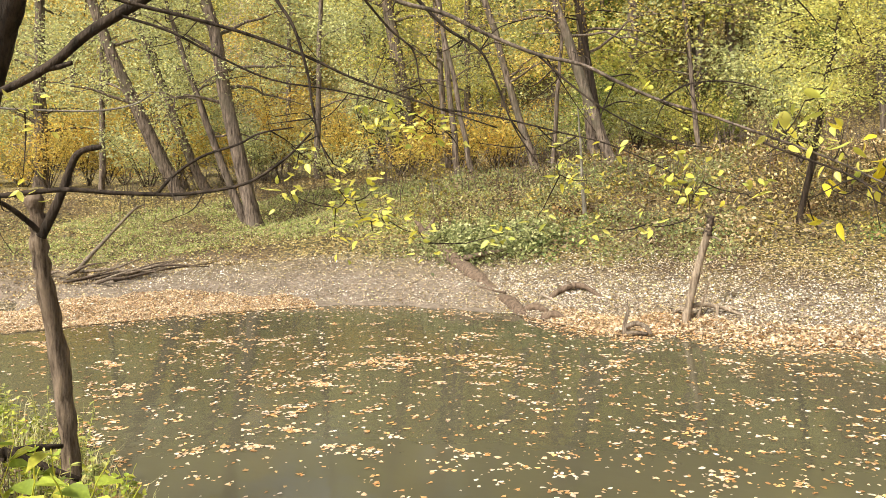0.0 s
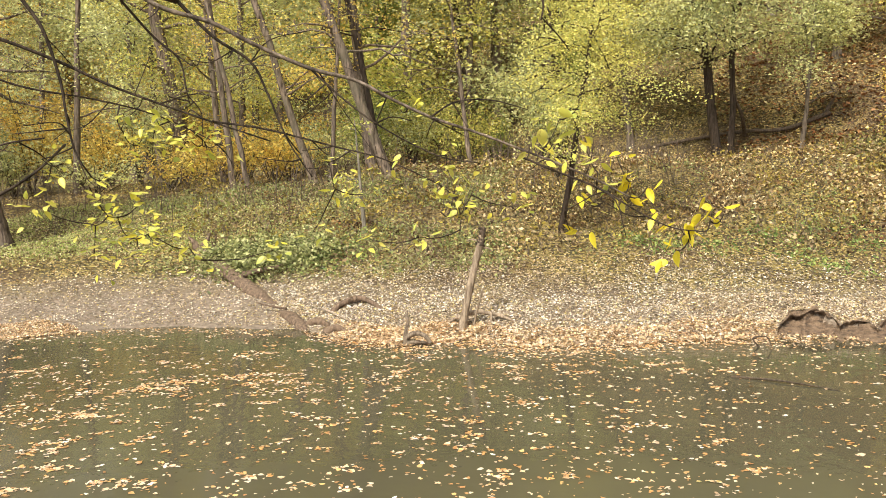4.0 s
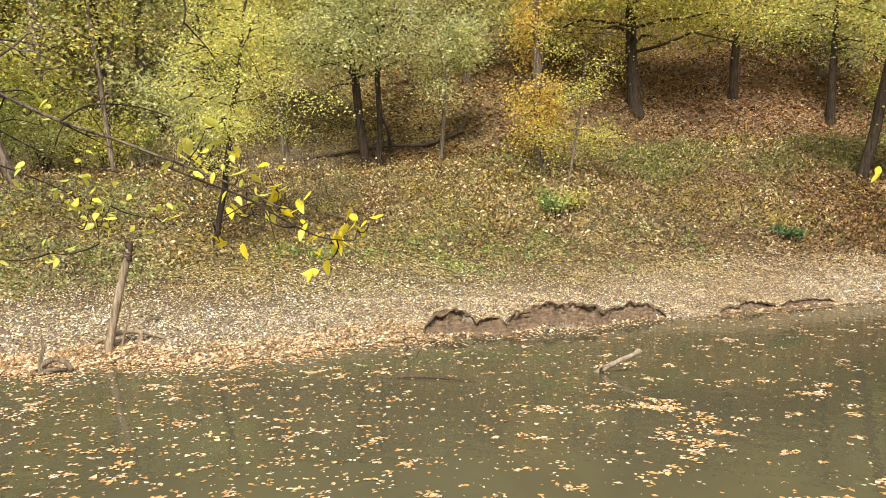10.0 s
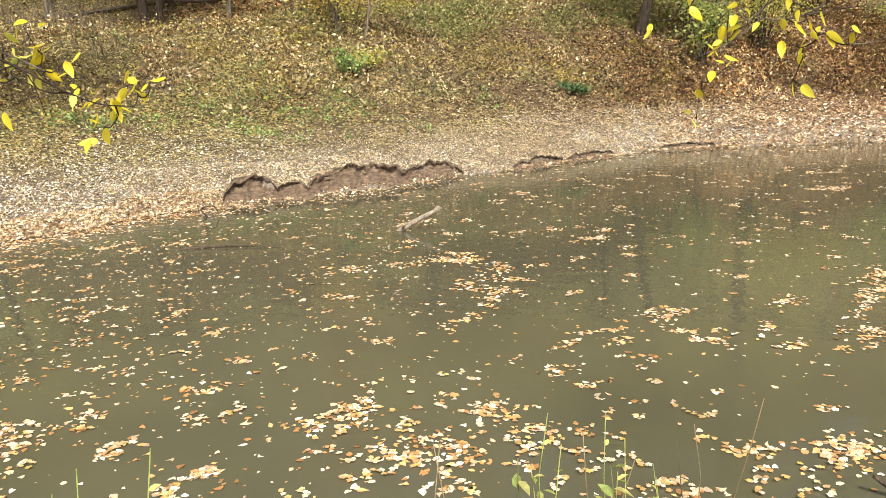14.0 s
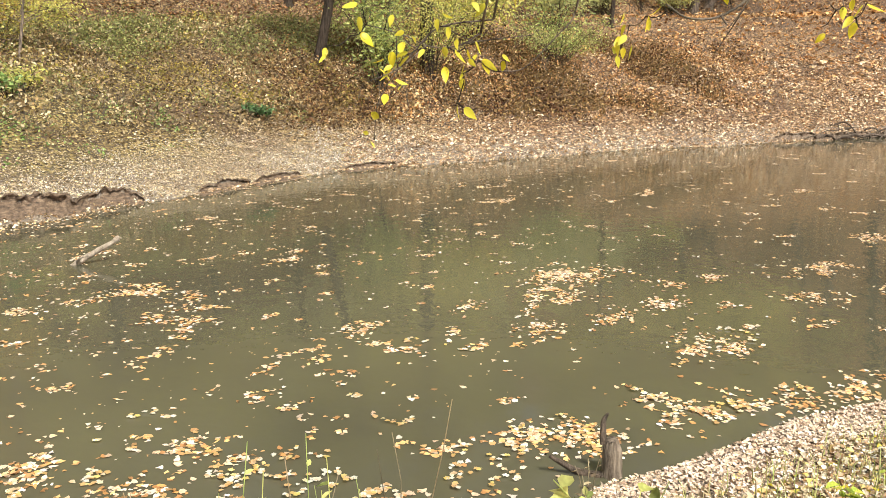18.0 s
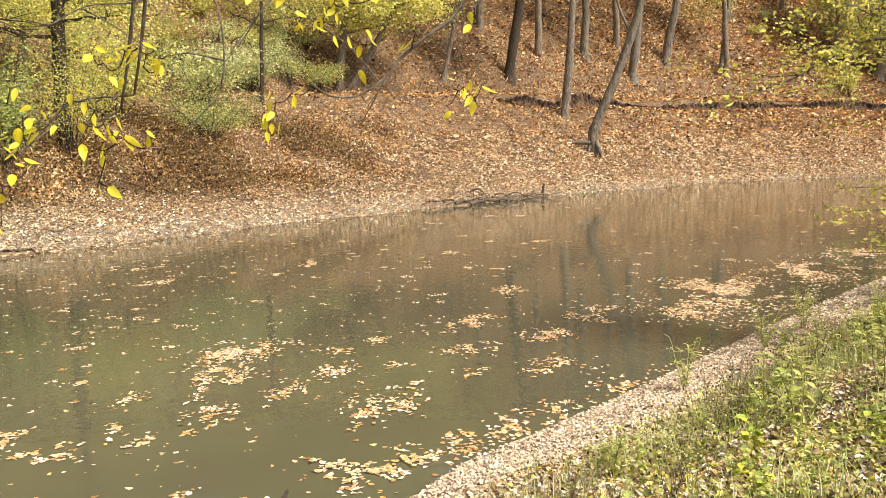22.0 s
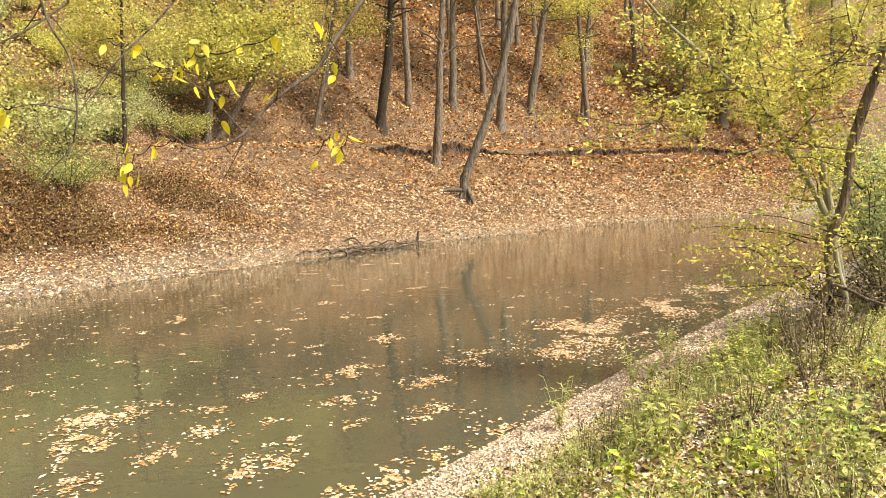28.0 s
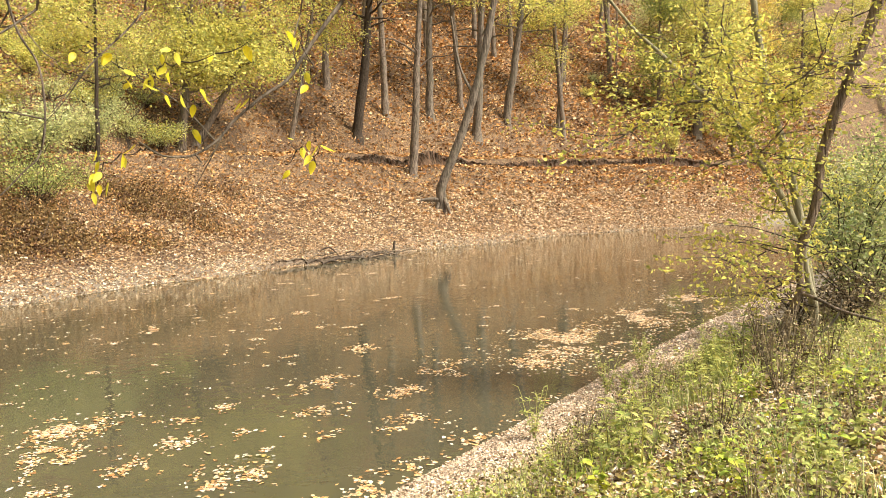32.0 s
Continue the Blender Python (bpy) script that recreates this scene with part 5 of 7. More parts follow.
RAFTS_DOWN = [(17.41, -.85, .9, 1.9), (15.0, -.33, .51, .65), (20.62, -2.94, .7, 1.6), (23.89, -4.83, .7, 1.5), (12.57, 2.0, .27, .31), (11.27, 2.93, .29, .26), (10.25, 2.48, .21, .24), (13.07, 3.35, .28, .34), (12.75, 4.01, .23, .25), (10.75, 1.63, .21, .34),
              (10.29, 6.15, .5, .35), (14.26, 1.46, .3, .34), (15.01, 1.12, .31, .32), (13.48, 3.19, .32, .4), (13.11, 3.84, .23, .3), (11.6, 2.79, .3, .3), (12.82, 1.77, .26, .4), (11.03, 1.51, .23, .33)]
build_floating()


# ---- dead wood on the far bank and in the water ----
def log(name, pts, r0, r1, mat, label, category="log", sides=10, branches=(), rough=.1, n=6):
    """A dead trunk or stick along a line, with broken side branches as parts."""
    p = spline(pts, n)
    base = p[0]
    root = thing(name, *base, label, category)
    rad = np.linspace(r0, r1, len(p)) * (1 + .05 * np.sin(np.arange(len(p)) * .7 + r0 * 90) + RNG.normal(0, .025, len(p)))
    part("stem", tubes_mesh("stem", [(p - base, rad)], sides, rough), mat, root)
    for bp, b0, b1 in branches:
        q = spline(bp, 5)
        part("branch", tubes_mesh("branch", [(q - base, np.linspace(b0, b1, len(q)))], 6, .08), mat, root)
    return root


def gz(x, y):
    return float(ground_z(x, y)[0])


M_DRIFT = bark_material("bleached_branch", (.20, .155, .11), (.46, .37, .28), None, 9)
M_SNAG = bark_material("tan_dead_wood", (.15, .11, .075), (.42, .33, .235), (.22, .165, .11), 8)
# muddy wood, darkened all over for the shading along the log's underside
M_LOG = bark_material("muddy_shaded_log", (.06, .04, .027), (.25, .175, .12), (.16, .11, .073), 9)
# leaning snag at the waterline with its roots
log("snag", [(-2.03, 16.1, -.1), (-1.98, 16.1, .14), (-1.92, 16.1, .46), (-1.82, 16.1, .97), (-1.70, 16.1, 1.47), (-1.58, 16.1, 1.98)], .088, .062, M_SNAG, "leaning weathered dead trunk standing in the waterline", "snag", rough=.14,
    branches=[([(-1.96, 16.2, .38), (-1.7, 16.3, .42), (-1.35, 16.3, .38), (-1.05, 16.2, .3), (-.85, 16.15, .2)], .055, .025), ([(-1.95, 16.15, .32), (-2.12, 16.3, .3), (-2.3, 16.4, .16)], .06, .025),
              ([(-1.78, 16.15, .05), (-1.68, 16.12, .5), (-1.55, 16.08, .95)], .03, .015), ([(-1.42, 16.25, .1), (-1.42, 16.25, .42)], .035, .03), ([(-1.6, 16.1, 1.75), (-1.45, 16.1, 1.72), (-1.38, 16.08, 1.66)], .03, .012),
              ([(-1.6, 16.1, 1.84), (-1.75, 16.08, 1.9), (-1.88, 16.06, 1.88)], .02, .01)])
log("snag_burr", [(-1.62, 16.1, 1.78), (-1.58, 16.1, 1.96), (-1.56, 16.1, 2.14)], .075, .06, M_WOOD_DARK, "dark ragged burr at the broken top of a snag", "burr", rough=.45)
log("snag", [(-2.88, 14.85, -.12), (-2.9, 14.85, .2), (-2.86, 14.9, .42), (-2.88, 14.95, .66)], .06, .012, M_WOOD, "small bare root stick rising from the shallow water", "snag",
    branches=[([(-2.88, 14.85, .16), (-2.7, 14.85, .24), (-2.52, 14.8, .2), (-2.42, 14.8, .06)], .055, .04), ([(-2.88, 14.85, .05), (-2.7, 14.9, .06), (-2.5, 14.95, .04)], .05, .03)])
# fallen log: dark broken root end up the bank, pale stem sinking into the silt, and its lower end showing again
log("fallen_log", [(-10.0, 21.75, 1.15), (-9.3, 20.85, 1.0), (-8.7, 20.15, .84), (-7.82, 19.2, .58), (-7.1, 18.5, .36), (-6.45, 17.85, .1)], .2, .19, M_LOG, "fallen pale log half sunk in the beach", rough=.12,
    branches=[([(-8.0, 19.4, .75), (-7.5, 19.55, .88), (-7.0, 19.9, .98)], .09, .05), ([(-9.3, 20.85, 1.2), (-9.1, 20.6, 1.55), (-9.0, 20.5, 1.7)], .06, .02)])
log("fallen_log", [(-6.25, 17.45, .04), (-6.0, 17.15, .15), (-5.7, 16.8, .1), (-5.4, 16.45, -.02), (-5.2, 16.2, -.15)], .14, .16, M_LOG, "lower end of a sunken log at the waterline",
    branches=[([(-6.0, 17.2, .3), (-6.35, 17.3, .33), (-6.8, 17.5, .38)], .035, .012)])
for x0, y0, x1, y1, h in ((-10.1, 21.9, -9.7, 21.4, .3), (-10.0, 21.7, -10.4, 21.8, .45), (-9.9, 21.6, -9.8, 21.9, .55)):
    log("root_stub", [(x0, y0, gz(x0, y0) - .05), ((x0 + x1) / 2, (y0 + y1) / 2, gz(x0, y0) + h * .7), (x1, y1, gz(x1, y1) + h)], .13, .03, M_LOG, "dark broken root of the fallen log", "root", sides=7, rough=.25)
log("stick", [(-5.12, 17.05, .33), (-4.75, 16.7, .27), (-4.34, 16.24, .22)], .032, .018, M_DRIFT, "thin pale stick lying on the beach leaves", "stick")
log("driftwood", [(-5.3, 16.5, .06), (-5.05, 16.4, .17), (-4.75, 16.25, .08)], .1, .07, M_LOG, "short stub of driftwood at the waterline")
log("driftwood", [(-4.75, 15.95, .0), (-4.5, 15.87, .12), (-4.25, 15.8, .04)], .11, .06, M_LOG, "mud-caked stub of driftwood at the waterline")
log("arched_root", [(-4.95, 16.95, .18), (-4.75, 17.05, .42), (-4.35, 17.2, .55), (-3.95, 16.95, .45), (-3.6, 16.55, .26)], .075, .05, M_LOG, "arched root bridging a washed-out hollow in the beach", "root")
# added dark piece: stands in for the shadow under the lip of the hollow
log("arched_root", [(-4.85, 17.15, .2), (-4.5, 17.35, .38), (-4.1, 17.3, .36)], .09, .06, M_WOOD_DARK, "dark root behind a washed-out hollow in the beach", "root")
log("water_log", [(5.85, 12.5, -.25), (6.05, 12.25, .02), (6.33, 12.1, .2), (6.62, 11.96, .36)], .06, .035, M_DRIFT, "broken pale branch sticking up out of the water",
    branches=[([(6.05, 12.25, .02), (6.02, 12.1, .12), (6.08, 12.0, .17)], .03, .01), ([(6.55, 12, .34), (6.62, 12.02, .38), (6.68, 12.0, .35)], .03, .015)])
log("water_twig", [(2.55, 12.9, .005), (3.2, 12.6, .03), (3.9, 12.2, .005)], .018, .008, M_WOOD_DARK, "thin twig afloat on the river", "stick")
log("water_twig", [(3.55, 15.3, -.05), (3.4, 15.3, .16), (3.62, 15.25, .2), (3.7, 15.2, .04)], .02, .01, M_WOOD_DARK, "bent dark twig at the muddy edge", "stick")
log("fallen_log", [(3.4, 37.2, gz(3.4, 37.2) + .15), (5.2, 36.7, gz(5.2, 36.7) + .2), (7.5, 36.3, gz(7.5, 36.3) + .3), (9.2, 36.0, gz(9.2, 36) + .25), (10.9, 35.9, gz(10.9, 35.9) + .25)], .055, .10, M_WOOD_DARK,
    "dark fallen trunk lying across the hill foot", branches=[([(10.7, 35.9, gz(10.7, 35.9) + .3), (11.1, 36, gz(11.1, 36) + .7)], .08, .04), ([(7.6, 36.2, gz(7.6, 36.2) + .2), (7.3, 35.3, gz(7.3, 35.3) + 1.4), (6.9, 34.9, gz(6.9, 34.9) + 2.4)], .09, .06)])
# leaning tree over the downstream beach
log("leaning_tree", [(58.6, 5.55, gz(58.6, 5.55) - .3), (58.55, 5.68, 3.3), (58.57, 5.47, 4.33), (58.64, 4.71, 6.15), (58.7, 3.82, 8.45), (58.75, 3.01, 10.97), (58.79, 2.28, 13.8), (58.81, 1.63, 16.9), (58.82, 1.2, 19.5)], .36, .22, M_BARK_GREY,
    "grey-brown tree leaning straight out over the downstream beach", "tree", sides=12,
    branches=[([(58.5, 5.6, 3.0), (58.3, 6.5, 3.05), (58.1, 7.6, 2.95)], .22, .07), ([(58.5, 5.5, 3.2), (58.2, 5.2, 2.6), (58.0, 5.0, 2.0)], .2, .1), ([(58.5, 5.7, 3.0), (58.2, 5.9, 2.5), (57.9, 5.9, 1.9)], .16, .08),
              ([(58.7, 3.2, 10.3), (58.9, 4.2, 12.6), (59.1, 4.7, 16)], .12, .04)])
# muddy root shelf at the downstream waterline
for q in range(9):
    x0, y0 = 38.6 + q * .85 + RNG.uniform(-.3, .3), 10.3 - q * .42 + RNG.uniform(-.2, .2)
    log("beached_root", [(x0, y0, gz(x0, y0) + .06), (x0 + .6, y0 - .3, gz(x0 + .6, y0 - .3) + .18), (x0 + 1.3, y0 - .55, gz(x0 + 1.3, y0 - .55) + .05)], .1, .04, M_WOOD_DARK, "dark sodden root stranded at the waterline", "root", sides=7)
# broken sticks lodged in the mud of the root shelf
for q in range(34):
    s = q / 33
    x0, y0 = 38.2 + 7.6 * s + RNG.normal(0, .25), 10.8 - 3.7 * s + RNG.normal(0, .3)
    a, ln = RNG.uniform(-1.3, .5), RNG.uniform(.5, 1.6)
    x1, y1 = x0 + math.cos(a) * ln, y0 + math.sin(a) * ln
    g = max(gz(x0, y0), 0)
    log("stranded_stick", [(x0, y0, g), ((x0 + x1) / 2, (y0 + y1) / 2, g + RNG.uniform(.08, .3)), (x1, y1, max(gz(x1, y1), 0) + RNG.uniform(.0, .25))], RNG.uniform(.03, .07), .015, M_WOOD_DARK if q % 3 else M_WOOD,
        "sodden stick lodged in the muddy waterline", "stick", sides=5, n=4)
log("stub_post", [(46.2, 7.2, max(gz(46.2, 7.2), 0) - .1), (46.2, 7.2, .45), (46.25, 7.15, .75)], .09, .06, M_WOOD_DARK, "short dark broken stub at the downstream waterline", "stub")
# brush heap on the bar
for q in range(16):
    a = RNG.uniform(-.5, .9)
    x0, y0 = -16.6 + RNG.uniform(-1.2, 1.2), 15.4 + RNG.uniform(-.7, .7)
    ln = RNG.uniform(1.0, 2.6)
    x1, y1 = x0 + math.cos(a) * ln, y0 + math.sin(a) * ln
    log("brush_branch", [(x0, y0, gz(x0, y0) + .05), ((x0 + x1) / 2, (y0 + y1) / 2, gz(x0, y0) + RNG.uniform(.12, .4)), (x1, y1, gz(x1, y1) + RNG.uniform(.05, .5))], .045, .012, M_WOOD if q % 2 else M_WOOD_DARK,
        "dead branch in a heap of stranded brushwood", "branch", sides=5)
log("dead_branch", [(-17.0, 15.4, gz(-17, 15.4) + .15), (-17.9, 17.2, 1.1), (-19.3, 19.9, 1.9), (-19.6, 20.6, 2.0)], .06, .025, M_WOOD, "dead branch slanting up from the brushwood", "branch")


# ---- shrubs and herbs of the far bank ----
M_FEATHER = leaf_material("soft_grey_green_leaves", [(.38, .43, .13), (.48, .52, .17), (.27, .33, .10), (.58, .57, .19), (.19, .23, .08)], (.47, .47, .14), .45)


def build_shrubs():
    shrub(9.72, 22.54, .85, .6, 480, M_FRESH, "fresh green bush on the leafy bank", "bush", .11)
    shrub(17.06, 21.57, .55, .5, 600, M_BUSH, "small dark green bush on the leafy bank", "bush", .1)
    shrub(24.6, 24.2, 4.6, 1.9, 2200, M_FEATHER, "light green shrub reaching up among the bank trees", leaf=.15, stems=16)
    shrub(26.2, 22.0, 4.8, 2.3, 5200, M_YG, "airy yellow-green shrub in front of a stout tree", leaf=.085, stems=20)
    shrub(23.6, 22.4, 3.0, 1.3, 1500, M_FEATHER, "pale green shrub hanging over the bank", leaf=.15, stems=16)
    shrub(33.4, 20.5, 2.8, 2.9, 4200, M_FEATHER, "feathery light green shrub on the bank", leaf=.1, stems=26)
    shrub(37.3, 23.0, 3.4, 3.0, 3600, M_PALE, "pale green shrub on the leafy slope", leaf=.17, stems=16)
    shrub(31.0, 23.6, 4.5, 2.8, 3600, M_YG, "yellow-green shrub under the trees", leaf=.17, stems=16)
    shrub(10.4, 23.0, .7, .5, 260, M_YG, "small yellowing plant on the bank", "bush", .12)
    shrub(-6.3, 20.7, .55, 1.3, 900, M_PALE_WEED, "low green weeds on the bank", "weeds", .1, 14)
    shrub(-7.6, 20.3, .5, 1.2, 900, M_PALE_WEED, "low green weeds round the fallen log", "weeds", .1, 14)
    shrub(-8.7, 20.6, .65, .8, 900, M_PALE_WEED, "grey-green weeds round the fallen log", "weeds", .1, 12)
    # understorey along the edge of the wood
    for az, dd, h, s, k in UNDER:
        if 2 < az < 20:
            continue
        r = float(shore_r(az)) + dd
        a = radians(az)
        mat, lab = ((M_YG, "yellow-green undergrowth shrub at the wood's edge"), (M_PALE, "pale green undergrowth shrub at the wood's edge"),
                    (M_GOLD, "golden undergrowth shrub at the wood's edge"), (M_GREEN, "dark green undergrowth shrub at the wood's edge"))[k]
        shrub(r * math.sin(a), r * math.cos(a), h, s, int(650 * h), mat, lab, leaf=.13, stems=12)


UNDER = []
for q in range(52):
    az = -56 + q * 1.32 + RNG.uniform(-.6, .6)
    UNDER.append((az, float(np.interp(az, BANK_AZ, LIP_D)) + RNG.uniform(1, 16), RNG.uniform(1.6, 4.6), RNG.uniform(1.2, 2.4), int(RNG.choice([1, 2, 1, 2, 2, 0] if az < -16 else [0, 1, 1, 3]))))
for q in range(50):
    az = 44 + (q * .5 if q < 46 else 50 + (q - 46) * 2) + RNG.uniform(-.8, .8)
    UNDER.append((az, float(np.interp(az, BANK_AZ, LIP_D)) + RNG.uniform(3, 24), RNG.uniform(1.2, 3.4), RNG.uniform(1.0, 2.0), int(RNG.choice([0, 0, 1, 1]))))
build_shrubs()


def herb_layer(name, az0, az1, d0, d1, clumps, per, size, height, mat, label, size_of=.35, fade=.1, gather=-.25, patch=2.6, seed=21):
    """Low plants as one sheet of small leaves in clumps."""
    x, y, az, d = polar(az0, az1, d0, d1, clumps)
    edge = np.minimum(np.minimum(az - az0, az1 - az) / fade, np.minimum(d - d0, d1 - d) / (fade * .2))
    keep = (soft_noise(x, y, patch, seed) + .4 * soft_noise(x, y, patch * .3, seed + 1) > gather) & (RNG.uniform(0, 1, len(x)) < edge)
    x, y = x[keep], y[keep]
    n = len(x) * per
    cx, cy = np.repeat(x, per) + RNG.normal(0, size_of, n), np.repeat(y, per) + RNG.normal(0, size_of, n)
    z = ground_z(cx, cy) + np.abs(RNG.normal(0, height, n)) + .02
    along = RNG.normal(size=(n, 3)) * [1, 1, .6] + [0, 0, .35]
    me = leaf_mesh(name, np.stack([cx, cy, z], -1), along, size * RNG.uniform(.6, 1.3, n))
    return tagged(link(name, me, mat), label, "herbs", kind="stuff")


herb_layer("flat_grass", -56, -20, 6.0, 13, 2600, 26, .06, .06, M_GRASS, "low green grass and herbs on the flat bank")
herb_layer("green_herbs", -30, -4, 3.8, 13, 1100, 30, .085, .17, M_WEED, "green herbs on the far bank", .3, .1, -.05, 1.8)
herb_layer("ivy_patch", -25, -15, 3.2, 6.5, 330, 36, .10, .2, M_PALE_WEED, "grey-green leafy weeds hanging over the fallen log", .3, 3)
herb_layer("bank_herbs", -6, 48, 4.6, 15, 620, 26, .085, .15, M_WEED, "patchy green herbs among leaves on the bank", .28, .1, .25, 1.7, 23)
herb_layer("low_herbs", 2, 34, 3.2, 6.5, 260, 24, .08, .09, M_FRESH, "low green leaves scattered above the beach", .25, 2, .2, 1.5, 25)
herb_layer("lip_herbs", 19, 44, 11.0, 15, 760, 34, .10, .22, M_LIPWEED, "band of green herbs along the top of the bank", .35, .1, -.1, 2.2)
herb_layer("dry_herbs", -26, 56, 4.6, 15, 1700, 22, .11, .2, M_DRYHERB, "withered brown herbs on the bank", .3, .1, .1, 1.6, 27)
herb_layer("tan_herbs", -6, 50, 5, 15, 1300, 26, .12, .2, M_TANHERB, "pale tan withered fronds on the bank", .28, .1, .2, 1.4, 29)
herb_layer("yellow_herbs", -4, 36, 6, 16, 800, 24, .10, .2, M_OCHRE, "yellowing herbs on the bank", .3, .1, .1, 2.0, 31)
herb_layer("green_patch", -19, -12, 3.4, 6, 110, 32, .085, .13, M_FRESH, "patch of fresh green weeds low on the bank", .3, 4, .05, 1.5)
herb_layer("slope_grass", -28, 47, 5.6, 19, 2200, 22, .085, .10, M_OLIVE, "olive withered grass and low herbs on the sloping bank", .4, .1, .0, 2.4, 33)
herb_layer("slope_tufts", -28, 47, 6.0, 18, 520, 42, .12, .24, M_OLIVE, "taller olive tufts of withered growth on the bank", .25, .1, .1, 1.8, 35)
herb_layer("lip_weeds", 18, 46, 11.0, 15.5, 420, 46, .10, .34, M_LIPWEED, "dense green weeds along the top of the bank", .4, .1, .0, 2.0, 37)
herb_layer("dark_tufts", -20, 52, 4.6, 15, 520, 44, .10, .2, M_RUSTHERB, "dark rusty tufts of dead growth on the bank", .26, .1, .2, 1.5, 39)
herb_layer("rust_herbs", 38, 72, 3.4, 13, 4200, 28, .12, .3, M_RUSTHERB, "rust-coloured withered herbs on the downstream slope", .38, 8, -.1, 2.0, 41)
herb_layer("rust_fronds", 38, 74, 3.4, 13, 1200, 28, .12, .3, M_SLOPE, "tan and russet withered fronds on the downstream slope", .36, 8, .1, 2.0, 43)


def dry_stems(name, az0, az1, d0, d1, count, height, mat, label):
    """Thin dead stalks and saplings standing close together."""
    x, y, az, d = polar(az0, az1, d0, d1, count)
    keep = soft_noise(x, y, 2.4, 61) > -.2
    x, y = x[keep], y[keep]
    z = ground_z(x, y)
    limbs = []
    for q in range(len(x)):
        h = height * RNG.uniform(.35, 1.3)
        a = np.array([x[q], y[q], z[q] - .05])
        e = a + [RNG.normal(0, .22 * h), RNG.normal(0, .22 * h), h]
        limbs.append((bend(a, e, 4, 0, .04), np.array([.012, .009, .007, .004]) * (1 + h * .25)))
        for k in range(int(RNG.integers(0, 3))):
            m = a + (e - a) * RNG.uniform(.3, .85)
            limbs.append((bend(m, m + RNG.normal(size=3) * [.25 * h, .25 * h, .1 * h] + [0, 0, .18 * h], 3, 0, .03), np.array([.007, .005, .003]) * (1 + h * .25)))
    return tagged(link(name, tubes_mesh(name, limbs, 3, 0), mat), label, "stems", kind="stuff")


dry_stems("edge_stems", -46, 8, 9, 24, 1500, 1.3, M_BARK, "thin grey stems standing along the edge of the wood")
dry_stems("bank_stalks", -30, 50, 5, 16, 1300, .5, M_BARK_GREY, "thin dry stalks on the leafy bank")
dry_stems("slope_stems", 44, 74, 5, 26, 700, 1.1, M_BARK_GREY, "thin dry stems on the rust-coloured slope")


# ---- near bank: litter, grass, herbs, stump, dead stem ----
def near_places(n, az0, az1, r0, r1, n0, n1):
    az, r = np.radians(RNG.uniform(az0, az1, n)), np.sqrt(RNG.uniform(r0 * r0, r1 * r1, n))
    x, y = r * np.sin(az), r * np.cos(az)
    d = near_distance(x, y)
    keep = (d > n0) & (d < n1)
    return x[keep], y[keep]


M_SHORE = leaf_material("fine_pinkish_litter", [(.66, .50, .37), (.78, .62, .48), (.50, .35, .23), (.84, .72, .58), (.64, .48, .29), (.34, .22, .14)], (.62, .46, .33), .05, .7, 1.2)


M_PATH = leaf_material("mixed_tan_litter", [(.62, .46, .30), (.74, .60, .44), (.44, .27, .13), (.66, .50, .14), (.34, .20, .09), (.56, .36, .16), (.80, .70, .54), (.24, .14, .065)], (.52, .36, .20), .05, .7, 1.0)


M_DRYGRASS = leaf_material("yellowing_grass_blades", [(.50, .48, .20), (.58, .53, .26), (.42, .43, .16), (.64, .56, .32), (.36, .34, .15)], None, .3, .7)
M_NEARLEAF = leaf_material("cream_and_yellow_litter", [(.70, .58, .40), (.60, .42, .17), (.80, .71, .55), (.72, .57, .16), (.44, .27, .13), (.82, .75, .62), (.50, .34, .20), (.22, .13, .07)], None, .15, .6)


def build_near_litter():
    x, y = near_places(330000, 55, 112, 3.2, 15, .02, 1.5)
    strew("shore_litter", x[:80000], y[:80000], .032, M_SHORE, "pinkish tan leaves drifted along the near waterline", fine=True, fold=.15)
    x, y = near_places(90000, 84, 108, 13, 30, .02, 1.4)
    strew("far_shore_litter", x[:26000], y[:26000], .05, M_SHORE, "pale leaves along the near waterline downstream")
    x, y = near_places(60000, 58, 118, 2.6, 15, 1.0, 8)
    strew("near_litter", x[:36000], y[:36000], .045, M_PATH, "pale and tan fallen leaves on the near bank", fine=True, fold=.15)
    x, y = near_places(30000, 58, 118, 2.6, 15, .8, 8)
    strew("near_yellow_litter", x[:16000], y[:16000], .05, M_NEARLEAF, "yellow and brown fallen leaves on the near bank", fine=True, fold=.15)
    x, y = near_places(60000, 50, 112, 1.0, 7, .7, 8)
    strew("near_yellow_leaves", x[:1300], y[:1300], .065, M_BRIGHT, "bright yellow fallen leaves on the near bank", fine=True, fold=.2)
    x, y = near_places(40000, 66, 116, 2.6, 7.5, .8, 8)
    strew("near_russet_litter", x[:7000], y[:7000], .055, M_NEARLEAF, "orange-brown and pinkish fallen leaves on the near bank", fine=True, fold=.3, lift=.05)
    x, y = near_places(60000, -180, 180, .0, 7, .45, 8)
    strew("path_litter", x[:9000], y[:9000], .06, M_OCHRE, "brown fallen leaves underfoot on the near bank", fine=True, fold=.15)
    strew("path_pale_litter", x[9000:40000], y[9000:40000], .05, M_PATH, "pale fallen leaves underfoot on the near bank", fine=True, fold=.15)
    x, y = near_places(9000, -70, -34, 3, 12, .05, 4)
    strew("upstream_near_litter", x[:5000], y[:5000], .085, M_OCHRE, "brown fallen leaves on the near bank upstream", fine=True)


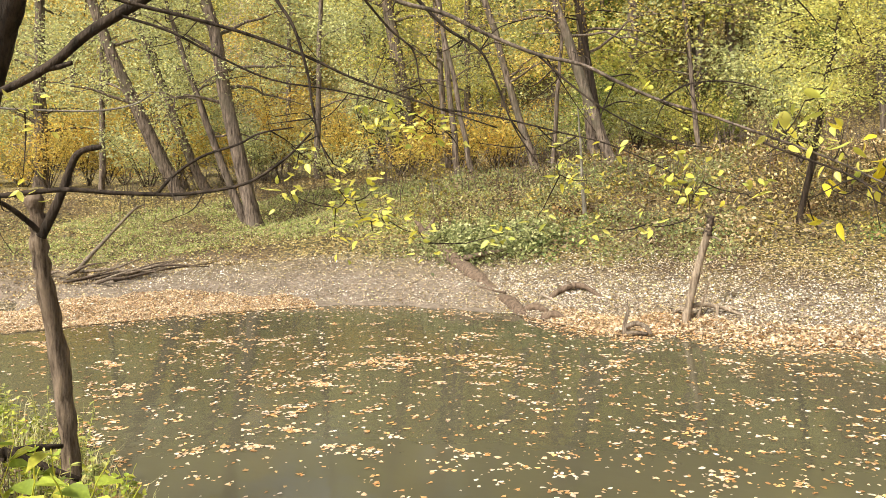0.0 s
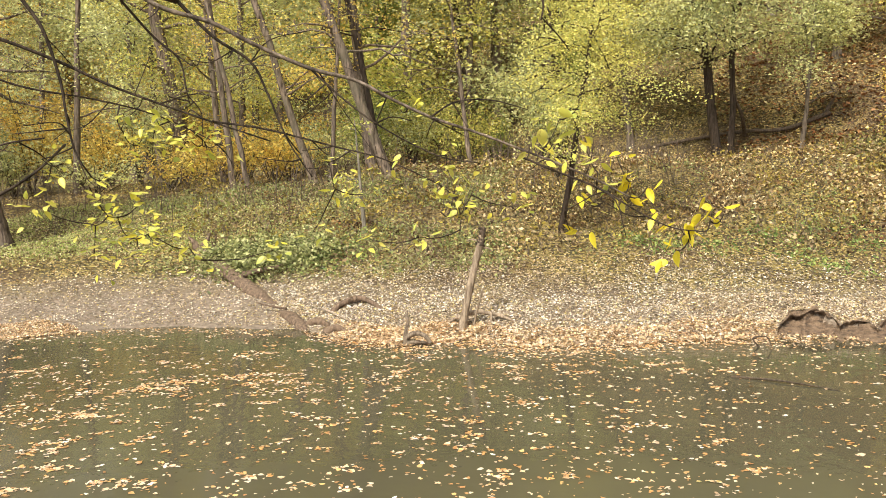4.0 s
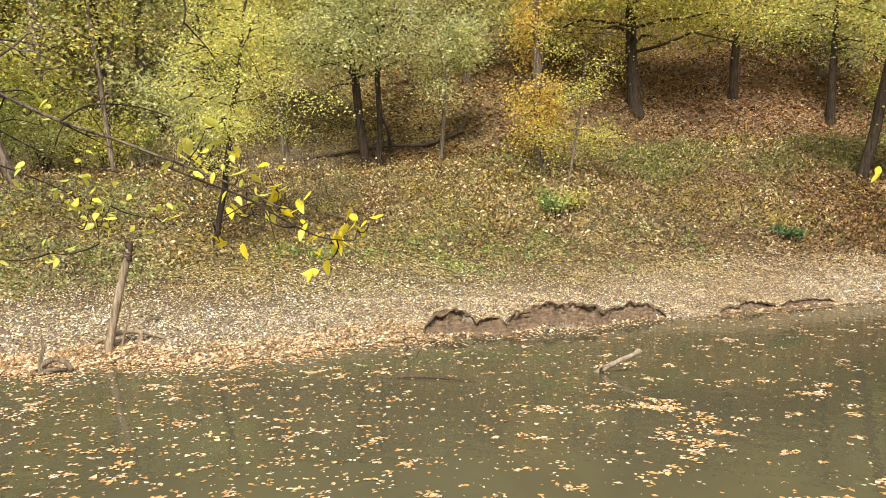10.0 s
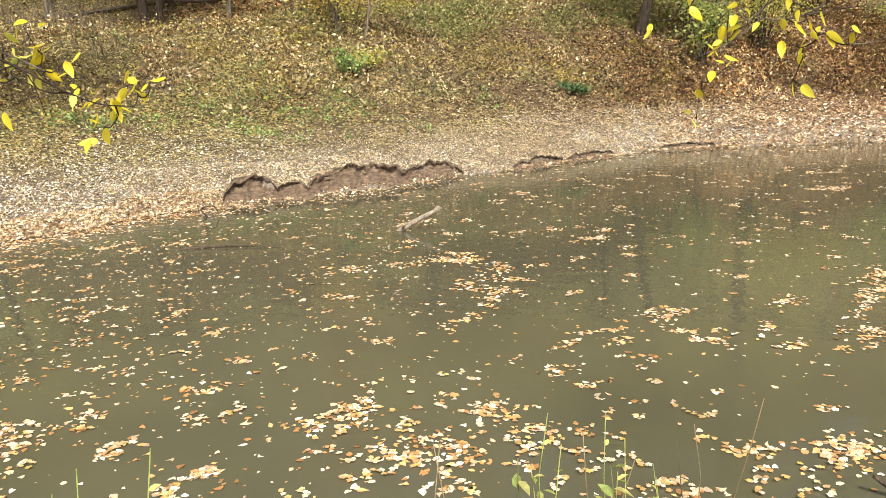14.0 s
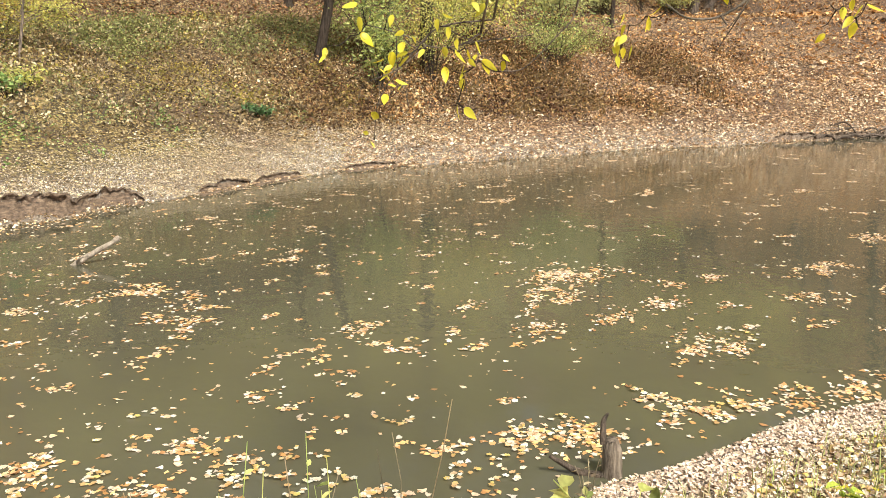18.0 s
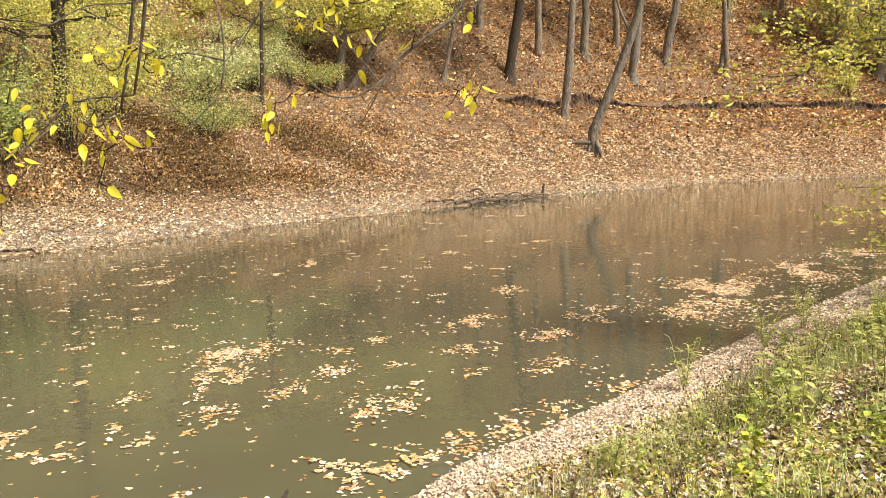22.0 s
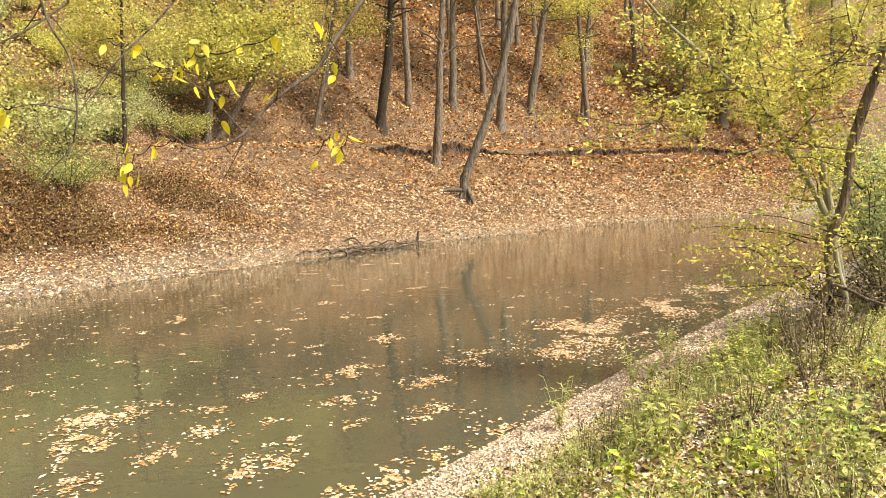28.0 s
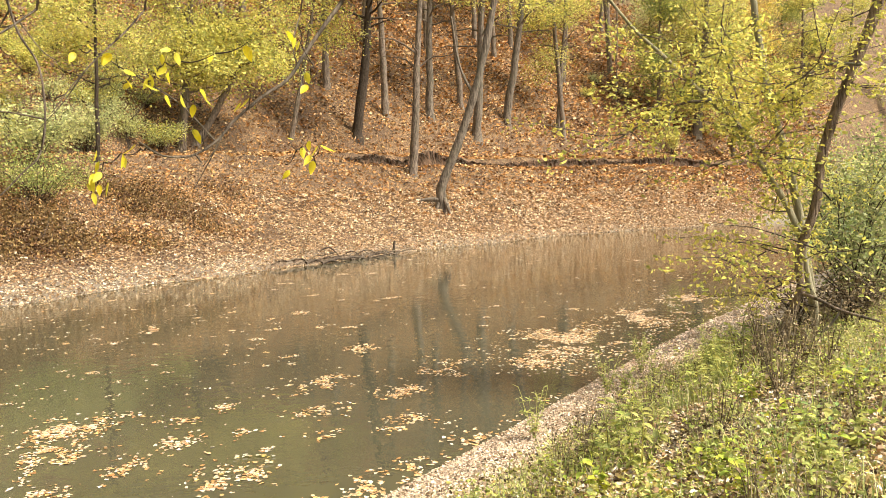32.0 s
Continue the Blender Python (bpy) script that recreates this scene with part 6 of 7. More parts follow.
def blades(name, x, y, height, mat, label, lean=.45):
    """Grass: thin blades, each a bent strip."""
    n = len(x)
    z = ground_z(x, y)
    th = RNG.uniform(0, 2 * np.pi, n)
    h = height * RNG.uniform(.4, 1.3, n)
    out = np.stack([np.cos(th), np.sin(th)], -1) * (h * RNG.uniform(.1, lean * 2, n))[:, None]
    w = .0035
    side = np.stack([-np.sin(th), np.cos(th)], -1) * w
    base = np.stack([x, y], -1)
    v = np.empty((n, 5, 3))
    v[:, 0, :2], v[:, 1, :2] = base - side, base + side
    v[:, 2, :2], v[:, 3, :2] = base + out * .35 + side * .8, base + out * .35 - side * .8
    v[:, 4, :2] = base + out
    v[:, 0, 2] = v[:, 1, 2] = z - .01
    v[:, 2, 2] = v[:, 3, 2] = z + h * .65
    v[:, 4, 2] = z + h * .95
    i = np.arange(n)[:, None] * 5
    f = np.concatenate([i + [[0, 1, 2]], i + [[0, 2, 3]], i + [[3, 2, 4]]])
    return tagged(link(name, mesh_from(name, v.reshape(-1, 3), f), mat), label, "grass", kind="stuff")


def herb(name, height, spread, stems, per, leaf, mat, label, slim=.5, bark=None, group=""):
    """A weed: several upright stems with leaves up their length."""
    root = thing(name, 0, 0, 0, label, "weed", group)
    tw, places, along = [], [], []
    for i in range(stems):
        a = RNG.uniform(0, 2 * np.pi)
        top = np.array([np.cos(a) * spread * RNG.uniform(.2, 1), np.sin(a) * spread * RNG.uniform(.2, 1), height * RNG.uniform(.55, 1)])
        l = bend((RNG.normal(0, .015), RNG.normal(0, .015), -.03), top, 7, -.03, .02)
        tw.append((l, np.linspace(.005, .002, 7)))
        for q in range(per):
            k = RNG.uniform(.15, 1) * 6
            j = min(int(k), 5)
            places.append(l[j] + (l[j + 1] - l[j]) * (k - j))
            b = RNG.uniform(0, 2 * np.pi)
            along.append((np.cos(b), np.sin(b), RNG.uniform(-.5, .5)))
    tagged(part("stalk", tubes_mesh("stalk", tw, 4, 0), bark or mat, root), kind="stuff")
    n = len(places)
    me = leaf_mesh("foliage", np.array(places), np.array(along), leaf * RNG.uniform(.5, 1.2, n), np.tile([0., 0., 1.], (n, 1)) + RNG.normal(0, .3, (n, 3)), slim, .2, True)
    tagged(part("foliage", me, mat, root), kind="stuff")
    return root


M_BROADWEED = leaf_material("broad_green_weed_leaves", [(.30, .38, .11), (.40, .47, .14), (.24, .32, .10), (.52, .54, .18)], None, .4, .5)


def plant_herbs():
    kinds = [herb("weed", .55, .22, 7, 13, .085, M_NEARWEED, "leafy green weed on the near bank", .5, group="weeds of the near bank"),
             herb("weed", .36, .22, 5, 5, .11, M_LIME, "broad-leaved yellow-green weed on the near bank", .75, group="weeds of the near bank"),
             herb("weed", .55, .2, 9, 8, .05, M_DRYHERB, "withered brown weed stalks on the near bank", .5, group="weeds of the near bank"),
             herb("weed", .32, .25, 8, 9, .07, M_NEARWEED, "low green weed with rounded leaves", .85, group="weeds of the near bank"),
             herb("weed", .7, .25, 8, 18, .08, M_NEARWEED, "tall narrow-leaved green weed by the water", .28, group="weeds of the near bank"),
             herb("weed", .36, .2, 5, 4, .095, M_BROADWEED, "green weed with large oval leaves on the near bank", .62, group="weeds of the near bank")]
    # the makers of the copies stand in the bank's growth themselves
    homes = [(11.3, -1.4), (6.4, -.6), (9.0, -.7), (5.2, .2), (12.4, -2.0), (6.3, -2.0)]
    for k, (hx, hy) in zip(kinds, homes):
        k.location = (hx, hy, gz(hx, hy))
    x, y = near_places(9000, 60, 112, 3.2, 15, 1.25, 7)
    want = 115
    for i in range(want):
        d = float(near_distance(x[i:i + 1], y[i:i + 1])[0])
        p = [.22, .10, .42, .2, .06] if d < 2.6 else [.25, .12, .35, .28, 0]
        k = int(RNG.choice(5, p=p))
        s = RNG.uniform(.45, .9)
        c = copy_thing(kinds[k], pose(x[i], y[i], gz(x[i], y[i]), 0, 0, RNG.uniform(0, 360)))
        c.scale = (s, s, s * RNG.uniform(.8, 1.15))
    for hx, hy, k in ((-4.15, 3.6, 2.0), (-4.0, 3.7, 1.8), (-3.85, 3.75, 1.6), (-4.35, 3.45, 1.7), (-4.6, 3.35, 1.5)):
        c = copy_thing(kinds[1], pose(hx, hy, gz(hx, hy), 0, 0, hx * 170))
        c.scale = (k, k, k * 1.1)
    x, y = near_places(3000, -68, -40, 4.5, 11, .1, 4)
    for i in range(46):
        k = int(RNG.choice(5, p=[.3, .3, .15, .15, .1]))
        c = copy_thing(kinds[k], pose(x[i], y[i], gz(x[i], y[i]), 0, 0, RNG.uniform(0, 360)))
    # nettles and dry stalks below the camera's stand
    nettle = herb("nettle", 1.75, .2, 7, 10, .085, M_NEARWEED, "tall leafy nettle clump on the near bank", .55, group="nettles of the near bank")
    nettle.location = (.32, 2.42, gz(.32, 2.42))
    for hx, hy, k in ((.05, 2.45, .95), (.2, 2.35, 1.0), (1.72, 2.25, .9), (1.95, 2.05, .88), (2.3, 2.2, .75)):
        c = copy_thing(nettle, pose(hx, hy, gz(hx, hy), 0, 0, hx * 200))
        c.scale = (k, k, k)
    stalk = herb("dry_stalk", 1.5, .25, 4, 2, .04, M_DRYHERB, "thin dry stalks on the near bank", .5, group="dry stalks of the near bank")
    stalk.location = (1.5, 2.35, gz(1.5, 2.35))
    for hx, hy in ((1.15, 2.4), (2.6, 2.3), (2.05, 2.3)):
        copy_thing(stalk, pose(hx, hy, gz(hx, hy), 0, 0, hx * 200))
    # tall weeds standing at the water's edge
    below = [(3.62, 2.15, 1, .85), (3.73, 1.95, 0, 1.0), (3.47, 2.38, 1, .8), (3.81, 1.79, 3, 1.9), (3.15, 2.55, 0, 1.2), (4.2, 2.2, 2, 1.1), (3.3, 2.2, 2, 1.2), (2.4, 2.45, 3, 1.6), (2.7, 2.5, 0, 1.1),
              (0.35, 2.35, 1, 1.5), (0.6, 2.45, 0, 1.2), (0.1, 2.4, 3, 1.6), (0.85, 2.4, 1, 1.3), (0.2, 2.5, 0, 1.1), (11.3, -2.4, 4, .95), (10.7, -2.2, 4, 1.0), (11.0, -2.5, 0, 1.0), (9.3, -2.0, 0, .9)]
    beside = [(12.2, -2.9, 0, 1.0), (10.2, -2.4, 0, 1.0), (9.7, -2.4, 4, 1.1), (6.3, -1.6, 1, 0.7), (6.9, -2.3, 1, 0.9), (6.0, -2.2, 1, 0.8), (5.9, -1.5, 1, 0.6), (7.7, -3.0, 1, 1.0), (6.6, -1.0, 0, 1.2),
              (7.4, -1.2, 4, 1.1), (8.0, -0.9, 0, 1.2), (7.0, -1.7, 2, 1.2), (8.4, -2.6, 2, 1.4), (10.2, -3.0, 2, 1.6), (11, -3.2, 2, 1.7), (9.4, -3.1, 2, 1.5), (11.8, -3.4, 2, 1.7), (12.4, -3.3, 0, 1.6)]
    broad = [(5.8, -2.15, 5, .8), (6.6, -2.4, 5, .9), (7.1, -2.4, 5, .8), (8.0, -3.2, 5, 1.0), (6.2, -2.5, 3, 1.1), (7.0, -.95, 3, 1.0), (8.9, -3.7, 5, .9)]
    tall = [(13.6, -3.05, 4, 1.0), (13.2, -3.15, 0, 1.05), (12.6, -2.95, 4, .95), (12.1, -2.8, 0, 1.1), (11.2, -2.7, 0, 1.1), (14.9, -2.15, 4, .8)]
    brown = [(9.2, -1.2, 2, 1.0), (8.7, -1.0, 2, .9), (8.2, -.7, 2, .9), (9.8, -1.5, 2, 1.1), (10.4, -1.7, 2, 1.1), (7.7, -.6, 2, .8), (9.5, -.9, 2, .8), (10.9, -3.5, 2, 1.4), (11.5, -3.7, 2, 1.5), (10.2, -3.5, 2, 1.3), (9.6, -3.5, 2, 1.2), (12.2, -4.3, 2, 1.5), (11.2, -3.0, 2, 1.3)]
    for hx, hy, k, s in below + beside + broad + tall + brown:
        c = copy_thing(kinds[k], pose(hx, hy, gz(hx, hy), 0, 0, hx * 140))
        c.scale = (s, s, s)
    for hx, hy in ((11.9, -1.25), (9.9, -.2), (13.6, -2.0)):
        copy_thing(kinds[4], pose(hx, hy, gz(hx, hy), 0, 0, hx * 90))


build_near_litter()
gx, gy = near_places(60000, 60, 116, 2.8, 16, 1.2, 8)
thick = soft_noise(gx, gy, .9, 31) > .05
blades("near_grass", gx[thick][:6000], gy[thick][:6000], .26, M_GRASS, "green grass tufts on the near bank")
gx, gy = near_places(60000, -180, 180, .5, 9, .6, 9)
thick = soft_noise(gx, gy, 1.1, 33) > .1
blades("path_grass", gx[thick][:6000], gy[thick][:6000], .22, M_GRASS, "thin grass tufts along the near bank")
gx, gy = near_places(30000, -70, -38, 4, 12, .0, 4)
blades("upstream_grass", gx[:6000], gy[:6000], .3, M_DRYGRASS, "long green grass on the near bank upstream")
plant_herbs()


def near_growth(name, clumps, per, size, height, mat, label, n0, wide=.12, slim=.6, seed=41, cut=-.1, az=(60, 114), r=(2.8, 15)):
    """Low mixed growth on the near bank, as one sheet of small leaves."""
    x, y = near_places(clumps * 8, az[0], az[1], r[0], r[1], n0, 8)
    keep = soft_noise(x, y, .8, seed) > cut
    x, y = x[keep][:clumps], y[keep][:clumps]
    n = len(x) * per
    cx, cy = np.repeat(x, per) + RNG.normal(0, wide, n), np.repeat(y, per) + RNG.normal(0, wide, n)
    tall = np.repeat(RNG.uniform(.4, 1.3, len(x)), per)
    z = ground_z(cx, cy) + RNG.uniform(0, 1, n) ** 1.3 * height * tall + .015
    along = RNG.normal(size=(n, 3)) * [1, 1, .5] + [0, 0, .25]
    me = leaf_mesh(name, np.stack([cx, cy, z], -1), along, size * RNG.uniform(.5, 1.3, n), None, slim, .2, True)
    return tagged(link(name, me, mat), label, "herbs", kind="stuff")


near_growth("near_green_herbs", 190, 24, .045, .24, M_NEARWEED, "small-leaved green herbs on the near bank", 1.1, seed=51, cut=.12, r=(5.5, 15))
near_growth("near_low_herbs", 300, 26, .04, .15, M_NEARWEED, "low small-leaved green herbs on the near bank", 1.25, seed=55, cut=-.05, az=(76, 112), r=(3, 10), wide=.14)
near_growth("near_lime_herbs", 130, 9, .065, .2, M_LIME, "yellow-green herbs on the near bank", 1.3, seed=43, cut=.1)
near_growth("near_dry_herbs", 560, 16, .035, .32, M_DRYHERB, "withered brown seed stalks on the near bank", .9, seed=45, cut=-.05, wide=.09)
near_growth("upstream_herbs", 260, 20, .06, .3, M_LIME, "yellow-green herbs on the near bank upstream", .2, seed=47, cut=-.4, az=(-66, -40), r=(4.5, 11))


def build_stump():
    root = thing("stump", 5.25, 2.6, -.06, "short cracked grey tree stump at the water's edge", "stump")
    p = np.array([(0, 0, -.1), (0, 0, .03), (.005, 0, .12), (.01, .005, .26), (.0, .01, .35)])
    me = tubes_mesh("body", [(p, [.12, .085, .07, .066, .05])], 16, .2)
    part("body", me, M_WOOD, root)
    q = spline([(-.02, .06, .3), (0, .08, .4), (.04, .1, .46), (.1, .1, .5)], 4)
    part("splinter", tubes_mesh("splinter", [(q, np.linspace(.03, .012, len(q)))], 6, .1), M_WOOD_DARK, root)
    q = spline([(-.05, .05, .05), (-.14, .2, .08), (-.3, .36, .22)], 4)
    part("root_spur", tubes_mesh("root_spur", [(q, np.linspace(.045, .015, len(q)))], 6, .1), M_WOOD_DARK, root)


build_stump()


M_BARK_STEM = bark_material("flaking_brown_bark", (.05, .034, .023), (.34, .25, .175), (.14, .095, .062), 10)


def build_dead_stem():
    bx, by = -5.3, 4.68
    root = thing("dead_tree", bx, by, gz(bx, by) - .1, "bare broken-off dead stem on the near bank", "tree")
    b = np.array([bx, by, gz(bx, by) - .1])
    p = spline(DEAD_STEM, 5)
    p = np.concatenate([[p[0] - [0, 0, .4]], p]) - b
    part("stem", tubes_mesh("stem", [(p, np.linspace(.07, .056, len(p)) * (1 + .1 * np.sin(np.arange(len(p)) * 2.1) + RNG.normal(0, .06, len(p))))], 14, .2), M_BARK_STEM, root)
    for line, r0, r1 in ((DEAD_ARM, .04, .02), (DEAD_ARM_B, .025, .015)):
        q = spline(line, 5) - b
        part("branch", tubes_mesh("branch", [(q, np.linspace(r0, r1, len(q)))], 7, .1), M_BARK_DARK, root)
    for line in (DEAD_FALLEN, DEAD_FALLEN_B):
        log("fallen_branch", line, .045, .02, M_BARK_DARK, "dead branch lying in the grass of the near bank", "branch", sides=6)


build_dead_stem()


# ---- boughs that hang over the camera's view ----
def ovate_leaf(name, length, width, curl):
    """One broad pointed leaf with a midrib fold and a drooping tip, hanging from its stalk at the origin."""
    rows = [(0, .05), (.08, .6), (.24, .97), (.44, 1.0), (.64, .78), (.82, .44), (.93, .16), (1, .01)]
    v, f = [], []
    for s, w in rows:
        z, bow = -s * length, curl * s * s * length
        half = w * width / 2
        v += [(-half, bow + .18 * half, z), (0, bow - .10 * half, z), (half, bow + .18 * half, z)]
    for i in range(len(rows) - 1):
        a = i * 3
        f += [(a, a + 1, a + 4, a + 3), (a + 1, a + 2, a + 5, a + 4)]
    me = mesh_from(name, v, f)
    me.polygons.foreach_set("use_smooth", np.ones(len(me.polygons), bool))
    return me


def single_leaf_material(name, colours):
    """Fresh thin leaves, each object its own tone, with darker veins and small brown spots."""
    m, n, l = material(name)
    info = n.new("ShaderNodeObjectInfo")
    pick = ramp(n, even(*colours))
    l.new(info.outputs["Random"], pick.inputs[0])
    coord = n.new("ShaderNodeTexCoord")
    spots = n.new("ShaderNodeTexNoise")
    spots.inputs["Scale"].default_value, spots.inputs["Detail"].default_value = 60, 4
    l.new(coord.outputs["Object"], spots.inputs["Vector"])
    f = ramp(n, [(.62, (0, 0, 0)), (.74, (.6, .6, .6))])
    l.new(spots.outputs["Fac"], f.inputs[0])
    mix = n.new("ShaderNodeMix")
    mix.data_type = "RGBA"
    l.new(f.outputs[0], mix.inputs[0])
    l.new(pick.outputs[0], mix.inputs[6])
    mix.inputs[7].default_value = (.30, .20, .05, 1)
    b = n["Principled BSDF"]
    b.inputs["Roughness"].default_value = .45
    l.new(mix.outputs[2], b.inputs["Base Color"])
    tr = n.new("ShaderNodeBsdfTranslucent")
    l.new(mix.outputs[2], tr.inputs["Color"])
    mx = n.new("ShaderNodeMixShader")
    mx.inputs[0].default_value = .45
    l.new(b.outputs[0], mx.inputs[1])
    l.new(tr.outputs[0], mx.inputs[2])
    l.new(mx.outputs[0], n["Material Output"].inputs["Surface"])
    return m


M_SPRAY = single_leaf_material("clear_yellow_leaf", [(.86, .70, .03), (.80, .62, .03), (.74, .66, .06), (.88, .74, .06)])
M_SPRAY_LIME = single_leaf_material("lime_yellow_leaf", [(.60, .60, .11), (.78, .70, .12), (.48, .54, .11), (.84, .72, .08), (.74, .68, .16)])


class Overhang:
    """A tree whose boughs reach into the view: limbs, twigs and single leaves are its parts."""

    def __init__(self, x, y, label):
        self.base = np.array([x, y, gz(x, y) - .1])
        self.root = thing("overhanging_tree", *self.base, label, "tree")
        self.points = []

    def limb(self, pts, r0, r1, mat, name="bough", n=6, sides=7, wob=.0):
        p = spline(pts, n)
        if wob:
            p[1:-1] += RNG.normal(0, wob, (len(p) - 2, 3))
        part(name, tubes_mesh(name, [(p - self.base, np.linspace(r0, r1, len(p)))], sides, .05), mat, self.root)
        self.points += list(p)

    def side_twigs(self, pts, count, length, mat):
        p = spline(pts, 6)
        for i in range(max(1, int(count * .7))):
            a = p[RNG.integers(2, len(p) - 1)]
            e = a + RNG.normal(size=3) * [length, length, length * .7] + [0, 0, -.08]
            self.limb([a, (a + e) / 2 + RNG.normal(0, .03, 3), e], .0045, .0018, mat, "twig", 4, 4)

    def leaves(self, places, meshes, each, scatter, droop=28, lean=27):
        left = [np.array(c) for c in places]
        while left:
            # the spray nearest to the wood grows first, so that twigs fork from twigs
            pts = np.array(self.points)
            near = [float(np.linalg.norm(pts - c, axis=1).min()) for c in left]
            c = left.pop(int(np.argmin(near)))
            a = pts[int(np.argmin(np.linalg.norm(pts - c, axis=1)))]
            line = bend(a, c + [0, 0, .03], 5, .02, .025)
            self.points += list(line[1:])
            twig = part("twig", tubes_mesh("twig", [(line - self.base, np.linspace(.004, .002, 5))], 4, 0), M_BARK_DARK, self.root)
            for q in range(int(RNG.integers(each[0], each[1] + 1))):
                ob = new("leaf", meshes[int(RNG.integers(0, len(meshes)))])
                ob.parent = twig
                off = RNG.normal(size=3) * scatter
                ob.location = Vector(c - self.base + off + [0, 0, .03])
                ob.rotation_euler = (radians(RNG.normal(lean, droop)), radians(RNG.normal(0, droop)), radians(RNG.uniform(0, 360)))
                s = RNG.uniform(.7, 1.2)
                ob.scale = (s, s, s)


def build_overhang():
    broad = [ovate_leaf("leaf_blade", .076, .037, c) for c in (.1, -.15, .35)]
    slim = [ovate_leaf("leaf_blade", .055, .027, c) for c in (.1, -.2, .3)]
    for me in broad:
        me.materials.append(M_SPRAY)
    tips = [ovate_leaf("leaf_blade", .08, .046, c) for c in (.2, -.25, .5)]
    for me in slim + tips:
        me.materials.append(M_SPRAY_LIME)
    up = Overhang(BOUGH_TRUNK[0][0] - .25, BOUGH_TRUNK[0][1] - .3, "dark-barked tree whose bare boughs hang over the river")
    start = (up.base[0], up.base[1], up.base[2])
    up.limb([start] + BOUGH_TRUNK, .085, .07, M_BARK_DARK, "trunk", 6, 10)
    over = [BOUGH_TRUNK[-1], BOUGH_THICK[0], tuple(np.array(BOUGH_HANG[0]) + [0, 0, .05]), BOUGH_CURL[0], BOUGH_MAIN[0], BOUGH_DOWN[0]]
    up.limb(over, .06, .02, M_BARK_DARK)
    up.limb(BOUGH_THICK, .035, .018, M_BARK_DARK)
    up.limb(BOUGH_STUB, .02, .012, M_BARK_DARK, "stub")
    up.limb(BOUGH_PALE, .006, .004, M_BARK_PALE, "twig")
    for pts, r0, r1, tw in ((BOUGH_LONG, .012, .004, 12), (BOUGH_LOW, .008, .003, 8), (BOUGH_FLAT, .017, .006, 8), (BOUGH_FORK, .01, .004, 5), (BOUGH_HANG, .011, .004, 10),
                            (BOUGH_MAIN, .013, .004, 18), (BOUGH_CURL, .007, .003, 5), (BOUGH_DOWN, .010, .003, 12), (BOUGH_TWIG, .006, .0025, 6), (BOUGH_SIDE, .005, .0025, 4),
                            (BOUGH_DIP, .006, .0025, 9), (BOUGH_TIP, .006, .0025, 6), (BOUGH_TIPB, .006, .004, 1)):
        up.limb(pts, r0, r1, M_BARK_DARK if pts is not BOUGH_MAIN else M_BARK)
        up.side_twigs(pts, tw, .15, M_BARK_DARK)
    up.leaves(LIME_TIP[:11], broad, (2, 5), .04, 30, 30)
    up.leaves(LIME_TIP[11:], tips, (2, 4), .04, 30, 35)
    up.leaves(LIME_UP, slim, (8, 14), .05, 22, 75)
    up.leaves(LIME_MAIN, slim, (5, 8), .045, 25, 65)
    down = Overhang(1.4, -2.4, "near-bank tree with clear yellow leaves on thin drooping boughs")
    b = down.base
    down.limb([b, b + [.05, .05, 2], b + [.1, .15, 4.2], b + [.2, .4, 6.2]], .14, .08, M_BARK, "trunk", 5, 10)
    crown = b + [.2, .4, 6.0]
    for top, r1 in ((SPRAY_A[0], .012), (SPRAY_C[0], .006), (SPRAY_H[0], .006), (SPRAY_F[0], .004), (SPRAY_D[0], .005), (SPRAY_B[0], .006), (SPRAY_G[0], .006)):
        t = np.array(top)
        high = t + [0, 0, 1.3] + (crown - t) * [.12, .12, 0]
        down.limb([crown, (crown + high) / 2 + [0, 0, .3], high, t], .035, r1, M_BARK)
    for pts, r0, r1, tw in ((SPRAY_A, .012, .004, 5), (SPRAY_A2, .005, .002, 1), (SPRAY_B, .006, .0025, 5), (SPRAY_C, .006, .003, 5), (SPRAY_D, .005, .0025, 3), (SPRAY_E, .0045, .002, 3),
                            (SPRAY_F, .0035, .0018, 2), (SPRAY_G, .005, .002, 4), (SPRAY_H, .005, .002, 4)):
        down.limb(pts, r0, r1, M_BARK)
        down.side_twigs(pts, tw, .16, M_BARK)
    down.leaves(DANGLE_RIGHT + DANGLE_MID + DANGLE_LEFT, broad, (1, 3), .026, 26, 25)


build_overhang()


# ---- the many-stemmed tree downstream on the near bank ----
M_BARK_OLIVE = bark_material("smooth_olive_bark", (.17, .15, .09), (.33, .29, .19), (.24, .22, .12), 3)


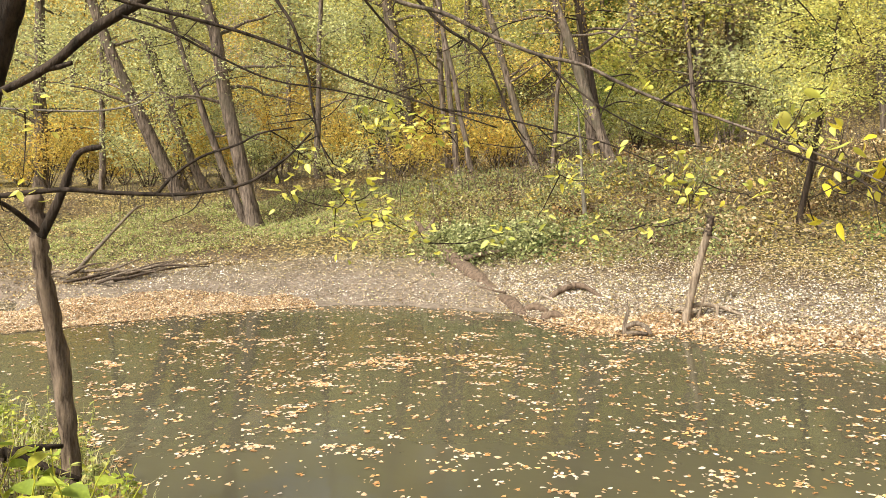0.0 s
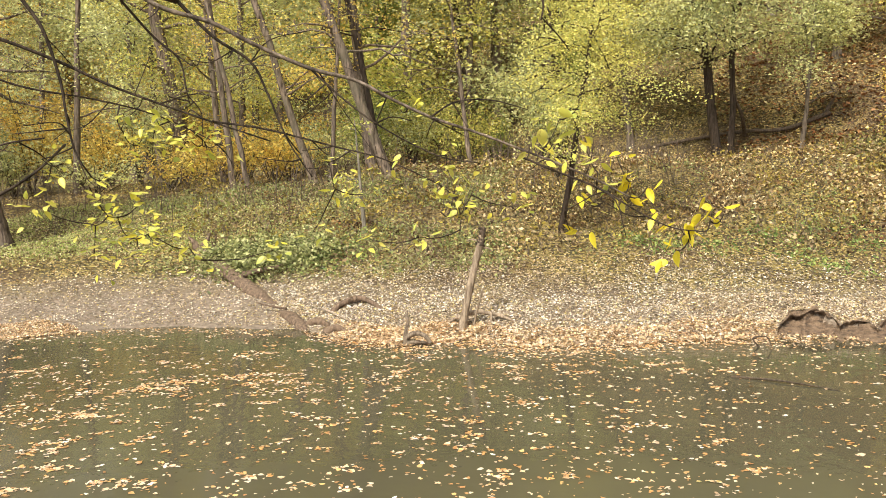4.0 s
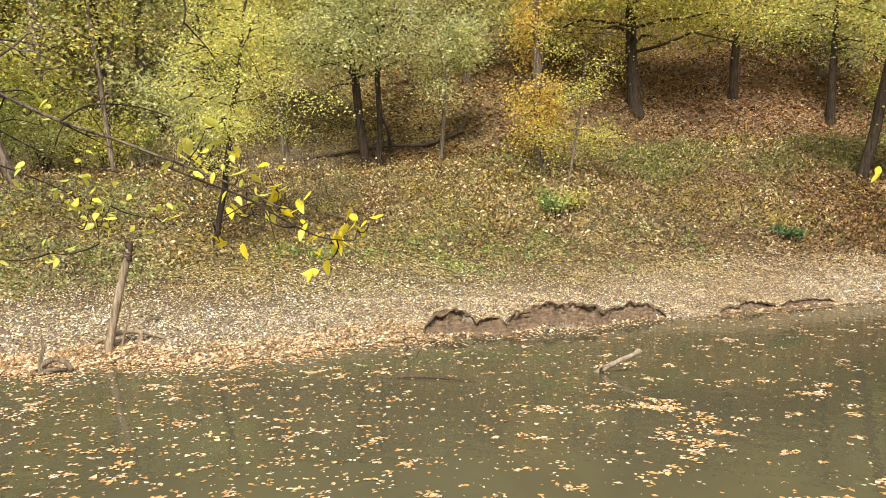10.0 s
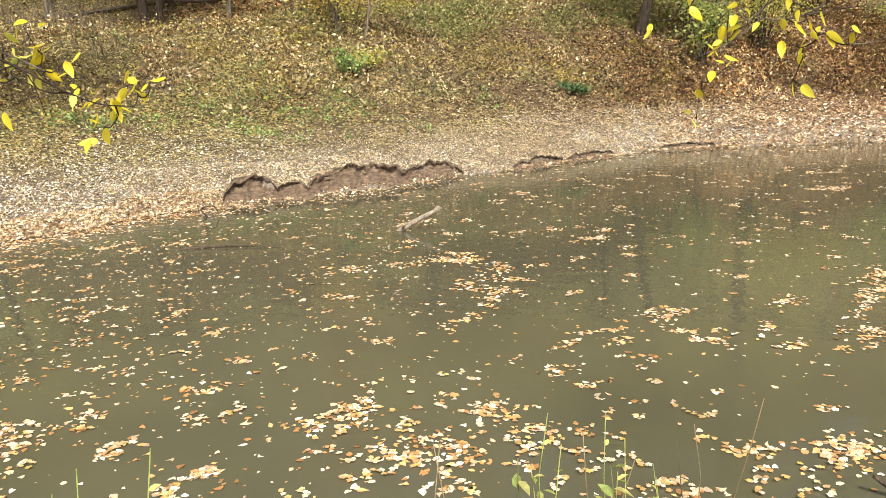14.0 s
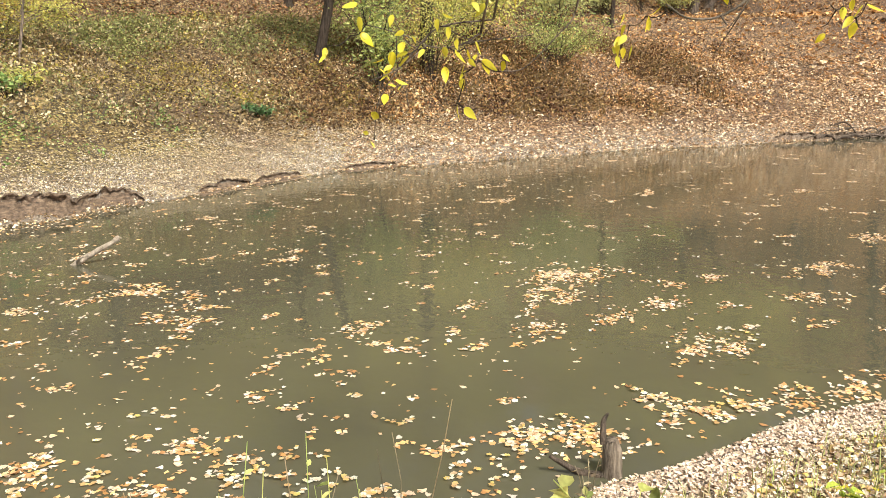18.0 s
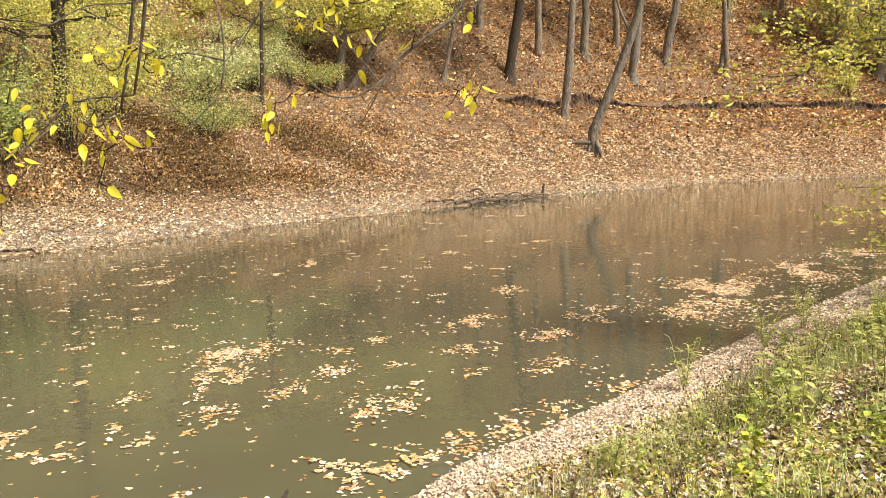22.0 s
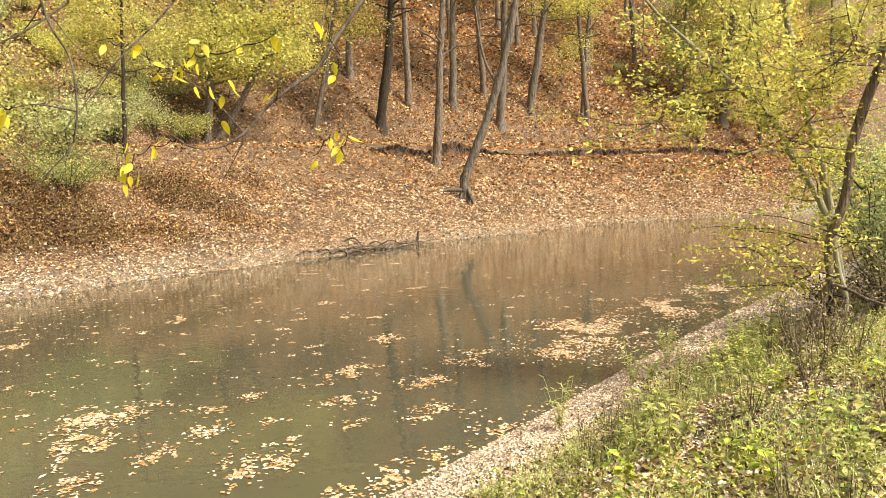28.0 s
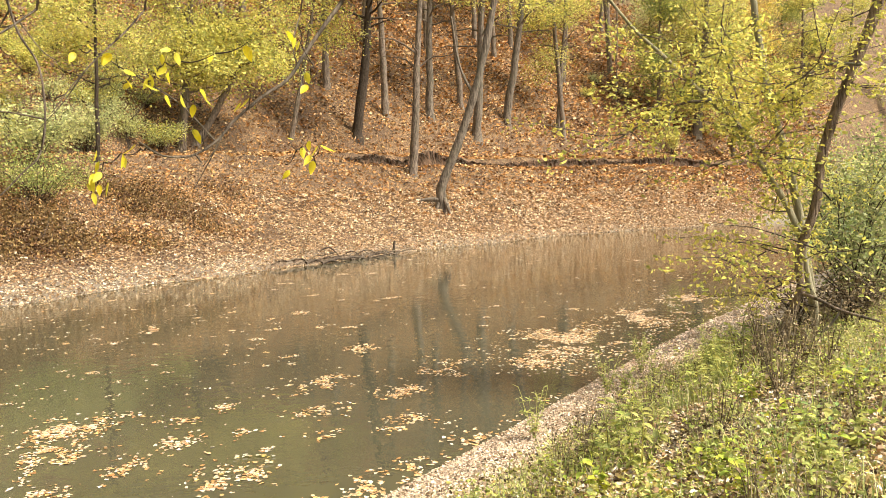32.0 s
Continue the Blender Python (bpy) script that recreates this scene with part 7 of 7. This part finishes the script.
def build_bank_tree():
    bx, by = LEAN_STEM[0][0], LEAN_STEM[0][1]
    root = thing("bank_tree", bx, by, gz(bx, by) - .1, "many-stemmed yellow-green tree leaning over the near bank", "tree")
    b = np.array([bx, by, gz(bx, by) - .1])
    pts, tips = [], []
    for line, r0, r1, mat, nm in ((LEAN_STEM, .058, .078, M_BARK_STEM, "stem"), (OLIVE_STEM, .072, .045, M_BARK_OLIVE, "stem"), (ARCH_STEM, .055, .022, M_BARK_OLIVE, "stem"), (ARCH_SIDE, .022, .008, M_BARK, "limb"),
                                  (LOW_LIMB, .03, .015, M_BARK, "limb"), (LOW_LOOP, .03, .012, M_BARK_PALE, "limb"), (HIGH_SIDE, .02, .008, M_BARK_PALE, "limb"), (HIGH_TWIG, .014, .006, M_BARK, "limb")):
        p = spline(line, 6)
        if nm == "stem":
            p[0, 2] = gz(p[0, 0], p[0, 1]) - .15
        part(nm, tubes_mesh(nm, [(p - b, np.linspace(r0, r1, len(p)))], 10, .07), mat, root)
        if line not in (LOW_LOOP, LOW_LIMB):
            pts += [(q, max(r1, .01)) for q in p[(14 if nm == 'stem' else 4):]]
    # leafy shoots from the stems
    for i in range(100):
        a, r = pts[int(RNG.integers(0, len(pts)))]
        e = a + RNG.normal(size=3) * [.85, .85, .55] + [-.35, .25, .1]
        q = bend(a, e, 6, .06, .03)
        part("shoot", tubes_mesh("shoot", [(q - b, np.linspace(.011, .003, 6))], 4, 0), M_BARK, root)
        tips += list(q[1:])
    # shoots that droop to the water on the river side
    for i in range(13):
        a = np.array(LEAN_STEM[2]) + RNG.normal(size=3) * [.4, .4, .5] + [0, 0, .4]
        e = a + np.array([RNG.uniform(-1.8, .6), RNG.uniform(.3, 1.8), RNG.uniform(-.5, .7)])
        q = bend(a, e, 6, -.1, .03)
        part("shoot", tubes_mesh("shoot", [(q - b, np.linspace(.011, .003, 6))], 4, 0), M_BARK_DARK, root)
        tips += list(q[1:])
    tips = np.array(tips)
    n = 8500
    p = tips[RNG.integers(0, len(tips), n)] + RNG.normal(size=(n, 3)) * [.13, .13, .07]
    part("crown", leaf_mesh("crown", p - b, RNG.normal(size=(n, 3)) * [1, 1, .5] - [0, 0, .4], .074 * RNG.uniform(.55, 1.3, n), None, .55, .3, True), M_LEAFY, root)


M_LEAFY = leaf_material("sunlit_lime_leaves", [(.64, .60, .14), (.76, .68, .18), (.50, .51, .13), (.82, .73, .22), (.40, .43, .11), (.74, .62, .12)], (.72, .62, .14), .5, .7)
build_bank_tree()
for sx, sy, h, s, k in ((13.6, -5.4, 1.6, .9, M_WEED), (14.6, -5.6, 2.3, 1.2, M_WEED), (13.0, -5.2, 1.0, .7, M_DRYHERB), (15.8, -6.3, 2.8, 1.4, M_WEED), (12.6, -4.9, .8, .6, M_DRYHERB),
                        (14.0, -4.6, .9, .8, M_DRYHERB), (17.5, -6.6, 2.6, 1.3, M_LEAFY), (20, -8, 3.2, 1.6, M_PALE), (24, -9.5, 3.6, 1.8, M_LEAFY), (16.6, -7.4, 3.4, 1.5, M_FEATHER), (29, -12, 4.5, 2.4, M_PALE)):
    lab = "twiggy brown withered bush on the near bank" if k is M_DRYHERB else "leafy green bush on the near bank downstream"
    shrub(sx, sy, h, s, int(1100 * h), k, lab, "bush", .05 if k is M_DRYHERB else .075, 14)


# ---- single leaves that lie nearest to the camera ----
def flat_leaf(name, size, lobes, curl):
    """One fallen leaf lying flat: a lobed outline round a raised midrib, slightly cupped."""
    n = 14
    v = [(0, 0, .004)]
    for i in range(n):
        a = 2 * math.pi * i / n
        r = size * .5 * (1 + lobes * math.cos(5 * a)) * (1 if i % 2 else .86)
        v.append((r * math.cos(a), .8 * r * math.sin(a), curl * size * (math.sin(a) ** 2) + .003))
    f = [(0, 1 + i, 1 + (i + 1) % n) for i in range(n)]
    return mesh_from(name, v, f)


M_LONE = single_leaf_material("fallen_tan_leaf", [(.74, .52, .26), (.68, .40, .14), (.82, .68, .46), (.80, .62, .18), (.60, .36, .15), (.86, .76, .58), (.88, .82, .70)])
lone = [flat_leaf("leaf_flat", s, b, c) for s, b, c in ((.052, .16, .10), (.042, .05, .15), (.06, .22, .05))]
for me in lone:
    me.materials.append(M_LONE)
NEAR_RAFTS = [(2.4, 6.06, 16), (2.2, 5.69, 16), (2.11, 5.31, 18), (2.01, 5.03, 14), (2.73, 5.55, 22), (1.58, 6.59, 20), (.51, 6.77, 16), (.6, 6.32, 24), (-.06, 6.88, 20), (.09, 6.42, 12), (3.47, 4.76, 26),
              (3.93, 4.67, 14), (3.54, 5.18, 14), (6.69, 5.75, 16), (6.79, 5.25, 14), (5.13, 5.14, 10), (4.89, 4.43, 16), (1.52, 5.07, 14), (2.29, 4.95, 14), (3.43, 6.33, 12), (1.56, 8.22, 9), (3.05, 5.8, 10)]
BANK_RAFTS = [(3.31, 4.68, 24), (3.48, 4.22, 26), (3.86, 4.14, 26), (3.89, 3.81, 28), (4.03, 3.61, 22), (4.49, 3.56, 22), (4.89, 3.77, 18), (4.66, 3.21, 14), (5.13, 3.39, 26), (5.48, 3.41, 26), (5.82, 3.29, 26),
              (5.67, 2.99, 22), (5.93, 2.88, 24), (6.79, 3.0, 30), (6.66, 2.78, 24), (6.79, 2.49, 26), (7.14, 2.38, 30), (7.29, 2.15, 24), (8.59, 3.36, 22), (7.92, 3.07, 14), (9.28, 3.2, 18), (9.02, 2.92, 16), (7.85, 2.12, 16)]
for cx, cy, count in NEAR_RAFTS + BANK_RAFTS:
    raft = thing("leaf_raft", cx, cy, .0, "ragged raft of tan and orange leaves afloat on the river", "leaves", "leaf rafts")
    wx = wy = 0
    for q in range(count):
        wx, wy = (RNG.normal(0, .09), RNG.normal(0, .085)) if q % 6 == 0 else (wx + RNG.normal(0, .036), wy + RNG.normal(0, .03))
        if on_water(np.array([cx + wx]), np.array([cy + wy]))[0]:
            ob = new("leaf", lone[q % 3])
            ob.parent, ob.location, ob.rotation_euler = raft, (wx, wy, .012 + .0006 * q), (RNG.normal(0, .05), RNG.normal(0, .05), RNG.uniform(0, 6.28))
gr = bpy.data.objects["ground"]
x, y = near_places(9000, 62, 100, 3.4, 8, 1.0, 5)
for q in range(300):
    ob = new("leaf", lone[q % 3])
    ob.parent, ob.location = gr, (x[q], y[q], gz(x[q], y[q]) + .03)
    ob.rotation_euler = (RNG.normal(0, .3), RNG.normal(0, .3), RNG.uniform(0, 6.28))
